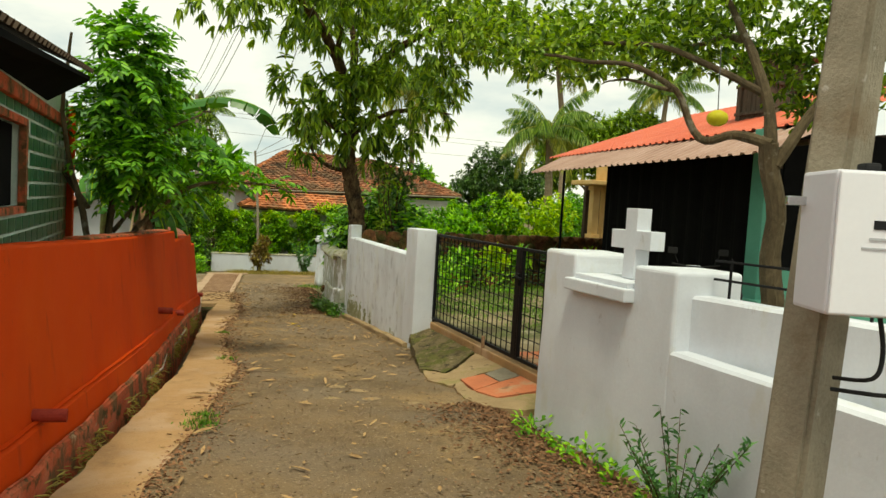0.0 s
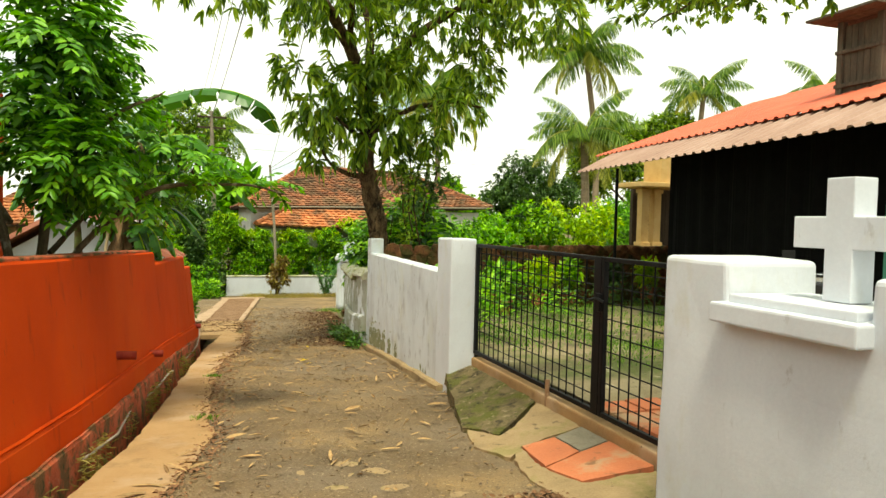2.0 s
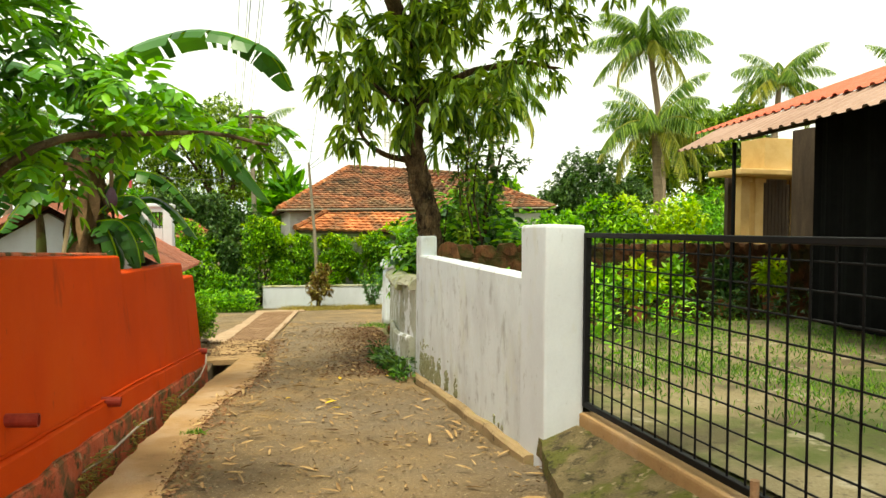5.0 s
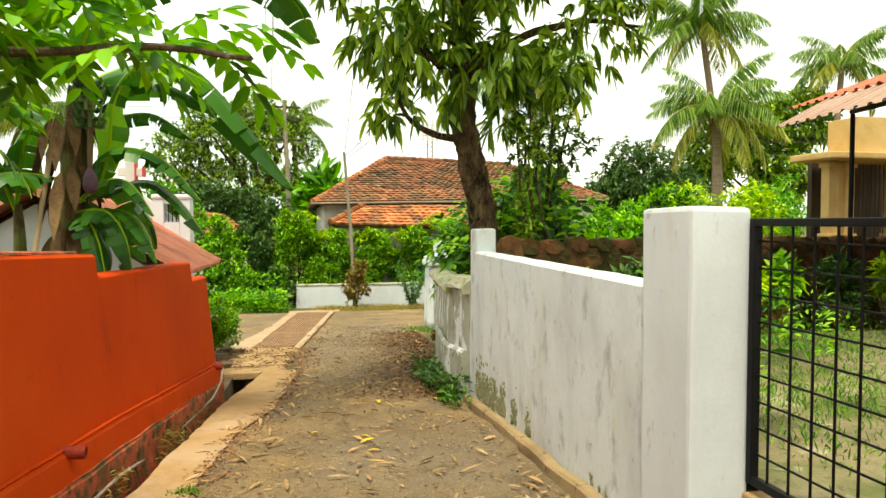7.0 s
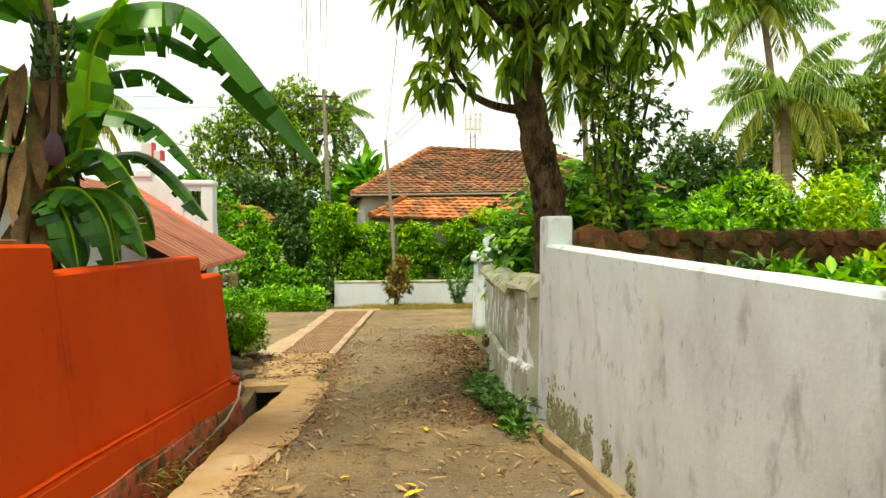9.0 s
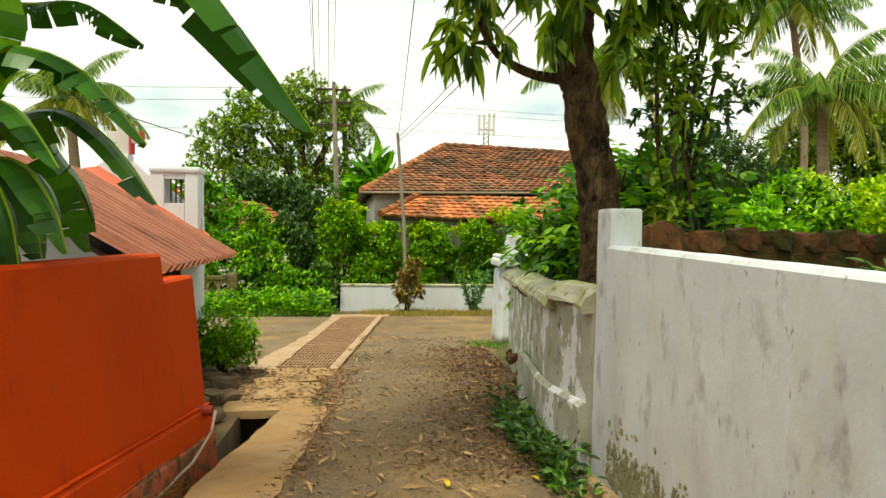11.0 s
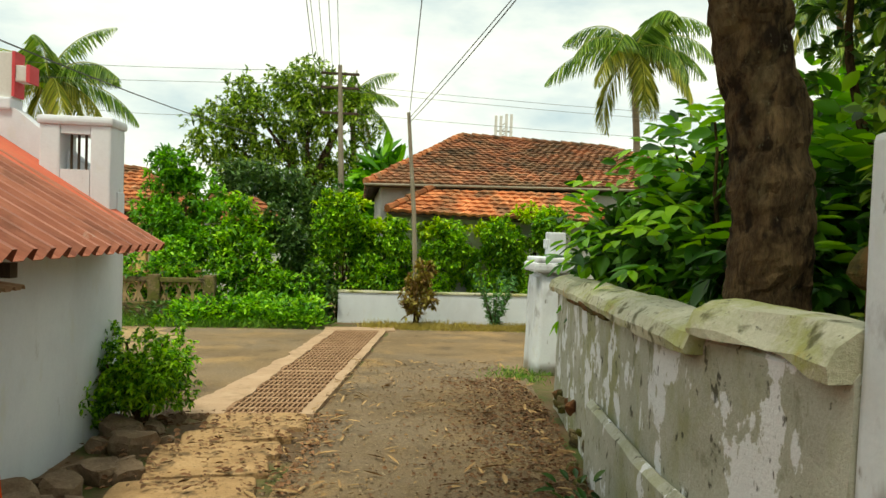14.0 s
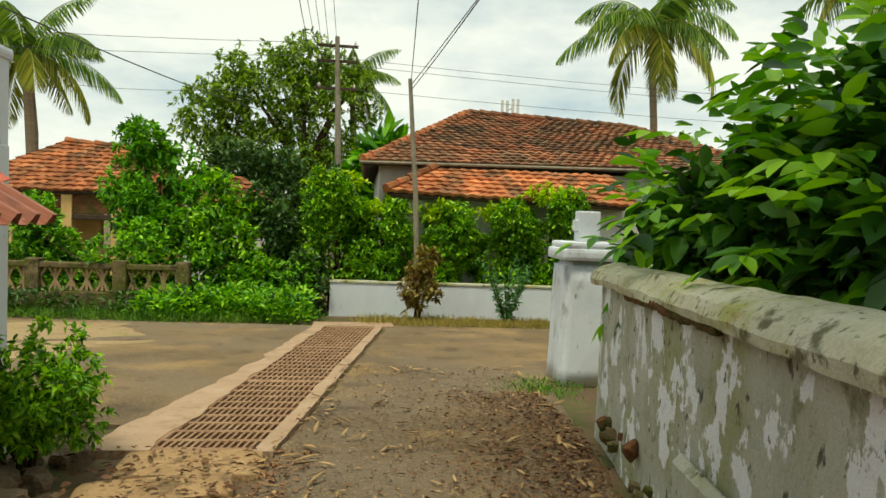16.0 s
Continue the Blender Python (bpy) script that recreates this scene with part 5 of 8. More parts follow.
def banana(label, foot, leaves, stem_top, seed, r=0.11, fresh=()):
    t = thing("banana_plant", label, "banana plant", foot)
    f = Vector(foot)
    part("stem", limb([(0, 0, -0.25), tuple((Vector(stem_top) - f) * 0.5 + Vector((0.03, 0, 0))), tuple(Vector(stem_top) - f)], r * 1.15, r * 0.5, seed, 0.02, sides=12), M["banana_stem"], t)
    for i, (pts, w, tears) in enumerate(leaves):
        bl, mid = banana_leaf(seed * 10 + i, [Vector(p) - f for p in pts], w, tears, hang=0.2 if i in fresh else 0.75)
        ob = part("leaf", bl, F["bright"] if i in fresh else F["banana"], t)
        part("midrib", Build().tube([tuple(m) for m in mid[::2]], [0.022 * (1 - 0.85 * k / len(mid[::2])) for k in range(len(mid[::2]))], 6), F["yellowgreen"], ob)
    return t


S = (-0.92, 11.38, 2.3)
bp = banana("fruiting banana plant with torn leaves behind the red wall", (-1.12, 11.35, 0.0), [
    ([(-0.78, 11.35, 1.35), (-0.67, 11.32, 1.75), (-0.62, 11.3, 2.15), (-0.48, 11.3, 2.45), (-0.31, 11.35, 2.68)], 0.36, 0.05),
    ([S, (-0.54, 11.5, 2.52), (-0.06, 11.6, 2.58), (0.36, 11.7, 2.2), (0.92, 11.8, 1.45)], 0.52, 0.9),
    ([S, (-0.7, 11.1, 2.9), (0.1, 10.6, 3.15), (0.8, 10.4, 3.0), (1.12, 10.7, 2.62)], 0.40, 0.9),
    ([S, (-0.57, 11.8, 2.42), (-0.22, 11.85, 2.42), (0.18, 11.8, 2.18)], 0.32, 0.8),
    ([(-0.9, 11.4, 2.0), (-0.67, 11.8, 2.12), (-0.37, 11.8, 2.14), (-0.05, 11.8, 1.93)], 0.26, 0.8),
    ([S, (-1.0, 10.9, 2.6), (-0.85, 10.4, 2.55), (-0.55, 10.1, 2.3)], 0.42, 0.2),
    ([S, (-1.4, 11.2, 2.75), (-1.9, 10.9, 2.8), (-2.4, 10.6, 2.4)], 0.45, 0.3),
    ([(-0.9, 11.35, 1.5), (-0.6, 11.3, 1.76), (-0.22, 11.3, 1.68), (0.10, 11.3, 1.32)], 0.34, 0.15),
    ([(-0.9, 11.45, 1.3), (-0.44, 11.5, 1.5), (-0.15, 11.5, 1.36), (0.10, 11.5, 1.02)], 0.34, 0.15),
    ([(-0.9, 11.25, 1.3), (-0.66, 11.2, 1.48), (-0.46, 11.2, 1.45), (-0.28, 11.2, 1.18)], 0.30, 0.1),
    ([(-1.0, 11.3, 1.1), (-0.83, 11.2, 1.15), (-0.72, 11.15, 0.95), (-0.66, 11.1, 0.68)], 0.30, 0.2),
    ([(-0.95, 11.3, 1.2), (-0.68, 11.2, 1.22), (-0.52, 11.2, 1.0), (-0.46, 11.2, 0.66)], 0.30, 0.2),
    ([(-0.9, 11.4, 1.2), (-0.55, 11.35, 1.22), (-0.36, 11.3, 1.02), (-0.28, 11.3, 0.76)], 0.28, 0.2),
    ([(-1.1, 11.35, 2.0), (-1.5, 11.0, 2.1), (-1.75, 10.8, 1.8), (-1.8, 10.7, 1.3)], 0.38, 0.3),
    ([(-1.1, 11.35, 1.5), (-1.45, 11.0, 1.5), (-1.7, 10.8, 1.1)], 0.34, 0.3),
    ([(-1.0, 11.4, 1.5), (-0.75, 11.9, 1.5), (-0.55, 12.1, 1.2), (-0.45, 12.2, 0.85)], 0.42, 0.2)], S, 7, 0.15, (0,))
bf = Vector((-1.12, 11.35, 0.0))
part("fruit_stalk", limb(rel(bf, [S, (-0.85, 11.05, 2.55), (-0.70, 10.85, 2.2), (-0.68, 10.8, 1.7), (-0.68, 10.78, 1.55)]), 0.03, 0.018, 3, 0.01), M["banana_stem"], bp)
for k in range(6):
    fb = Build()
    for i in range(11):
        a = 2 * math.pi * i / 11 + k
        c = Vector((-0.69 + 0.05 * math.cos(a), 10.83 + 0.05 * math.sin(a), 2.22 - 0.065 * k)) - bf
        fb.tube([c, c + Vector((0.05 * math.cos(a), 0.05 * math.sin(a), 0.0)), c + Vector((0.075 * math.cos(a), 0.075 * math.sin(a), 0.06))], [0.010, 0.016, 0.006], 5)
    part("fruit_tier", fb, F["mango_dark"], bp, "ring of small green bananas")
bm = bmesh.new()
bmesh.ops.create_uvsphere(bm, u_segments=12, v_segments=8, radius=1)
for p in bm.verts:
    p.co = Vector((p.co.x * 0.052 * (1.1 - 0.35 * p.co.z), p.co.y * 0.052 * (1.1 - 0.35 * p.co.z), p.co.z * 0.11))
part("flower_bud", Build().bm(bm, Matrix.Translation(Vector((-0.68, 10.78, 1.46)) - bf)), M["flower"], bp, "purple banana flower bud", True)
dl = Leaves(31)
P = np.array([[-1.02 + 0.12 * math.cos(a), 11.35 + 0.12 * math.sin(a), z] for a, z in zip(np.linspace(0, 19, 34), np.linspace(0.7, 2.2, 34))]) - np.array(bf)
dl.put(P, np.array([[0.35 * math.cos(a), 0.35 * math.sin(a), -1.0] for a in np.linspace(0, 19, 34)]), np.array([[math.cos(a), math.sin(a), 0.2] for a in np.linspace(0, 19, 34)]), dl.r.uniform(0.3, 0.6, 34), np.full(34, 0.12), 0.1, 0.3)
dl.part("dry_leaves", M["sheath"], bp, "dry brown hanging leaf sheaths")
solid("prop_pole", Build().tube([(-1.30, 11.0, 0.05), (-1.08, 11.28, 2.0)], 0.022, 8), M["bamboo"], "bare bamboo prop leaning on the banana plant", "pole")
banana("young banana plant behind the red wall", (-1.75, 12.3, 0.0), [
    ([(-1.75, 12.3, 1.3), (-1.6, 12.1, 1.9), (-1.3, 11.9, 2.1), (-1.0, 11.8, 1.7)], 0.36, 0.4),
    ([(-1.75, 12.3, 1.3), (-2.0, 12.0, 1.9), (-2.3, 11.7, 1.9), (-2.5, 11.6, 1.4)], 0.36, 0.4),
    ([(-1.75, 12.3, 1.2), (-1.85, 12.0, 1.7), (-1.9, 11.5, 1.7), (-1.9, 11.2, 1.2)], 0.34, 0.4)], (-1.75, 12.3, 1.3), 9, 0.08)

banana("low banana sucker with dark drooping leaves behind the red wall", (-1.1, 12.2, 0.0), [
    ([(-1.1, 12.2, 0.8), (-0.95, 12.0, 1.2), (-0.75, 11.9, 1.2), (-0.62, 11.85, 0.7)], 0.40, 0.2),
    ([(-1.1, 12.2, 0.8), (-0.95, 12.4, 1.2), (-0.75, 12.6, 1.1), (-0.65, 12.7, 0.7)], 0.40, 0.2),
    ([(-1.1, 12.2, 0.8), (-1.1, 11.9, 1.3), (-1.0, 11.6, 1.25), (-0.95, 11.4, 0.75)], 0.42, 0.2),
    ([(-1.1, 12.2, 0.8), (-1.2, 12.3, 1.4), (-1.3, 12.3, 1.3), (-1.5, 12.3, 0.8)], 0.42, 0.2)], (-1.1, 12.2, 0.8), 13, 0.07)

# ---- shrubs at the road mouth ----
bush("clipped_bush", "small yellow-tipped green bush growing on rubble beside the chapel", [(-0.42, 16.55, -0.47, 0.58, 0.46, 0.44), (-0.2, 16.5, -0.55, 0.42, 0.35, 0.3), (-0.72, 16.35, -0.6, 0.4, 0.35, 0.32)], 2000, 6, 0.05, 0.022, F["hedge"], 41, stem=(-0.42, 16.65, -1.0))
wb = [(-4.5, 27.2, -0.7, 0.9, 0.7, 0.8), (-2.7, 27.4, 1.0, 1.1, 0.8, 1.3), (-1.1, 26.8, -0.15, 1.0, 0.8, 1.15), (-0.05, 26.9, -0.35, 0.65, 0.7, 0.95)]
# The last shrub's dark leaf colour paints the shaded hollow between the bushes.
for i, (bl_, mt) in enumerate(zip(wb, ("wild", "bright", "hedge", "mango_dark"))):
    bush("wild_shrub", "overgrown wild green shrub beyond the side road", [bl_, (bl_[0] + 0.3, bl_[1] - 0.4, bl_[2] - 0.7, 0.8, 0.6, 0.9), (bl_[0] - 0.2, bl_[1] - 0.1, bl_[2] + 0.8, 0.6, 0.5, 0.7)], 1500, 6, 0.145, 0.062, F[mt], 50 + i, gaps=0.26, stem=(bl_[0], bl_[1], -1.5), group="overgrown shrubs")
bush("creeper_mass", "creeper growing over shrubs by the balustrade", [(-4.6, 26.5, -0.2, 0.9, 0.6, 0.9), (-2.8, 26.0, -0.5, 0.9, 0.5, 0.8), (-1.3, 26.0, -0.7, 1.0, 0.5, 0.7), (0.0, 26.2, -0.7, 0.8, 0.5, 0.7)], 1900, 6, 0.105, 0.055, F["wild"], 57, stem=(-2.4, 26.2, -1.5), cat="creeper")
for i, (x, w, top) in enumerate([(0.95, 0.75, 1.40), (2.0, 0.7, 0.90), (3.2, 0.8, 0.88), (4.5, 0.8, 0.95), (5.6, 0.8, 1.30)]):
    bush("hedge_bush", "leafy green hedge bush with bright young tips behind the white wall", [(x, 27.0, (top - 1.4) / 2, w, 0.7, (top + 1.4) / 2), (x + 0.2, 26.7, top - 0.5, w * 0.6, 0.4, 0.55)], 2200, 6, 0.10, 0.046, F["hedge"], 60 + i, gaps=0.04, stem=(x, 27.0, -1.5), group="hedge bushes", shell=0.7)
    lv = Leaves(160 + i)
    lv.tufts([(0, 0, top + 1.35, w * 0.8, 0.55, 0.25)], 120, 6, 0.12, 0.055, 0.3, 0, 0.1)
    tips = lv.part("young_foliage", F["yellowgreen"], bpy.data.objects[[o_.name for o_ in bpy.data.objects if o_.name.startswith("hedge_bush")][-1]], "bright yellow-green young leaves")
    tagged(tips, kind="stuff")
bush("brown_shrub", "sparse reddish-brown shrub before the white wall", [(2.65, 25.45, -0.75, 0.42, 0.3, 0.5), (2.75, 25.4, -0.35, 0.3, 0.25, 0.45)], 300, 5, 0.12, 0.05, F["brownleaf"], 71, gaps=0.35, shell=0.2, stem=(2.68, 25.45, -1.42))
fs_ = thing("feathery_shrub", "feathery blue-green shrub before the white wall", "shrub", (4.35, 25.4, -1.42))
lv = Leaves(72)
rr = random.Random(72)
for i in range(26):
    a, ln = rr.uniform(0, 6.28), rr.uniform(0.7, 1.35)
    tip = np.array([0.42 * math.cos(a) * ln, 0.3 * math.sin(a) * ln, ln])
    n = 26
    u = np.linspace(0.15, 1, n)[:, None]
    P = tip[None, :] * u
    lv.put(P, lv.r.normal(size=(n, 3)) + np.array([0, 0, 0.6]), lv.r.normal(size=(n, 3)) + np.array([0, 0, 1]), np.full(n, 0.14), np.full(n, 0.03))
    if i < 6:
        part("stem", Build().tube([(0, 0, 0), tuple(tip)], [0.012, 0.004], 5), M["bark"], fs_)
lv.part("foliage", F["feathery"], fs_)

# ---- far trees ----
def far_tree(label, foot, blobs, count, L, W, mat, seed, trunk_r=0.22, gaps=0.3, name="tree", stems=1):
    t = thing(name, label, "tree", foot)
    off = np.array([*foot, 0, 0, 0])
    lv = Leaves(seed)
    rb = [tuple(np.array(b) - off) for b in blobs]
    lv.tufts(rb, count, 7, L, W, 0.35, gaps, 0.35, 1.0, 0.8, up=0.2, sag=0.2)
    lv.part("crown", mat, t)
    rr = random.Random(seed)
    big = max(rb, key=lambda b: b[5])
    part("trunk", limb([(0, 0, -0.3), (big[0] * 0.3, big[1] * 0.3, big[2] * 0.5), (big[0], big[1], big[2])], trunk_r, trunk_r * 0.5, seed, 0.1, sides=8), M["bark"], t)
    for b in rb:
        part("limb", limb([(big[0] * 0.3, big[1] * 0.3, big[2] * 0.5), ((b[0] + big[0] * 0.3) / 2, b[1] / 2, b[2] * 0.75), b[:3]], trunk_r * 0.5, 0.03, seed + 1, 0.15, sides=6), M["bark"], t)
    return t


far_tree("tall dense green roadside tree behind the shrubs", (-1.6, 42.0, -1.5), [(-2.6, 43, 5.6, 2.6, 2.0, 1.9), (-5.0, 43, 4.6, 1.6, 1.6, 1.6), (0.2, 43, 5.0, 1.9, 1.8, 2.2), (-1.0, 43, 7.0, 1.8, 1.6, 1.2), (-2.6, 43, 3.0, 3.0, 1.8, 1.5), (0.6, 43, 2.4, 1.6, 1.5, 1.5), (-3.8, 42.5, 6.4, 0.9, 0.8, 0.7), (1.2, 42.6, 6.4, 0.8, 0.8, 0.8)], 3900, 0.22, 0.08, F["mango"], 81, 0.28, 0.56)
far_tree("dark evergreen tree mass beyond the road", (-3.2, 36.0, -1.5), [(-2.6, 36, 1.5, 1.4, 1.3, 1.5), (-1.2, 36, 1.2, 1.4, 1.2, 1.5), (0.2, 35.5, 0.8, 1.2, 1.0, 1.4)], 2300, 0.20, 0.075, F["mango_dark"], 82, 0.2, 0.15)
far_tree("dark mango tree beyond the yard", (19.3, 40.0, -1.5), [(19.2, 40, 3.3, 2.6, 2.0, 2.2), (17.3, 40, 2.2, 1.6, 1.5, 1.5), (21.5, 40, 2.6, 1.8, 1.5, 1.8)], 2900, 0.26, 0.09, F["mango_dark"], 83, 0.25, 0.4)
far_tree("bushy green tree beside the tiled house", (13.2, 37.0, -1.5), [(13.0, 37, 2.6, 1.2, 1.0, 1.3), (14.0, 37, 1.6, 1.2, 1.0, 1.3)], 800, 0.3, 0.11, F["hedge"], 84, 0.15, 0.2)
far_tree("tall dark tree behind the palms", (33.0, 48.0, -1.5), [(31.0, 48, 7.5, 2.6, 2.0, 2.2), (35.5, 48, 8.5, 3.0, 2.0, 2.4), (28.5, 48, 5.5, 2.4, 2.0, 2.0), (34, 48, 5, 3, 2, 2.5)], 2000, 0.5, 0.17, F["mango"], 85, 0.3, 0.3)
bush("banana_clump", "clump of light green banana leaves behind the hedge", [(2.6, 40.0, 3.0, 1.1, 0.8, 1.5), (1.9, 40, 2.2, 0.9, 0.7, 1.2)], 90, 6, 1.3, 0.34, F["bright"], 86, stem=(2.4, 40.0, -1.5), cat="banana clump", shell=0.15, up=1.2, spread=0.6)
for i, b_ in enumerate([(7.3, 18.5, 0.6, 1.2, 0.9, 0.85), (9.6, 20.5, 0.75, 1.5, 1.0, 1.1), (12.6, 22.5, 0.9, 1.7, 1.2, 1.5), (15.5, 25.5, 1.0, 1.9, 1.4, 1.7), (10.5, 26.0, 0.4, 1.8, 1.2, 1.4), (18.5, 28.0, 1.0, 2.2, 1.5, 2.0), (7.0, 22.0, 0.1, 1.4, 1.0, 1.3)]):
    bush("garden_shrub", "leafy garden shrub beyond the stone wall", [b_, (b_[0] + 0.7, b_[1], b_[2] + 0.3 * b_[5], b_[3] * 0.6, b_[4] * 0.7, b_[5] * 0.7)], 850, 6, 0.16 + 0.012 * i, 0.07, F[("wild", "hedge", "yellowgreen", "bright", "hedge", "wild", "bright")[i]], 90 + i, gaps=0.2, stem=(b_[0], b_[1], -1.0), group="garden shrubs")

palm("coconut palm with yellowing lower fronds beyond the yard", (17.9, 31.0, -1.4), (17.9, 31.0, 5.85), 3.4, 22, 1, 0.20, 0.2, 6)
palm("tall coconut palm rising behind the yard trees", (27.5, 46.0, -1.5), (26.6, 46.2, 13.9), 4.6, 22, 2, 0.22, 0.8, 4)
palm("coconut palm beyond the veranda house", (37.0, 46.0, -1.5), (37.0, 46.0, 12.0), 4.2, 18, 3, 0.22, -0.6, 3)
palm("distant coconut palm beyond the veranda roof", (55.0, 51.0, -1.5), (54.5, 51.0, 14.5), 4.5, 16, 4, 0.22, 0.5, 3)
palm("slender coconut palm with drooping fronds behind the tiled house", (14.0, 42.0, -1.5), (13.7, 42.0, 9.2), 4.5, 20, 5, 0.17, 0.2, 5, 1.25)
palm("coconut palm with yellow fronds beyond the chapel", (-10.0, 38.0, -1.5), (-10.1, 38.0, 5.7), 3.3, 18, 6, 0.2, 0.2, 6)
palm("small coconut palm beside the roadside tree", (0.9, 44.0, -1.5), (0.8, 44.0, 6.6), 2.6, 14, 7, 0.15, 0.2, 2, 1.1)

# ---- tree beside the utility pole ----
rt = thing("garden_tree", "grey-brown branching tree with sparse small leaves behind the low wall", "tree", (3.62, 2.05, -0.1))
ro = Vector((3.62, 2.05, -0.1))
for i, (pts, a, b) in enumerate([([(3.62, 2.05, -0.2), (3.58, 2.0, 1.0), (3.48, 1.95, 1.7), (3.36, 1.9, 2.15)], 0.085, 0.065), ([(3.36, 1.9, 2.12), (3.22, 2.1, 2.19), (3.05, 2.28, 2.18), (2.84, 2.35, 2.5), (2.5, 2.5, 2.68), (2.2, 3.2, 2.8)], 0.042, 0.012),
                                 ([(3.4, 1.92, 2.05), (3.45, 2.1, 2.6), (3.5, 2.5, 3.2), (3.6, 3.0, 3.7)], 0.05, 0.015), ([(3.4, 1.9, 2.0), (3.75, 1.8, 2.5), (4.1, 1.8, 3.1), (4.3, 1.8, 3.6)], 0.045, 0.015),
                                 ([(3.45, 2.1, 2.55), (3.1, 2.7, 2.9), (2.9, 3.6, 3.1), (2.8, 4.6, 3.2)], 0.03, 0.008), ([(3.5, 2.4, 3.0), (3.9, 3.2, 3.2), (4.2, 4.2, 3.3), (4.4, 5.2, 3.3)], 0.03, 0.008), ([(2.84, 2.35, 2.5), (3.0, 3.2, 2.75), (3.3, 4.0, 2.85)], 0.018, 0.006),
                                 ([(2.9, 3.6, 3.1), (3.4, 4.4, 3.05), (3.7, 5.4, 3.1)], 0.015, 0.005)]):
    part("trunk" if i == 0 else "limb", limb(rel(ro, pts), a, b, i + 140, 0.04, sides=9), M["pale_bark"], rt)
lv = Leaves(45)
tb = [(2.6, 3.6, 3.05, 0.8, 1.0, 0.4), (3.6, 3.9, 3.35, 1.0, 1.2, 0.5), (4.4, 3.6, 3.6, 0.9, 1.2, 0.5), (3.4, 2.6, 3.6, 0.9, 0.8, 0.5), (2.5, 5.0, 3.5, 1.0, 1.0, 0.35), (4.2, 5.4, 3.6, 1.2, 1.0, 0.4), (4.6, 2.3, 3.3, 0.7, 0.7, 0.5), (3.3, 3.0, 2.95, 0.7, 0.8, 0.3), (4.9, 1.7, 3.0, 0.8, 0.7, 0.7), (4.2, 1.2, 3.3, 0.8, 0.6, 0.6), (4.6, 2.65, 2.8, 0.5, 0.5, 0.3), (4.4, 2.75, 3.1, 0.5, 0.5, 0.3), (5.1, 2.9, 2.65, 0.5, 0.5, 0.28), (4.2, 2.9, 2.95, 0.4, 0.4, 0.25)]
lv.tufts([tuple(np.array(b) - np.array([*ro, 0, 0, 0])) for b in tb], 3300, 6, 0.075, 0.036, 0.05, 0.45, 0.3, 1.0, 2.4)
lv.part("crown", F["mango"], rt)


# ---- roofs ----
def roof_frame(a, b, c, d):
    """Corners of a roof plane: eave start a, eave end b, ridge end c, ridge start d."""
    return [Vector(p) for p in (a, b, c, d)]


def tiled_slope(parent, corners, mat, course=0.26, tile=0.22, name="tile_field", seed=0, deck=True, loose=0):
    """Rows of overlapping rounded clay tiles over one roof plane, each row a step above the one below."""
    a, b, c, d = roof_frame(*corners)
    up_len = ((d - a).length + (c - b).length) / 2
    rows = max(3, int(up_len / course))
    nrm = (b - a).cross(d - a).normalized()
    if nrm.z < 0:
        nrm = -nrm
    rr = random.Random(seed)
    bl = Build()
    for i in range(rows):
        v0, v1 = i / rows, min(1.0, (i + 1.18) / rows)
        p0, q0 = a.lerp(d, v0), b.lerp(c, v0)
        p1, q1 = a.lerp(d, v1), b.lerp(c, v1)
        n = max(2, int((q0 - p0).length / tile))
        for k in range(n):
            u0, u1 = k / n, (k + 1) / n
            um = (u0 + u1) / 2
            jit = rr.uniform(-0.012, 0.012)
            lo, hi = nrm * (0.055 + jit), nrm * (0.012 + jit)
            sink = nrm * -0.045
            sl = (d - a).normalized() * rr.uniform(-0.02, 0.02)
            e0, e1, em = p0.lerp(q0, u0) + sl, p0.lerp(q0, u1) + sl, p0.lerp(q0, um) + sl
            f0, f1, fm = p1.lerp(q1, u0), p1.lerp(q1, u1), p1.lerp(q1, um)
            vs = [e0 + lo + sink * 0.6, em + lo, e1 + lo + sink * 0.6, f1 + hi + sink * 0.6, fm + hi, f0 + hi + sink * 0.6, e0 + sink, em + sink * 0.2, e1 + sink]
            tf = [(0, 1, 4, 5), (1, 2, 3, 4), (6, 7, 1, 0), (7, 8, 2, 1)]
            if i < loose:
                part("roof_tile", Build().add(vs, tf), mat, parent)
            else:
                bl.add(vs, tf)
    ob = tagged(part(name, bl, mat, parent), kind="stuff")
    if deck:
        part("roof_deck", Build().add([a - nrm * 0.06, b - nrm * 0.06, c - nrm * 0.06, d - nrm * 0.06, a - nrm * 0.12, b - nrm * 0.12, c - nrm * 0.12, d - nrm * 0.12],
                                      [(0, 1, 2, 3), (7, 6, 5, 4), (0, 4, 5, 1), (1, 5, 6, 2), (2, 6, 7, 3), (3, 7, 4, 0)]), M["dark_wood"], parent)
    return ob


def ridge_tiles(parent, a, b, mat, seed=0):
    a, b = Vector(a), Vector(b)
    n = max(2, int((b - a).length / 0.33))
    d = (b - a).normalized()
    bl = Build()
    rr = random.Random(seed)
    for i in range(n):
        p, q = a.lerp(b, i / n), a.lerp(b, (i + 1.12) / n)
        r = 0.10 + rr.uniform(-0.01, 0.01)
        bl.tube([p + Vector((0, 0, 0.02)), q + Vector((0, 0, 0.0))], [r, r * 0.8], 7)
    part("ridge_tiles", bl, mat, parent)


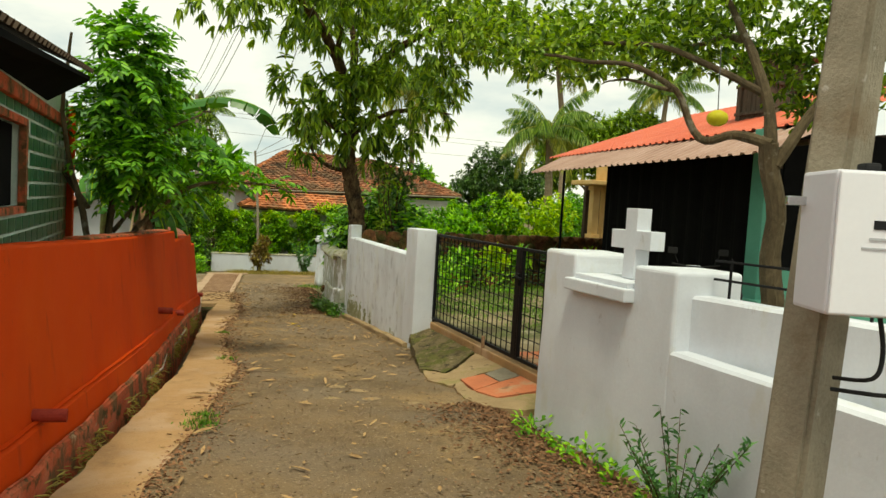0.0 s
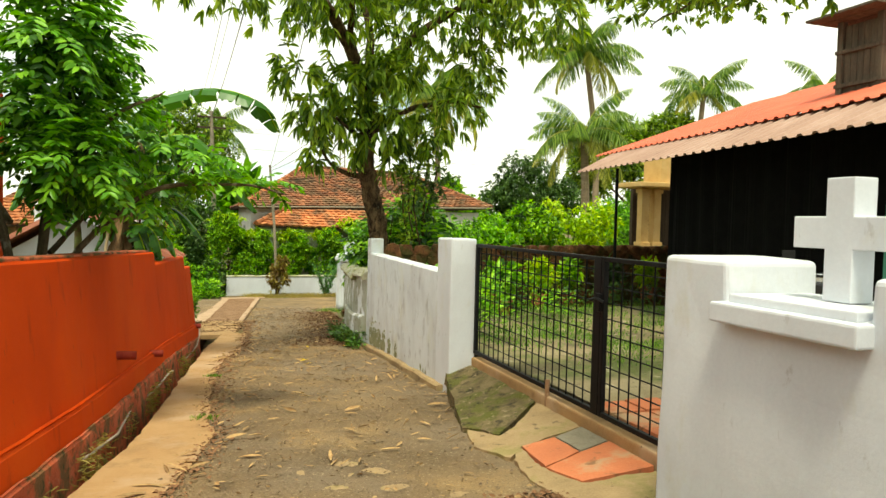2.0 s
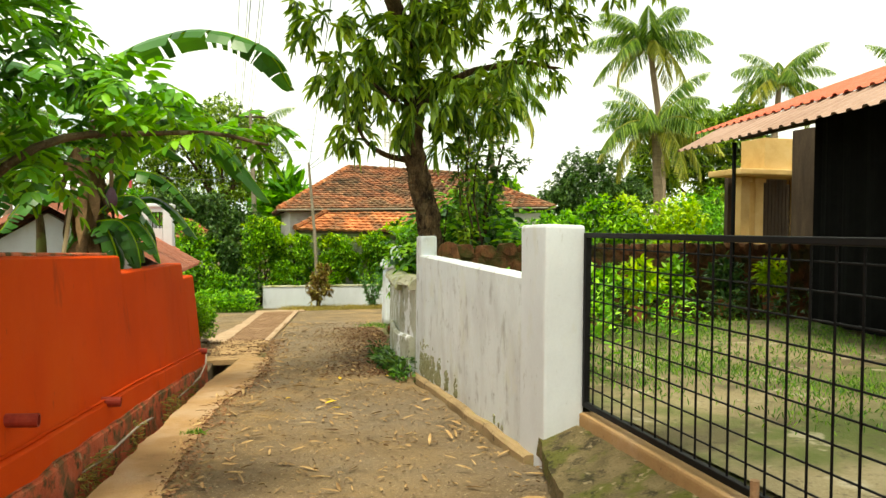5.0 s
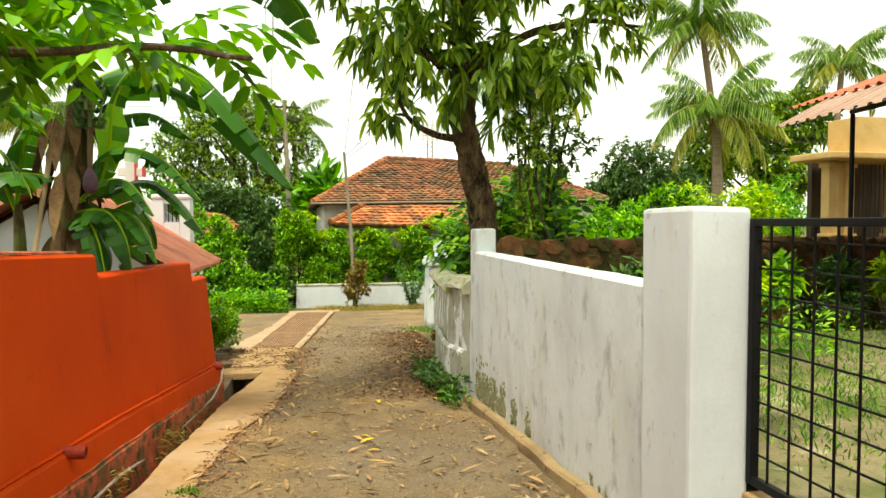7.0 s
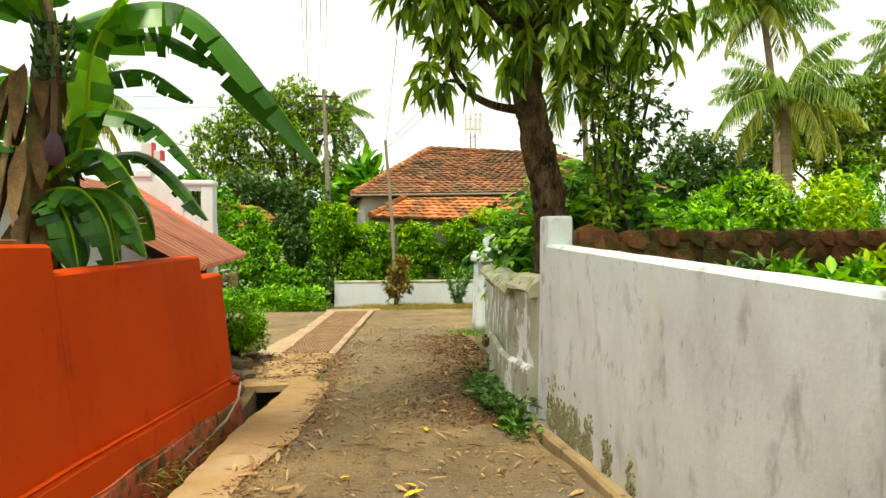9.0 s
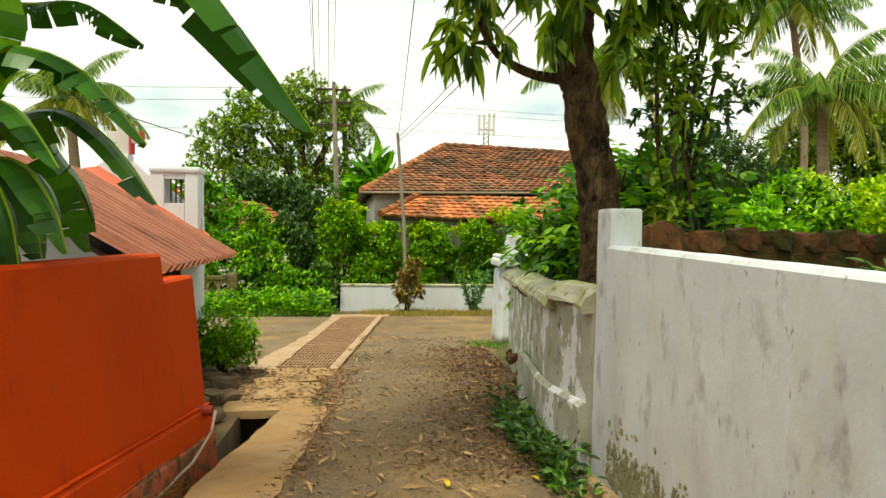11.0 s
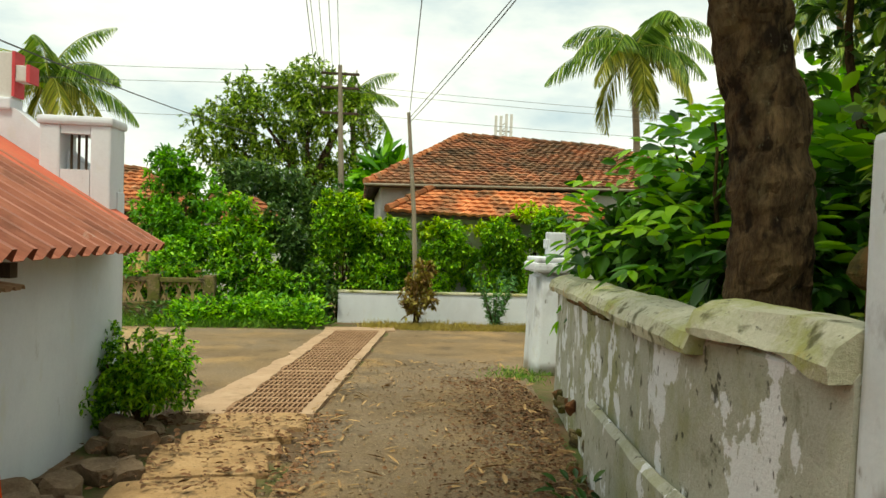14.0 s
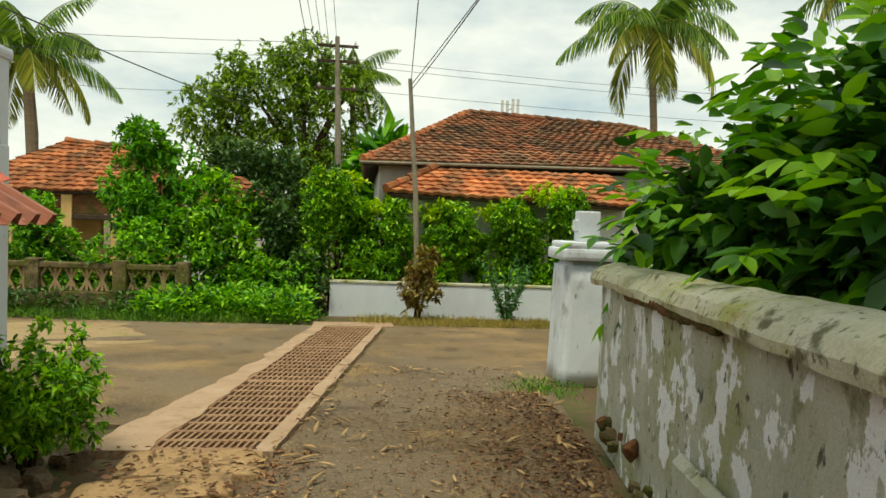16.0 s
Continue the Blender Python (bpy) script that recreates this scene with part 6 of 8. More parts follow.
def corrugated(corners, pitch=0.09, depth=0.022, thick=0.004, sag=0.0, over=2):
    """A corrugated sheet; the waves run from ridge to eave."""
    a, b, c, d = roof_frame(*corners)
    n = int((b - a).length / pitch) * 4
    nrm = (b - a).cross(d - a).normalized()
    if nrm.z < 0:
        nrm = -nrm
    vs, fs = [], []
    m = 5
    for i in range(n + 1):
        u = (i // 4 + (0.0, 0.52, 0.64, 0.88)[i % 4]) / (n / 4)
        h = nrm * depth * (0, 0.0, 1.0, 1.0)[i % 4]
        for j in range(m):
            v = j / (m - 1)
            p = a.lerp(b, u).lerp(d.lerp(c, u), v) + h - Vector((0, 0, sag * math.sin(math.pi * v)))
            vs += [p, p - nrm * thick]
    for i in range(n):
        for j in range(m - 1):
            q = (i * m + j) * 2
            w = q + m * 2
            fs += [(q, w, w + 2, q + 2), (q + 1, q + 3, w + 3, w + 1)]
        q, w = i * m * 2, (i + 1) * m * 2
        fs += [(q, q + 1, w + 1, w)]
        q, w = (i * m + m - 1) * 2, ((i + 1) * m + m - 1) * 2
        fs += [(q, w, w + 1, q + 1)]
    return Build().add(vs, fs)


def wall_with_opening(parent, p, q, z0, z1, thick, mat, openings=(), name="wall"):
    """A straight wall from p to q (plan), with openings (s0, s1, z0, z1) along it that go right through."""
    p, q = Vector((*p, 0)), Vector((*q, 0))
    d = (q - p).normalized()
    nrm = Vector((-d.y, d.x, 0)) * thick
    L = (q - p).length
    cuts = sorted({0.0, L, *[o_[0] for o_ in openings], *[o_[1] for o_ in openings]})
    levels = sorted({z0, z1, *[o_[2] for o_ in openings], *[o_[3] for o_ in openings]})
    b = Build()
    for i in range(len(cuts) - 1):
        for j in range(len(levels) - 1):
            s, z = (cuts[i] + cuts[i + 1]) / 2, (levels[j] + levels[j + 1]) / 2
            if any(o_[0] < s < o_[1] and o_[2] < z < o_[3] for o_ in openings):
                continue
            a0, a1 = p + d * cuts[i], p + d * cuts[i + 1]
            vs = [a0, a1, a1 + nrm, a0 + nrm]
            b.add([v + Vector((0, 0, levels[j])) for v in vs] + [v + Vector((0, 0, levels[j + 1])) for v in vs],
                  [(3, 2, 1, 0), (4, 5, 6, 7), (0, 1, 5, 4), (1, 2, 6, 5), (2, 3, 7, 6), (3, 0, 4, 7)])
    seen, order, count = {}, [], {}
    for q in b.v:
        k = tuple(round(c, 4) for c in q)
        if k not in seen:
            seen[k] = len(order)
            order.append(q)
    idx = [seen[tuple(round(c, 4) for c in q)] for q in b.v]
    fl = [tuple(idx[i] for i in f) for f in b.f]
    for f in fl:
        count[frozenset(f)] = count.get(frozenset(f), 0) + 1
    w = Build()
    w.v, w.f = order, [f for f in fl if count[frozenset(f)] == 1]
    return part(name, w, mat, parent)


# ---- tiled house across the road ----
th = thing("tiled_house", "old white house with a mossy clay-tiled hip roof and lean-to", "house", (6.5, 32.0, -1.5))
th.matrix_world = Matrix.Identity(4)
EZ = 1.80
A_, B_, C_, D_ = (1.5, 28.0, EZ), (12.2, 28.9, EZ + 0.25), (12.2, 38.0, EZ + 0.2), (1.5, 38.0, EZ)
R1, R2 = (4.55, 33.05, 3.74), (9.6, 33.4, 3.62)
tiled_slope(th, (A_, B_, R2, R1), M["tile"], 0.27, 0.24, seed=1, loose=5)
tiled_slope(th, (D_, A_, R1, (4.54, 33.07, 3.74)), M["tile"], 0.30, 0.26, seed=2)
tiled_slope(th, (B_, C_, (9.61, 33.42, 3.62), R2), M["tile"], 0.30, 0.26, seed=3)
tiled_slope(th, (C_, D_, R1, R2), M["tile"], 0.5, 0.5, seed=4)
ridge_tiles(th, R1, R2, M["tile"], 1)
ridge_tiles(th, A_, R1, M["tile_fresh"], 2)
ridge_tiles(th, B_, R2, M["tile"], 3)
tiled_slope(th, ((2.0, 26.9, 1.10), (7.6, 27.05, 1.0), (7.3, 28.3, 1.76), (3.2, 28.15, 1.72)), M["tile_fresh"], 0.22, 0.24, seed=5, loose=3)
tiled_slope(th, ((2.0, 28.6, 1.10), (2.0, 26.9, 1.10), (3.2, 28.15, 1.72), (3.2, 28.6, 1.72)), M["tile_fresh"], 0.22, 0.22, seed=6)
ridge_tiles(th, (2.0, 26.9, 1.14), (3.2, 28.15, 1.76), M["tile_fresh"], 7)
wall_with_opening(th, (1.9, 28.5), (11.8, 29.3), -1.5, EZ - 0.02, 0.3, M["house_white"], [(7.0, 7.9, -0.3, 1.0), (8.7, 9.3, -0.2, 1.0)])
wall_with_opening(th, (11.8, 29.3), (11.8, 37.6), -1.5, EZ, 0.3, M["house_white"])
wall_with_opening(th, (1.9, 37.6), (1.9, 28.5), -1.5, EZ - 0.02, 0.3, M["house_white"], [(5, 6, -0.3, 1.0)])
wall_with_opening(th, (11.8, 37.6), (1.9, 37.6), -1.5, EZ, 0.3, M["house_white"])
wall_with_opening(th, (2.3, 27.25), (7.3, 27.4), -1.5, 0.95, 0.2, M["house_white"], [(1.0, 1.8, -0.6, 0.4), (3.0, 3.8, -0.6, 0.4)])
part("gutter", Build().tube([(1.45, 27.93, EZ - 0.05), (12.2, 28.82, EZ + 0.2)], 0.035, 8), M["concrete"], th, "thin grey roof gutter")
part("floor", Build().box(1.9, 28.5, -1.52, 11.8, 37.6, -1.45), M["sand_concrete"], th)

# ---- lean-to house with a tiled roof at the side road ----
lh = thing("tiled_house", "low verandah house with orange clay tiles among shrubs", "house", (0, 0, 0))
E1, E2, E3, E4 = (-8.8, 30.6, 0.85), (-3.2, 30.6, 0.95), (-3.2, 36.0, 0.95), (-8.8, 36.0, 0.85)
P1, P2 = (-6.75, 33.0, 2.30), (-5.2, 33.0, 2.20)
tiled_slope(lh, (E1, E2, P2, P1), M["tile_fresh"], 0.27, 0.24, seed=11)
tiled_slope(lh, (E2, E3, (-5.2, 33.05, 2.2), P2), M["tile_fresh"], 0.27, 0.24, seed=12)
tiled_slope(lh, (E4, E1, P1, (-6.75, 33.05, 2.3)), M["tile_fresh"], 0.3, 0.26, seed=13)
tiled_slope(lh, (E3, E4, (-6.75, 33.1, 2.3), (-5.2, 33.1, 2.2)), M["tile_fresh"], 0.5, 0.5, seed=14)
ridge_tiles(lh, E2, P2, M["tile_fresh"], 14)
ridge_tiles(lh, P1, P2, M["tile_fresh"], 15)
wall_with_opening(lh, (-8.6, 31.9), (-3.5, 31.9), -1.5, 0.85, 0.25, M["yellow_paint"], [(1.2, 2.0, -1.4, 0.5), (3.2, 4.0, -0.6, 0.4)])
wall_with_opening(lh, (-3.5, 31.9), (-3.5, 35.6), -1.5, 0.9, 0.25, M["yellow_paint"])
part("verandah_beam", Build().box(-8.6, 30.72, 0.18, -3.4, 30.86, 0.32, bevel=0.02), M["dark_wood"], lh)
part("verandah_frieze", Build().box(-8.6, 30.76, 0.34, -3.4, 30.80, 0.78), M["laterite"], lh, "weathered verandah frieze")
for x in (-8.4, -7.2, -5.8, -4.6, -3.5):
    part("verandah_post", Build().box(x - 0.13, 30.70, -1.5, x + 0.13, 30.96, 0.85, bevel=0.02), M["yellow_paint"], lh)
rr2 = (-2.9, 30.2, 0.75), (-0.6, 30.2, 0.75), (-1.6, 31.4, 1.45), (-2.9, 31.4, 1.6)
tiled_slope(lh, rr2, M["tile_fresh"], 0.26, 0.24, seed=16)
part("side_wall", Build().box(-2.9, 30.5, -1.5, -0.8, 31.4, 0.72), M["house_white"], lh)

# balustrade at the side road
bal = thing("balustrade", "old cement balustrade with patterned panels on a mossy base", "balustrade", (0, 25.6, -1.5))
part("base_wall", Build().box(-9.0, -0.12, -0.05, -1.6, 0.12, 0.50, bevel=0.02), M["moss_concrete"], bal)
part("top_rail", Build().box(-9.0, -0.10, 0.92, -1.6, 0.10, 1.02, bevel=0.02), M["moss_concrete"], bal)
for x in (-8.8, -7.3, -5.8, -4.3, -2.8, -1.7):
    part("post", Build().box(x - 0.12, -0.125, 0.45, x + 0.12, 0.125, 1.08, bevel=0.02), M["moss_concrete"], bal)
lat = Build()
for s in (-1, 1):
    lat.add([(0.0, -0.02, 0), (0.05, -0.02, 0), (0.05, 0.02, 0), (0.0, 0.02, 0), (0.20, -0.02, 0.40), (0.25, -0.02, 0.40), (0.25, 0.02, 0.40), (0.20, 0.02, 0.40)] if s > 0 else
            [(0.20, -0.021, 0), (0.25, -0.021, 0), (0.25, 0.021, 0), (0.20, 0.021, 0), (0.0, -0.021, 0.40), (0.05, -0.021, 0.40), (0.05, 0.021, 0.40), (0.0, 0.021, 0.40)],
            [(3, 2, 1, 0), (4, 5, 6, 7), (0, 1, 5, 4), (1, 2, 6, 5), (2, 3, 7, 6), (3, 0, 4, 7)])
lat.box(0.1, -0.018, 0.0, 0.15, 0.018, 0.4)
lat_me = make_mesh("lattice_panel", lat, M["apron"])
for i in range(26):
    ob = new("lattice_panel", lat_me)
    ob.parent, ob.location = bal, (-8.65 + i * 0.27, 0, 0.51)

# low white wall across the road
line_wall_x = Build()
line_wall_x.box(0.95, 26.16, -1.7, 5.9, 26.36, -0.77, bevel=0.012)
solid("wall_road", line_wall_x, M["white_clean"], "low whitewashed wall across the road", "wall", "structure")
solid("wall_road_cap", Build().box(0.93, 26.14, -0.768, 5.9, 26.38, -0.72, bevel=0.012), M["old_coping"], "dark mossy top of the low white wall", "wall", "structure")

# ---- chapel ----
ch = thing("wayside_chapel", "small white chapel with a corrugated red roof and parapet gable", "chapel", (0, 0, 0))
XE, XR = -0.28, -1.95
part("roof_sheet", corrugated([(XE, 13.15, 0.52), (XE, 16.62, 0.47), (XR, 16.72, 1.43), (XR, 13.15, 1.47)], 0.21, 0.07), M["tin_red"], ch, "corrugated faded red sheet")
part("roof_sheet", corrugated([(-3.56, 16.62, 0.44), (-3.56, 13.15, 0.50), (XR, 13.15, 1.465), (XR, 16.72, 1.405)], 0.21, 0.07), M["tin_red"], ch, "corrugated faded red sheet")
part("ridge_cap", Build().tube([(XR, 13.1, 1.49), (XR, 16.75, 1.43)], 0.06, 8), M["tin_red"], ch)
part("flashing", Build().add([(XE - 0.26, 16.28, 0.655), (XE - 0.34, 16.83, 0.74), (XR, 16.83, 1.57), (XR, 16.28, 1.51), (XE - 0.26, 16.28, 0.647), (XE - 0.34, 16.83, 0.732), (XR, 16.83, 1.562), (XR, 16.28, 1.502)],
                             [(0, 1, 2, 3), (7, 6, 5, 4), (0, 4, 5, 1), (1, 5, 6, 2), (2, 6, 7, 3), (3, 7, 4, 0)]), M["tin_orange"], ch, "orange-red sheet flashing")
part("side_wall", Build().box(-0.88, 13.4, -1.15, -0.70, 16.835, 0.58, bevel=0.01), M["white_clean"], ch)
part("side_wall", Build().box(-3.25, 13.4, -1.15, -3.07, 16.835, 0.58, bevel=0.01), M["white_clean"], ch)
part("back_gable", Build().add([(-3.2, 13.42, -0.5), (-0.7, 13.42, -0.5), (-0.7, 13.42, 0.56), (XR, 13.42, 1.33), (-3.2, 13.42, 0.56), (-3.2, 13.6, -0.5), (-0.7, 13.6, -0.5), (-0.7, 13.6, 0.56), (XR, 13.6, 1.33), (-3.2, 13.6, 0.56)],
                               [(0, 1, 2, 3, 4), (9, 8, 7, 6, 5), (0, 5, 6, 1), (1, 6, 7, 2), (2, 7, 8, 3), (3, 8, 9, 4), (4, 9, 5, 0)]), M["white_clean"], ch)
gab = [(-0.72, -1.15), (-0.72, 0.95), (-0.95, 1.15), (-1.23, 1.38), (-1.40, 1.50), (-1.55, 1.62), (-1.66, 1.68), (-1.80, 1.68), (-1.92, 1.62), (-2.10, 1.50), (-2.40, 1.34), (-2.80, 1.12), (-3.24, 0.95), (-3.24, -1.15)]
n = len(gab)
part("facade", Build().add([(x, 16.84, z) for x, z in gab] + [(x, 17.02, z) for x, z in gab], [tuple(range(n))[::-1], tuple(range(n, 2 * n))] + [(i, (i + 1) % n, n + (i + 1) % n, n + i) for i in range(n)]), M["white_clean"], ch)
for cx in (-1.02, -2.9):
    tp = part("turret", Build().box(cx - 0.31, 16.66, 1.50, cx + 0.31, 17.06, 1.58, bevel=0.03), M["white_clean"], ch)
    for bx in ((-0.29, -0.29 + 0.17), (0.12, 0.29)):
        part("turret_pier", Build().box(cx + bx[0], 16.68, 0.72, cx + bx[1], 17.04, 1.505, bevel=0.02), M["white_clean"], tp)
    part("turret_panel", Build().box(cx - 0.118, 16.685, 0.72, cx + 0.118, 17.03, 1.13), M["white_clean"], tp)
    part("lintel", Build().box(cx - 0.118, 16.69, 1.43, cx + 0.118, 17.03, 1.499), M["white_clean"], tp)
    part("grille", Build().tube([(cx - 0.06, 16.77, 1.12), (cx - 0.06, 16.77, 1.44)], 0.012, 6).tube([(cx, 16.77, 1.12), (cx, 16.77, 1.44)], 0.012, 6).tube([(cx + 0.06, 16.77, 1.12), (cx + 0.06, 16.77, 1.44)], 0.012, 6), M["dark_wood"], tp)
part("pedestal", Build().box(-1.86, 16.81, 1.62, -1.60, 17.05, 1.73, bevel=0.02), M["white_clean"], ch)
part("cross", Build().box(-1.755, 16.85, 1.72, -1.605, 17.01, 2.12, bevel=0.012).box(-1.87, 16.855, 1.87, -1.49, 17.005, 2.01, bevel=0.012), M["house_white"], ch, "grey cement cross")
part("cross_trim", Build().box(-1.604, 16.84, 1.74, -1.58, 17.02, 2.125).box(-1.489, 16.84, 1.865, -1.46, 17.02, 2.015), M["cross_red"], ch, "pinkish red painted edges of the cross")
part("rafter", Build().box(-0.72, 13.3, 0.40, -0.42, 13.38, 0.48).box(-0.72, 14.3, 0.40, -0.42, 14.38, 0.48), M["dark_wood"], ch)
tor = solid("tin_offcut", corrugated([(-0.30, 13.5, 0.37), (-0.30, 14.2, 0.36), (-0.75, 14.2, 0.42), (-0.75, 13.5, 0.43)], 0.09, 0.02), M["rust"], "rusty sheet offcut lying on the wall under the chapel eave", "metal sheet")

# rubble beside the chapel
rng = random.Random(12)
for i in range(34):
    y = rng.uniform(13.7, 16.9)
    x = rng.uniform(-0.66, -0.12 + 0.05 * (y - 14))
    s = rng.uniform(0.09, 0.24)
    ob = solid("rubble_stone", Build().bm(rough_block(rng, s * 1.4, s, s * 0.8, 2, 0.03)), M["stone"], "rough laterite rubble stone lying beside the drain", "stone", group="rubble stones")
    ob.matrix_world = pose(x, y, level(y) + s * 0.22, rng.uniform(-15, 15), rng.uniform(-15, 15), rng.uniform(0, 180))

# ---- red house with green tiles ----
rh = thing("red_house", "red-trimmed house with dark green tiled wall behind the compound wall", "house", (0, 0, 0))
HX = -1.80
wall_with_opening(rh, (HX, 0.2), (HX, 7.75), -0.2, 2.55, 0.22, M["grout"], [(3.55, 4.75, 1.30, 2.05)])
wall_with_opening(rh, (HX, 7.75), (-5.5, 7.75), -0.2, 2.55, 0.22, M["house_white"])
wall_with_opening(rh, (-5.5, 7.75), (-5.5, 0.2), -0.2, 2.55, 0.22, M["house_white"])
wall_with_opening(rh, (-5.5, 0.2), (HX, 0.2), -0.2, 2.55, 0.22, M["house_white"])
part("corner_post", Build().box(HX - 0.10, 7.76, -0.2, HX + 0.07, 7.92, 2.5, bevel=0.01), M["red_paint"], rh)
wf = part("window", Build().box(HX - 0.03, 3.69, 1.28, HX + 0.03, 5.01, 1.34).box(HX - 0.03, 3.69, 2.02, HX + 0.03, 5.01, 2.08).box(HX - 0.03, 4.94, 1.30, HX + 0.03, 5.02, 2.06).box(HX - 0.03, 3.68, 1.30, HX + 0.03, 3.76, 2.06), M["red_plinth"], rh, "faded red window frame")
# No real shutter: a near-black sheet paints the unlit room behind the window.
part("shutter", Build().box(HX - 0.12, 3.76, 1.34, HX - 0.08, 4.94, 2.02), M["dark_inside"], wf, "near-black sheet painted as the shade inside the window")
part("eave_beam", Build().box(HX - 0.12, 0.0, 2.19, HX + 0.06, 7.6, 2.31, bevel=0.02), M["red_plinth"], rh, "faded red eave beam")
part("roof_sheet", corrugated([(-1.40, -0.5, 2.08), (-1.40, 6.2, 2.70), (-4.5, 6.2, 3.9), (-4.5, -0.5, 3.6)], 0.15, 0.04), M["dark_wood"], rh, "dark weathered roof sheet")
# Near-black soffit: the shade under the eave is put into its colour.
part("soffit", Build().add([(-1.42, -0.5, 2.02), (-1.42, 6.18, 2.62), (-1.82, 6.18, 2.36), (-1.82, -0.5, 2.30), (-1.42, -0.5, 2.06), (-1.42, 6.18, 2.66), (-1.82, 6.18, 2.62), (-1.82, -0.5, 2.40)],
                         [(3, 2, 1, 0), (4, 5, 6, 7), (0, 1, 5, 4), (1, 2, 6, 5), (2, 3, 7, 6), (3, 0, 4, 7)]), M["dark_inside"], rh, "soffit in near-black, eave shade painted in")
tile_me = make_mesh("wall_tile", Build().box(0, -0.120, -0.057, 0.006, 0.120, 0.057, bevel=0.002), M["green_tile"])
wall_ob = rh.children[0]
for r_ in range(16):
    for c_ in range(20):
        y = 7.6 - c_ * 0.294 - (0.147 if r_ % 2 else 0)
        z = 0.22 + r_ * 0.139
        if 3.5 < y < 5.16 and 1.20 < z < 2.15 or z > 2.18 or y > 7.62:
            continue
        ob = new("wall_tile", tile_me)
        ob.parent, ob.location = wall_ob, (HX + 0.002, y, z)

# ---- verandah house behind the yard ----
vh = thing("verandah_house", "house with a corrugated verandah roof hung with black shade net", "house", (0, 0, 0))
part("lower_roof", corrugated([(6.05, 4.6, 2.42), (7.75, 13.7, 2.50), (8.8, 13.9, 2.99), (7.5, 4.6, 3.02)], 0.26, 0.032), M["tin_grey"], vh, "dull pink-brown corrugated verandah sheet")
part("upper_roof", corrugated([(7.15, 4.8, 2.93), (8.9, 14.9, 3.0), (13.5, 14.9, 4.62), (11.8, 4.8, 4.5)], 0.24, 0.03), M["tin_orange"], vh, "bright orange-red corrugated sheet")
part("roof_beam", Build().tube([(7.1, 4.9, 2.66), (9.1, 13.8, 2.80)], 0.04, 6), M["dark_wood"], vh)
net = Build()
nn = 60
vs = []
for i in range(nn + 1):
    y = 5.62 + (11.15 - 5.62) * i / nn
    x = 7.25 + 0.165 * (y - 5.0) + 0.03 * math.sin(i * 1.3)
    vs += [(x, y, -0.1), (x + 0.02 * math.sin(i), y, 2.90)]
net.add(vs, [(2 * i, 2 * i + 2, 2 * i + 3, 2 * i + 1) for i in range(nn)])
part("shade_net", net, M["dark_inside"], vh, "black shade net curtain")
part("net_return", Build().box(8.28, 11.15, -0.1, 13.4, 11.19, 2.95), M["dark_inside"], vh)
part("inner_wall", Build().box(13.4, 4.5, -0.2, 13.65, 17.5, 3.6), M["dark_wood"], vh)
part("pillar", Build().box(7.08, 5.58, -0.15, 7.32, 5.84, 2.9, bevel=0.02), M["teal_paint"], vh, "teal painted pillar")
part("plinth", Build().box(6.98, 5.44, -0.2, 7.22, 6.6, 0.5, bevel=0.02), M["teal_paint"], vh, "teal painted verandah plinth")
part("pole", Build().tube([(8.05, 12.6, -0.2), (8.05, 12.6, 2.55)], 0.032, 8), M["black_metal"], vh, "thin black roof post")
for x, y in ((12.85, 18.6), (13.35, 18.7), (14.6, 18.7)):
    part("column", Build().box(x - 0.13, y - 0.13, -0.3, x + 0.13, y + 0.13, 2.55, bevel=0.02).box(x - 0.18, y - 0.18, 0.75, x + 0.18, y + 0.18, 0.9, bevel=0.02).box(x - 0.17, y - 0.17, 2.4, x + 0.17, y + 0.17, 2.52, bevel=0.02), M["yellow_paint"], vh, "pale yellow porch column")
part("porch_cornice", Build().box(12.25, 17.9, 2.55, 15.2, 19.2, 2.70, bevel=0.03), M["yellow_paint"], vh, "yellow projecting cornice")
part("porch_parapet", Build().box(13.1, 18.1, 2.69, 15.2, 19.0, 3.5, bevel=0.02), M["yellow_paint"], vh)
# Added dark backing: stands in for the shade inside the porch.
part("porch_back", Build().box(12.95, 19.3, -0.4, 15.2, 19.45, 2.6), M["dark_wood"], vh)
part("side_wall", Build().box(7.23, 5.45, -0.2, 13.4, 5.57, 0.93, bevel=0.02), M["teal_paint"], vh, "low teal painted end wall")
# Added sheet: paints the open verandah end's dark interior, where no net hangs.
part("end_net", Build().box(7.33, 5.50, 0.935, 13.4, 5.53, 2.95), M["dark_inside"], vh, "near-black sheet painted as the dark verandah opening at its end")
part("porch_wall", Build().box(12.6, 18.35, -0.4, 15.0, 18.65, 0.78, bevel=0.02), M["laterite"], vh, "low brown porch wall")
for i in range(9):
    part("grille_bar", Build().tube([(13.55 + 0.11 * i, 18.75, 0.75), (13.55 + 0.11 * i, 18.75, 2.5)], 0.014, 5), M["dark_wood"], vh)
# wooden platform and tank over the verandah roof
M["grey_timber"] = surface("grey_weathered_timber", (0.085, 0.072, 0.05), (0.045, 0.04, 0.03), (0.16, 0.135, 0.095), 4, 40, 0.9, 0.4, stretch=(3, 3, 0.6))
tk = thing("water_tank_stand", "grey weathered timber tank stand above the red verandah roof", "tank stand", (9.45, 8.0, 3.3))
for sx in (-1, 1):
    for sy in (-1, 1):
        part("post", Build().box(sx * 0.33 - 0.05, sy * 0.33 - 0.05, -0.2, sx * 0.33 + 0.05, sy * 0.33 + 0.05, 1.2, bevel=0.012), M["grey_timber"], tk)
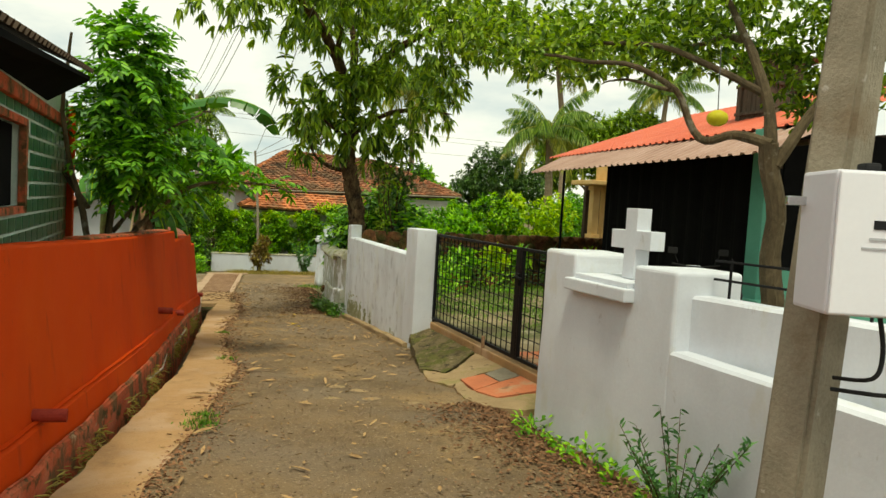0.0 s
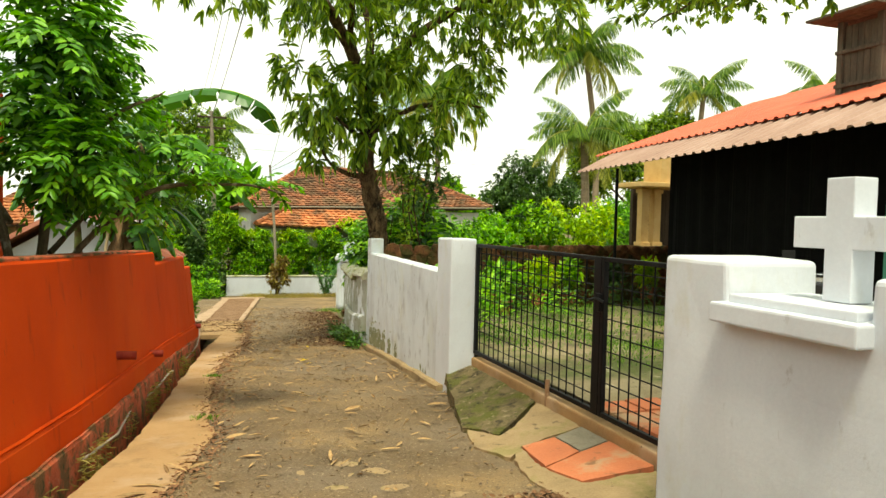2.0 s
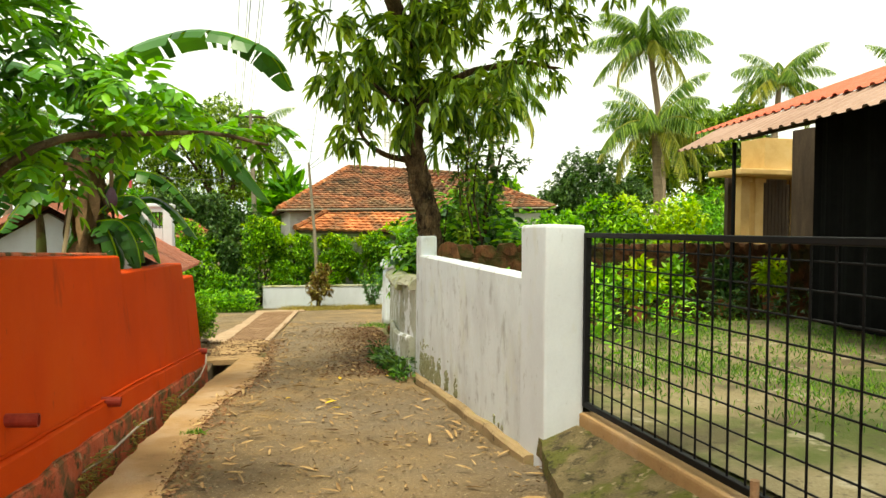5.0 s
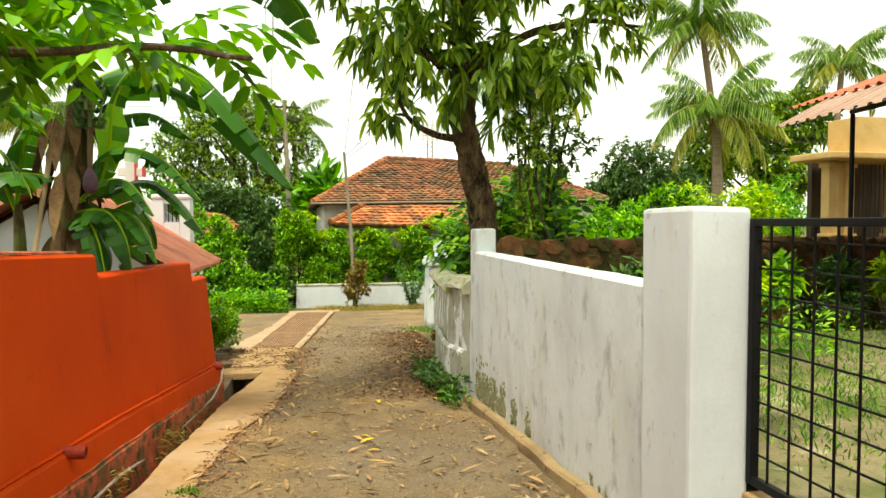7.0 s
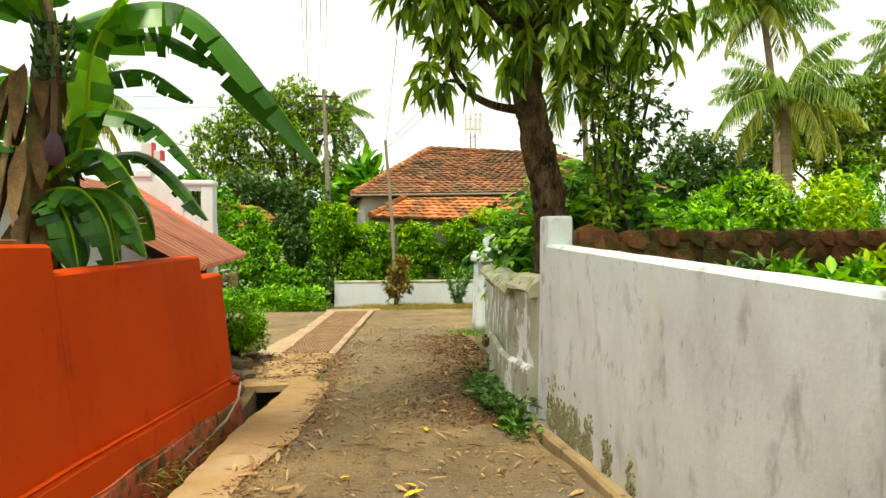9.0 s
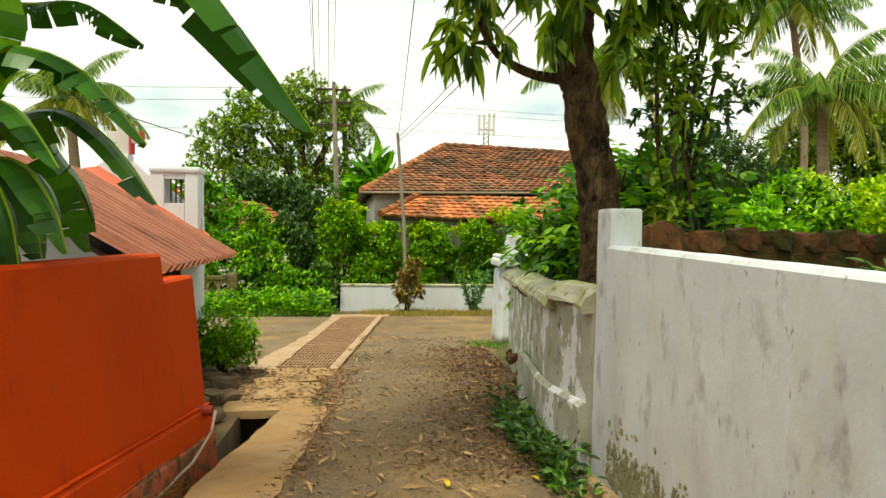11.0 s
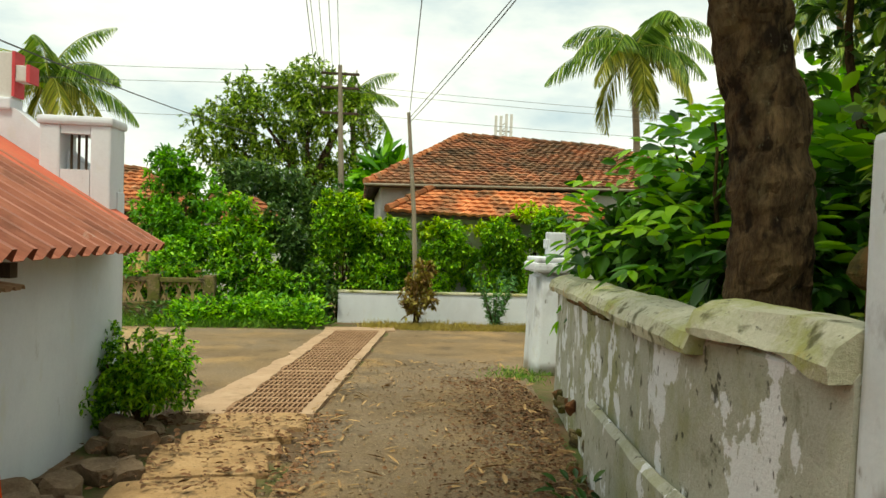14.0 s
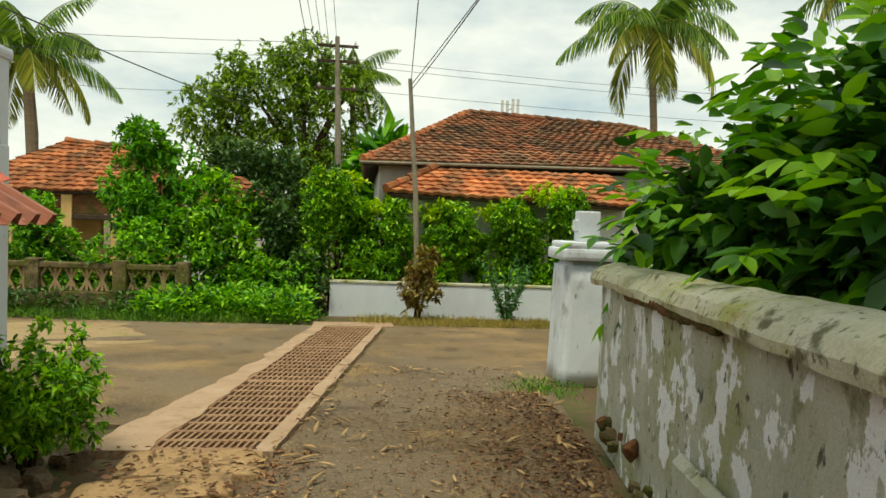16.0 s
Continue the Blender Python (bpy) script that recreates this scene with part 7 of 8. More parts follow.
for i in range(5):
    a = -0.27 + i * 0.108
    part("board", Build().box(a, -0.345, -0.1 + 0.02 * (i % 3), a + 0.1, -0.32, 1.13, bevel=0.006), M["grey_timber"], tk)
    part("board", Build().box(-0.345, a, -0.1 + 0.02 * (i % 2), -0.32, a + 0.1, 1.13, bevel=0.006), M["grey_timber"], tk)
for z in (0.22, 0.72):
    part("rail", Build().box(-0.4, -0.395, z, 0.4, -0.35, z + 0.06, bevel=0.008), M["grey_timber"], tk)
    part("rail", Build().box(-0.395, -0.34, z, -0.35, 0.4, z + 0.06, bevel=0.008), M["grey_timber"], tk)
for i in range(6):
    a = -0.78 + i * 0.26
    part("top_plank", Build().box(a, -0.6, 1.205, a + 0.25, 0.6, 1.245, bevel=0.008), M["grey_timber"], tk)

# rubble stone wall behind the yard
ys = random.Random(33)
sw = thing("wall_stone", "dark red laterite stone wall with moss behind the yard", "wall", (0, 0, 0), kind="structure")
core = Build()
lw0, lw1 = Vector((3.55, 12.85, 0)), Vector((13.5, 15.2, 0))
ldir = (lw1 - lw0).normalized()
lnrm = Vector((-ldir.y, ldir.x, 0))
Lw = (lw1 - lw0).length
cs = [lw0 + lnrm * 0.05, lw1 + lnrm * 0.05, lw1 + lnrm * 0.25, lw0 + lnrm * 0.25]
core.add([c + Vector((0, 0, -0.9)) for c in cs] + [c + Vector((0, 0, 0.80)) for c in cs], [(3, 2, 1, 0), (4, 5, 6, 7), (0, 1, 5, 4), (1, 2, 6, 5), (2, 3, 7, 6), (3, 0, 4, 7)])
part("core", core, M["laterite"], sw)
stone_mes = [make_mesh("stone", Build().bm(rough_block(ys, 0.31, 0.24, 0.185, 2, 0.03)), M["laterite"]) for _ in range(5)]
for r_ in range(6):
    s = 0.0 + (0.18 if r_ % 2 else 0)
    while s < Lw:
        p = lw0 + ldir * s
        ob = new("stone", stone_mes[ys.randrange(5)])
        ob.parent = sw
        ob.matrix_world = Matrix.Translation((p.x, p.y + 0.14, -0.17 + r_ * 0.2 + ys.uniform(-0.015, 0.015))) @ Euler((0, 0, math.atan2(ldir.y, ldir.x))).to_matrix().to_4x4()
        s += 0.385
solid("wall_stone_end", Build().bm(rough_block(ys, 0.30, 0.26, 1.4, 5, 0.045), Matrix.Translation((3.26, 12.22, 0.27))), M["laterite"], "broken mossy stub beside the white end pier", "wall", "structure")

# potted plants along the stone wall
pr = random.Random(61)
for i, (x, y) in enumerate([(4.6, 11.9), (5.3, 12.2), (6.1, 12.1), (7.0, 12.6), (8.0, 12.7), (5.0, 11.2), (9.2, 13.1)]):
    pt = thing("potted_plant", "leafy plant in a terracotta pot on the yard floor", "potted plant", (x, y, -0.19), "potted plants")
    prof = [(0.0, 0.0), (0.11, 0.0), (0.15, 0.22), (0.17, 0.23), (0.17, 0.26), (0.14, 0.26), (0.13, 0.22), (0.0, 0.21)]
    pb = Build()
    seg = 14
    pb.add([(r_ * math.cos(2 * math.pi * k / seg), r_ * math.sin(2 * math.pi * k / seg), z) for r_, z in prof for k in range(seg)],
           [(j * seg + k, j * seg + (k + 1) % seg, (j + 1) * seg + (k + 1) % seg, (j + 1) * seg + k) for j in range(len(prof) - 1) for k in range(seg)])
    part("pot", pb, M["terracotta"], pt)
    lv = Leaves(300 + i)
    lv.tufts([(0, 0, 0.55 + 0.1 * pr.random(), 0.28, 0.28, 0.32)], 90, 5, 0.17, 0.05 + 0.02 * (i % 2), 0.1, 0.0, 0.2, 0.9, up=0.6)
    lv.part("foliage", F[("mango_dark", "wild", "yellowgreen", "hedge")[i % 4]], pt)
    part("stem", Build().tube([(0, 0, 0.2), (0.02, 0.01, 0.6)], [0.014, 0.006], 5), M["bark"], pt)

# ---- utility pole, cabinet and cables ----
pole = thing("utility_pole", "tapered grey concrete utility pole beside the lane", "utility pole", (1.315, -0.25, -0.2), turn=14)
pole.matrix_world = pole.matrix_world @ pose(0, 0, 0, 0, 6.6, 0)
bm = bmesh.new()
bmesh.ops.create_cube(bm, size=1)
bmesh.ops.subdivide_edges(bm, edges=bm.edges[:], cuts=8, use_grid_fill=True)
for p in bm.verts:
    k = 1.12 - 0.30 * (p.co.z + 0.5)
    q = Vector((p.co.x * 0.165 * k, p.co.y * 0.145 * k, (p.co.z + 0.5) * 8.0))
    p.co = q + noise.noise_vector(Vector((q.x * 6, q.y * 6, q.z * 2))) * 0.012
bmesh.ops.bevel(bm, geom=[e for e in bm.edges if e.calc_face_angle(0) > 0.8], offset=0.02, segments=2, affect="EDGES")
part("shaft", Build().bm(bm), M["concrete"], pole)
box = thing("meter_cabinet", "white metal service cabinet fixed to the utility pole", "cabinet", (1.36, -0.40, 1.29), turn=-24)
part("body", Build().box(-0.10, -0.105, 0, 0.34, 0.12, 0.44, bevel=0.012), M["box_side"], box)
door = part("door", Build().box(-0.097, -0.122, 0.006, 0.337, -0.107, 0.434, bevel=0.006), M["box_white"], box)
for (u0, u1, z0, z1, ink) in ((0.03, 0.16, 0.285, 0.312, "ink"), (0.02, 0.20, 0.252, 0.260, "grey_ink"), (0.0, 0.2, 0.225, 0.231, "grey_ink"), (0.10, 0.2, 0.165, 0.195, "ink")):
    part("label_bar", Build().box(u0 - 0.02, -0.125, z0 - 0.02, u1 - 0.02, -0.1225, z1 - 0.02), M[ink], door, "printed bar")
part("bracket", Build().box(-0.16, 0.08, 0.33, -0.09, 0.10, 0.36, bevel=0.004), M["chrome"], box)
part("vent_cap", Build().box(0.02, -0.03, 0.441, 0.07, 0.03, 0.47, bevel=0.01), M["rubber"], box)
for i, pts in enumerate([[(0.12, 0, 0.0), (0.13, -0.02, -0.12), (0.10, -0.03, -0.20), (0.02, 0.05, -0.22)], [(0.20, 0, 0.0), (0.24, -0.03, -0.14), (0.20, -0.05, -0.24), (0.02, 0.06, -0.26)]]):
    part("cable", limb(pts, 0.007, 0.007, i, 0.0, sides=6), M["rubber"], box)

# thin roadside pole and the service pole
solid("stub_pole", Build().tube([(2.68, 25.8, -1.6), (2.55, 25.8, 1.0), (2.36, 25.8, 3.22)], [0.055, 0.05, 0.04], 8), M["concrete"], "thin weathered roadside pole leaning slightly", "pole")
ep = thing("power_pole", "tall concrete power pole with cross arms among trees", "power pole", (0.75, 36.0, -1.5))
part("shaft", Build().tube([(0, 0, -0.2), (-0.1, 0, 4.0), (-0.25, 0, 7.9)], [0.13, 0.11, 0.08], 8), M["concrete"], ep)
for z in (7.6, 7.1, 6.2):
    arm = part("cross_arm", Build().box(-0.9, -0.05, z - 0.04, 0.45, 0.05, z + 0.04), M["dark_wood"], ep)
    for x in (-0.8, -0.25, 0.35):
        part("insulator", Build().tube([(x, 0, z + 0.04), (x, 0, z + 0.10), (x, 0, z + 0.18)], [0.03, 0.05, 0.02], 8), M["house_white"], arm)


def cable(p, q, sag, r=0.008, n=14):
    p, q = Vector(p), Vector(q)
    return Build().tube([p.lerp(q, i / n) - Vector((0, 0, sag * 4 * (i / n) * (1 - i / n))) for i in range(n + 1)], r, 5)


for p, q, sag in [((0.0, 36, 6.15), (1.20, -0.2, 7.4), 0.9), ((-0.2, 36, 6.15), (1.05, -0.2, 7.2), 0.9), ((0.5, 36, 6.15), (1.35, -0.2, 7.5), 0.8), ((0.3, 36, 5.7), (1.3, -0.2, 6.9), 0.8), ((-0.1, 36, 4.75), (1.2, -0.2, 6.4), 1.0),
                  ((2.38, 25.8, 3.15), (1.25, -0.2, 7.0), 0.2), ((2.38, 25.8, 3.1), (4.2, 13.6, 4.6), 0.05), ((2.38, 25.8, 3.0), (3.4, 13.4, 3.6), 0.1),
                  ((0.0, 36, 5.75), (60, 44, 8.5), 1.0), ((0.0, 36, 5.55), (60, 44, 8.0), 1.0), ((0.0, 36, 4.75), (60, 44, 7.4), 1.0), ((-0.6, 36, 6.15), (-40, 30, 6.5), 0.9), ((-0.6, 36, 5.7), (-40, 30, 6.0), 0.9), ((-0.6, 36, 4.75), (-11.2, 40, 5.1), 0.3),
                  ((0.3, 36, 3.6), (-1.9, 17.2, 2.3), 0.3)]:
    solid("overhead_cable", cable(p, q, sag), M["wire"], "thin dark overhead cable", "cable", group="overhead cables")

# distant mast
ms = thing("cell_mast", "distant grey lattice antenna mast", "antenna mast", (15.25, 80.0, -1.5))
for dx in (-0.35, 0.35):
    part("leg", Build().tube([(dx, 0, 0), (dx * 0.7, 0, 13.0)], 0.07, 6), M["concrete"], ms)
for i in range(16):
    part("brace", Build().tube([(-0.33, 0, 5 + i * 0.5), (0.33, 0, 5.5 + i * 0.5)], 0.035, 5), M["concrete"], ms)
for x in (-0.75, -0.25, 0.3, 0.8):
    part("antenna_panel", Build().box(x - 0.13, -0.1, 11.5, x + 0.13, 0.1, 13.6 + 0.2 * (x > 0), bevel=0.03), M["house_white"], ms)
part("headframe", Build().box(-0.9, -0.06, 12.0, 0.95, 0.06, 12.12), M["concrete"], ms)

# fence on the low wall, scooter and hanging ball behind it
fn = thing("wire_fence", "thin black bars fixed along the low wall top", "fence", (2.70, 0, 0))
for y in (-3.0, -1.8, -0.6, 0.6, 1.5):
    part("post", Build().tube([(0.12 * (1.66 - y), y, 1.05), (0.12 * (1.66 - y), y, 1.32)], 0.010, 6), M["black_metal"], fn)
for z in (1.18, 1.30):
    part("rail", Build().tube([(0.12 * 5.5, -3.8, z), (0.0, 1.62, z)], 0.009, 6), M["black_metal"], fn)
sc = thing("scooter", "parked black scooter in the yard", "scooter", (6.2, 5.6, -0.12), turn=70)
for x in (-0.6, 0.6):
    wb_ = Build()
    ring = [(x + 0.22 * math.cos(a), 0, 0.26 + 0.22 * math.sin(a)) for a in np.linspace(0, 2 * math.pi, 19)]
    w_ = part("wheel", wb_.tube(ring, 0.05, 8, cap=False), M["rubber"], sc, "", True)
    part("rim", Build().tube([(x, -0.03, 0.26), (x, 0.03, 0.26)], 0.13, 14), M["chrome"], w_)
part("body", limb([(-0.78, 0, 0.78), (-0.4, 0, 0.66), (-0.1, 0, 0.42), (0.25, 0, 0.38), (0.42, 0, 0.7)], 0.17, 0.12, 3, 0.0, sides=12), M["glossy_black"], sc, smooth=True)
part("seat", Build().box(-0.8, -0.14, 0.80, -0.05, 0.14, 0.90, bevel=0.04), M["rubber"], sc)
part("apron", Build().box(0.38, -0.2, 0.35, 0.46, 0.2, 0.95, bevel=0.03), M["glossy_black"], sc)
part("handlebar", Build().tube([(0.38, -0.34, 1.06), (0.42, -0.1, 1.02), (0.42, 0.1, 1.02), (0.38, 0.34, 1.06)], 0.016, 7), M["rubber"], sc)
part("headlight", Build().box(0.42, -0.1, 0.93, 0.52, 0.1, 1.05, bevel=0.03), M["chrome"], sc)
for s in (-1, 1):
    part("mirror", Build().tube([(0.38, s * 0.25, 1.05), (0.36, s * 0.33, 1.22)], 0.007, 5).box(0.33, s * 0.36 - 0.07, 1.20, 0.35, s * 0.36 + 0.07, 1.29, bevel=0.01), M["rubber"], sc)
hb_ = thing("hanging_ball", "yellow ball hanging from a branch by a cord", "ball", (3.0, 2.05, 2.29))
bm = bmesh.new()
bmesh.ops.create_uvsphere(bm, u_segments=16, v_segments=10, radius=0.075)
for p in bm.verts:
    p.co.z *= 0.78
part("ball", Build().bm(bm), M["fruit"], hb_, smooth=True)
part("cord", Build().tube([(0, 0, 0.05), (0.0, 0.02, 0.52)], 0.004, 5), M["wire"], hb_)


# ---- cement foot of the lane wall, flaking patches and weeds ----
line_wall("trim_foot", lambda y: wr_at(y) - 0.10 - 0.02 * noise.noise(Vector((y * 2, 5, 0))), 7.75, 12.1, lambda y: level(y) - 0.1, lambda y: level(y) + 0.085, 0.10, M["apron"], "sandy cement foot along the lane wall", 1, bumpy=0.012)
line_wall("trim_foot_old", lambda y: wr_at(y) - 0.085 - 0.012 * noise.noise(Vector((y * 2, 9, 0))), 12.26, 15.25, lambda y: level(y) - 0.1,
          lambda y: level(y) + 0.55 + 0.012 * noise.noise(Vector((y * 3, 4, 0))), 0.083, M["old_plaster"], "projecting plaster plinth of the old wall, broken at its end", 1, bumpy=0.006, soft=0.035, nz=12)
rng = random.Random(90)
pb = Build()
for i in range(900):
    y = 8.4 + 3.5 * rng.random() ** 0.5
    if noise.noise(Vector((y * 2.6, 3, 0))) < -0.05 + 0.25 * (11 - y) / 3:
        continue
    h = 0.09 + abs(rng.gauss(0, 0.09)) * (0.5 + max(0, (y - 9) / 2))
    z = level(y) + h
    s = rng.uniform(0.004, 0.018)
    n = 11
    ring = [(wr_at(y) - 0.0075 - 0.0015 * rng.random(), y + s * rng.uniform(0.4, 1.4) * math.cos(a), z + s * 1.5 * rng.uniform(0.4, 1.4) * math.sin(a)) for a in [2 * math.pi * k / n for k in range(n)]]
    back = [(wr_at(y) + 0.01, q[1], q[2]) for q in ring]
    pb.add(ring + back, [tuple(range(n))] + [(k, (k + 1) % n, n + (k + 1) % n, n + k) for k in range(n)])
solid("moss_patches", pb, M["peel"], "dark mossy flakes at the foot of the lane wall", "moss", "stuff")

# exposed rubble and laterite where the old wall's plaster has fallen
for i in range(20):
    y = rng.uniform(15.2, 17.4) if i % 4 else rng.uniform(14.4, 15.4)
    s = rng.uniform(0.045, 0.10)
    ob = solid("wall_rubble", Build().bm(rough_block(rng, s * 0.8, s * 1.3, s, 2, 0.02)), M["moss_concrete"] if i % 3 else M["laterite"], "loose stone at the broken foot of the old wall", "stone", group="wall foot stones")
    ob.matrix_world = pose(wr_at(y) - rng.uniform(-0.01, 0.035) if y > 15.3 else wr_at(y) - 0.16, y, level(y) + (0.42 * rng.random() if y > 15.3 else 0.03), rng.uniform(-20, 20), rng.uniform(-20, 20), rng.uniform(0, 180))
gap = Build()
for i in range(60):
    y = 14.9 + 1.6 * i / 59
    s = 0.02 + 0.018 * abs(noise.noise(Vector((y * 5, 2, 0))))
    gap.bm(rough_block(rng, 0.05, 0.05, s * 2, 1, 0.012), Matrix.Translation((wr_at(y) - 0.035, y, lerp_at([(13.16, 0.225), (17.5, 0.125)], y) + 0.005 + 0.02 * noise.noise(Vector((y * 3, 1, 0))))))
solid("broken_edge", gap, M["laterite"], "bare red stone under the broken coping", "stone", "stuff")


def weeds(name, label, spots, seed, mat, L=0.12, W=0.04, per=26, h=0.2, kind="stuff"):
    lv = Leaves(seed)
    for x, y, s in spots:
        n = int(per * s)
        a = lv.r.rand(n) * 6.28
        r = lv.r.rand(n) ** 0.5 * 0.16 * s
        z = lv.r.rand(n) * h * s
        P = np.stack([x + r * np.cos(a), y + r * np.sin(a), level(y) + 0.01 + z], 1)
        D = np.stack([np.cos(a) * 0.8, np.sin(a) * 0.8, 0.3 + lv.r.rand(n)], 1) + lv.r.normal(size=(n, 3)) * 0.3
        lv.put(P, D, np.array([[0, 0, 1.0]]).repeat(n, 0) + lv.r.normal(size=(n, 3)) * 0.3, L * lv.r.uniform(0.6, 1.3, n), W * lv.r.uniform(0.7, 1.2, n), 0.3)
    ob = lv.part(name, mat)
    return tagged(ob, label, "weeds", "", kind)


def grass(name, label, spots, seed, mat, h=0.12, per=60, spread=0.2):
    lv = Leaves(seed)
    for x, y, z, s in spots:
        n = int(per * s)
        P = np.stack([x + lv.r.normal(size=n) * spread * s, y + lv.r.normal(size=n) * spread * s, np.full(n, z)], 1)
        D = lv.r.normal(size=(n, 3)) * 0.45 + np.array([0, 0, 1.0])
        lv.put(P, D, lv.r.normal(size=(n, 3)), h * lv.r.uniform(0.5, 1.3, n), np.full(n, 0.010), 0.15, 0.1)
    return tagged(lv.part(name, mat), label, "grass", "", "stuff")


R = random.Random(17)
weeds("wall_weeds", "green weeds at the foot of the old wall", [(wr_at(y) - R.uniform(0.14, 0.3), y, R.uniform(0.3, 0.8)) for y in [11.7 + 0.11 * i for i in range(24)]], 401, F["broad"], 0.10, 0.035, 30, 0.26)
weeds("wall_weeds", "dark green creeping weeds below the end pier", [(wr_at(y) - R.uniform(0.12, 0.32), y, R.uniform(0.5, 1.0)) for y in [12.1 + 0.09 * i for i in range(26)]], 402, F["mango_dark"], 0.11, 0.045, 30, 0.28)
weeds("wall_weeds", "green weeds at the foot of the shrine wall", [(2.40 - R.uniform(0.0, 0.3), y, R.uniform(0.4, 1.1)) for y in [1.0 + 0.16 * i for i in range(15)]], 403, F["wild"], 0.08, 0.03, 30, 0.15)
lv = Leaves(404)
n = 2600
yy = 1.0 + lv.r.rand(n) * 12.0
xx = np.array([lerp_at(WALL_L, y) for y in yy]) + 0.10 + lv.r.rand(n) * 0.05
keep = np.sin(yy * 2.3) + np.sin(yy * 5.1 + 1) + lv.r.normal(size=n) * 0.6 > 0.1
xx, yy = xx[keep], yy[keep]
n = len(xx)
P = np.stack([xx, yy, np.array([level(y) for y in yy]) - 0.22 + 0.27 * lv.r.rand(n)], 1)
lv.put(P, np.stack([0.7 + 0.3 * lv.r.rand(n), lv.r.normal(size=n) * 0.6, 0.4 + lv.r.normal(size=n) * 0.5], 1), np.array([[0.3, 0, 1.0]]).repeat(n, 0), 0.07 * lv.r.uniform(0.6, 1.4, n), 0.009 * lv.r.uniform(0.7, 1.3, n), 0.3)
tagged(lv.part("drain_weeds", F["straw"]), "small ferns and moss growing along the drain side", "weeds", "", "stuff")
grass("kerb_grass", "grass tufts at the road's sandy edge", [(lerp_at(ROAD_L, 3.9) + 0.05, 3.9, level(3.9) + 0.02, 1.1), (lerp_at(ROAD_L, 4.2) + 0.02, 4.2, level(4.2) + 0.02, 0.8), (lerp_at(ROAD_L, 7.0), 7.0, level(7.0) + 0.02, 0.7), (lerp_at(ROAD_L, 9.4), 9.4, level(9.4) + 0.02, 0.6)], 405, F["grass"], 0.05, 260, 0.07)
grass("pillar_grass", "green grass at the foot of the road pillar", [(3.5 + R.uniform(-0.5, 0.3), 19.3 + R.uniform(-0.5, 0.5), level(19.3) + 0.01, 1.0) for _ in range(9)], 406, F["grass"], 0.08, 70, 0.16)
grass("road_straw", "dry yellow grass strip along the white wall", [(x, 25.2 + R.uniform(-0.3, 0.4), level(25.2) - 0.01, 1.0) for x in np.linspace(1.6, 6.5, 60)], 407, F["straw"], 0.16, 90, 0.13)
grass("verge_grass", "lush green verge along the side road", [(x, 25.0 + R.uniform(-0.25, 0.6), level(25) - 0.01, 1.0) for x in np.linspace(-9, 0.6, 90)], 408, F["grass"], 0.24, 90, 0.16)
weeds("verge_weeds", "leafy green weeds along the side road", [(R.uniform(-2.4, 0.5), 25.1 + R.uniform(-0.2, 0.6), R.uniform(1.0, 2.2)) for _ in range(60)], 409, F["wild"], 0.16, 0.06, 30, 0.3)
weeds("verge_weeds", "leafy weeds below the balustrade", [(R.uniform(-8, -2.4), 25.2 + R.uniform(-0.1, 0.2), R.uniform(0.8, 1.6)) for _ in range(40)], 410, F["mango_dark"], 0.16, 0.06, 28, 0.3)
grass("yard_grass", "short patchy grass on the yard floor", [(R.uniform(3.6, 10), R.uniform(6.6, 11.8), -0.14, 1.0) for _ in range(190)], 411, F["grass"], 0.07, 80, 0.22)
weeds("garden_weeds", "leafy weeds along the inside of the lane wall", [(3.25 + R.uniform(0, 0.7), y, R.uniform(1.2, 2.4)) for y in np.linspace(8.6, 12.6, 26)], 412, F["wild"], 0.13, 0.05, 26, 0.32)
bpy.data.objects["garden_weeds"].location.z = 0.62
tall = weeds("tall_weeds", "tall thin weeds growing in the yard beside the lane wall", [(R.uniform(3.4, 5.6), R.uniform(9.4, 12.4), R.uniform(0.8, 1.6)) for _ in range(40)], 414, F["wild"], 0.10, 0.032, 34, 0.42)
tall.location.z = 0.66
weeds("garden_weeds", "leafy garden weeds growing before the stone wall", [(R.uniform(3.4, 9.0), 12.3 + R.uniform(-0.3, 0.2), R.uniform(0.7, 1.5)) for _ in range(34)], 413, F["mango_dark"], 0.11, 0.04, 30, 0.3)
bpy.data.objects["garden_weeds.001"].location.z = 0.65

# feathery shrub beside the utility pole
fp = thing("feathery_shrub", "small feathery green shrub at the foot of the low wall", "shrub", (2.12, 1.15, level(1.15)))
lv = Leaves(420)
for i in range(26):
    a, ln = R.uniform(0, 6.28), R.uniform(0.3, 0.62)
    tip = np.array([0.32 * math.cos(a) * ln / 0.5, 0.32 * math.sin(a) * ln / 0.5, ln])
    nn_ = 24
    u = np.linspace(0.12, 1, nn_)[:, None]
    P = tip[None, :] * u
    lv.put(P, lv.r.normal(size=(nn_, 3)) * 0.9 + np.array([0, 0, 0.5]), lv.r.normal(size=(nn_, 3)) + np.array([0, 0, 1]), np.full(nn_, 0.06), np.full(nn_, 0.018))
    part("stem", Build().tube([(0, 0, -0.03), tuple(tip * 0.5), tuple(tip)], [0.005, 0.004, 0.002], 4), M["bark"], fp)
lv.part("foliage", F["feathery"], fp)

# ---- fallen leaves and debris on the lane ----
def on_road(y):
    return level(y) + 0.018


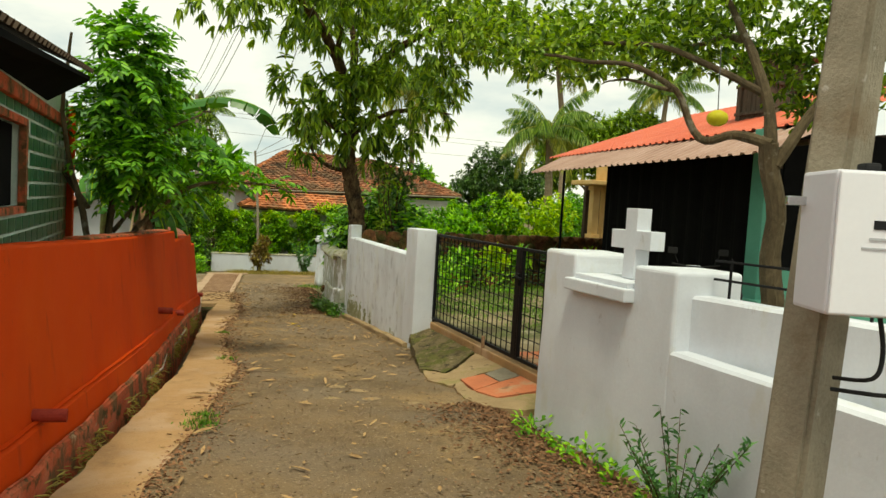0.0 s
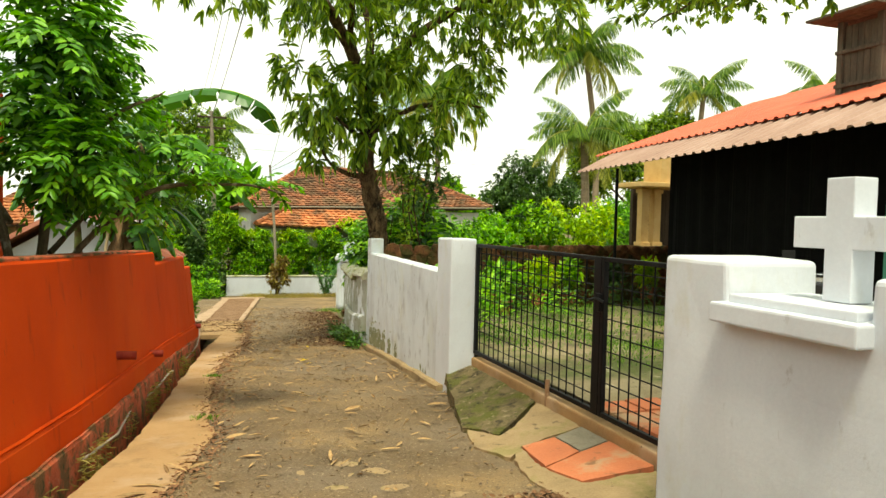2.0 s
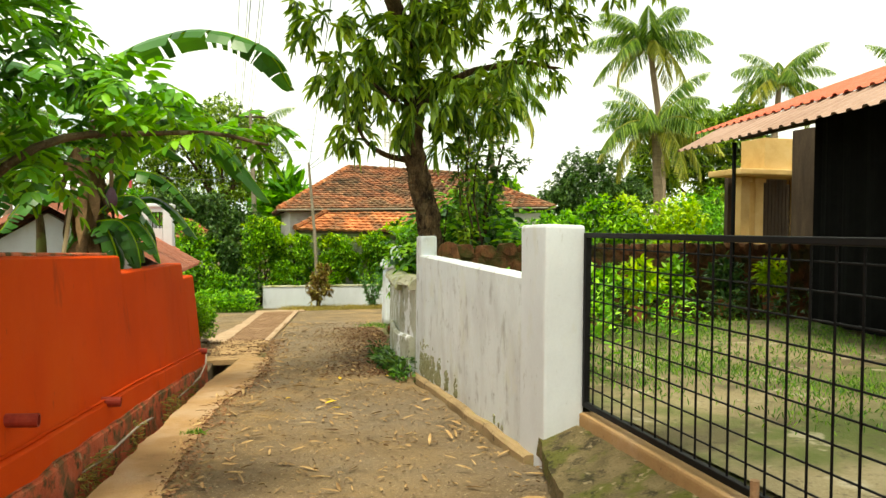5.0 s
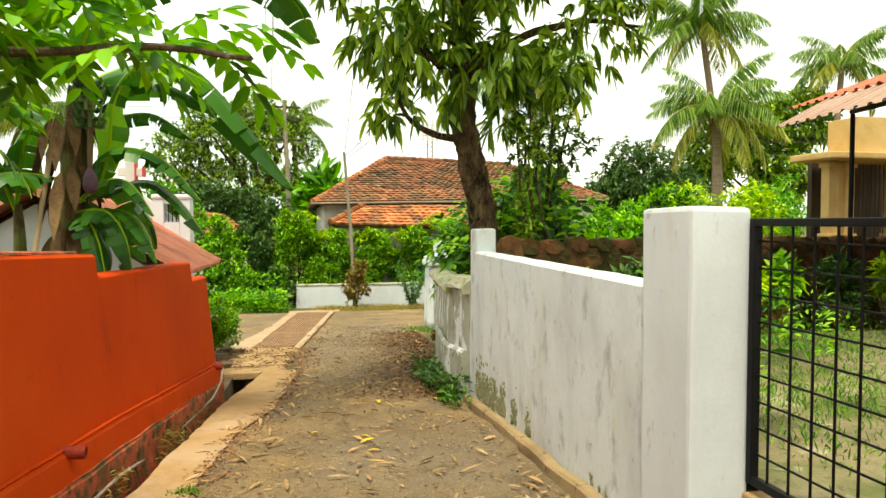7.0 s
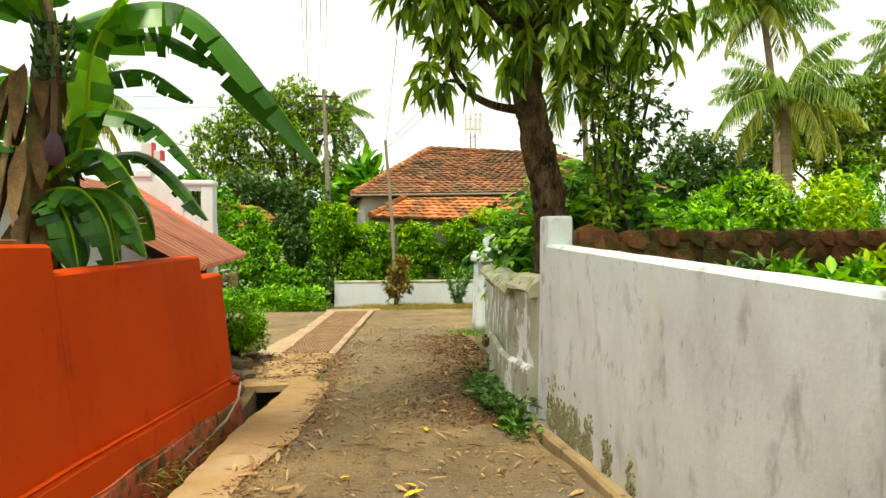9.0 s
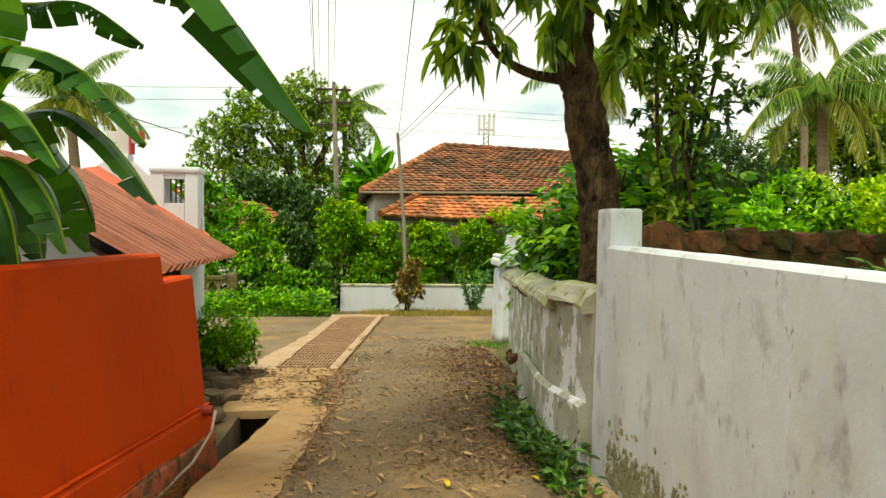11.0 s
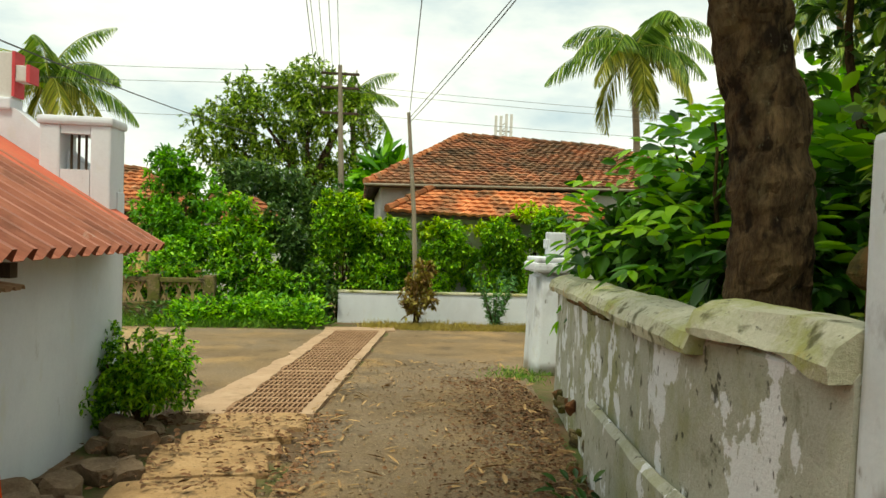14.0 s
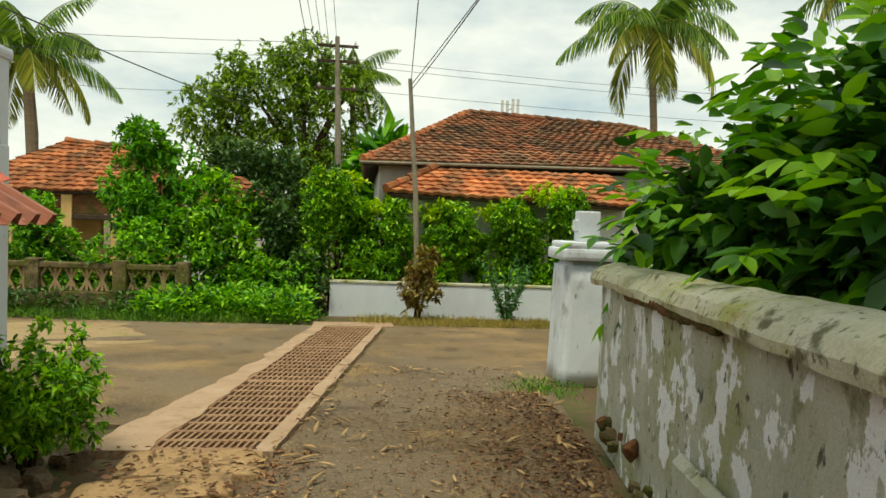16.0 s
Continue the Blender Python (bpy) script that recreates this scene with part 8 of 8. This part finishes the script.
def fallen(name, label, mat, pts, L0, L1, seed, aspect=0.24):
    lv = Leaves(seed)
    n = len(pts)
    P = np.array([(x, y, on_road(y) + 0.006 + 0.012 * lv.r.rand()) for x, y in pts])
    a = lv.r.rand(n) * 6.28
    D = np.stack([np.cos(a), np.sin(a), lv.r.normal(size=n) * 0.10 + 0.06], 1)
    N = np.array([[0, 0, 1.0]]).repeat(n, 0) + lv.r.normal(size=(n, 3)) * 0.35
    L = lv.r.uniform(L0, L1, n)
    lv.put(P, D, N, L, L * aspect * lv.r.uniform(0.7, 1.3, n), -0.03, 0.3)
    return tagged(lv.part(name, mat), label, "leaf litter", "", "stuff")


def lane_point(bias):
    y = R.uniform(0.2, 20.5)
    xl = lerp_at(ROAD_L, y) - 0.1
    xr = min(lerp_at(WALL_R, y) - 0.2, 2.7 if y < 12.5 else 3.4)
    u = R.random()
    u = u ** bias if R.random() < 0.5 else 1 - u ** bias
    return xl + (xr - xl) * u, y


fallen("fallen_leaves", "dry curled mango leaves scattered over the lane", M["dry_leaf"], [p for p in (lane_point(1.9) for _ in range(900)) if p[1] > 5 or R.random() < 0.3], 0.05, 0.20, 501, 0.17)
fallen("fallen_leaves", "small broken dry leaves gathered along the lane", M["dry_leaf"], [lane_point(2.6) for _ in range(2600)], 0.02, 0.06, 502, 0.4)
fallen("leaf_debris", "reddish crumbled leaf litter along the wall foot", M["debris"], [(2.36 - abs(R.gauss(0, 0.35)), R.uniform(0.0, 4.2)) for _ in range(5200)], 0.015, 0.05, 503, 0.55)
fallen("leaf_debris", "brown crumbled litter before the old wall", M["debris"], [(wr_at(y) - 0.1 - abs(R.gauss(0, 0.55)), y) for y in [R.uniform(12.3, 19.0) for _ in range(6500)]], 0.012, 0.045, 504, 0.6)
fallen("leaf_debris", "brown litter along the sandy kerb", M["debris"], [(lerp_at(ROAD_L, y) + abs(R.gauss(0, 0.13)) - 0.03, y) for y in [R.uniform(1.0, 17.0) for _ in range(3600)]], 0.012, 0.045, 505, 0.6)
fallen("leaf_debris", "brown litter on the drain covers", M["debris"], [(R.uniform(-0.6, 0.95), R.uniform(14.8, 16.95)) for _ in range(650)], 0.012, 0.07, 506, 0.5)
bpy.data.objects["leaf_debris.003"].location.z = 0.035
fallen("gravel", "fine gravel and grit on the worn lane", M["stone"], [lane_point(1.0) for _ in range(9000)], 0.008, 0.028, 507, 0.8)
for i, (x, y, L) in enumerate([(1.44, 10.4, 0.16), (1.80, 12.1, 0.14), (1.55, 10.6, 0.10), (1.12, 10.9, 0.09), (2.42, 12.3, 0.13), (1.47, 10.15, 0.12)]):
    lv = Leaves(520 + i)
    a = 0.5 + 1.1 * i
    lv.put(np.array([[0, 0, 0.0]]), np.array([[math.cos(a), math.sin(a), 0.05]]), np.array([[0.1, 0.1, 1.0]]), [L], [L * 0.34], -0.02, 0.25)
    ob = tagged(lv.part("yellow_leaf", M["yellow_leaf"]), "fresh yellow mango leaf fallen on the lane", "leaf", "yellow leaves")
    ob.location = (x, y, on_road(y) + 0.012)
# pale worn stones bedded in the asphalt
for i, (x, y, s) in enumerate([(0.93, 4.66, 0.17), (1.30, 4.6, 0.15), (1.67, 4.3, 0.16), (1.05, 5.2, 0.2), (0.70, 5.1, 0.14), (1.2, 4.95, 0.22)]):
    ob = solid("paving_stone", Build().bm(rough_block(rng, s * 1.5, s, 0.03, 3, 0.012)), M["apron"], "pale worn stone bedded in the asphalt", "stone", group="bedded stones")
    ob.matrix_world = pose(x, y, level(y) - 0.005, 0, 0, rng.uniform(0, 180))
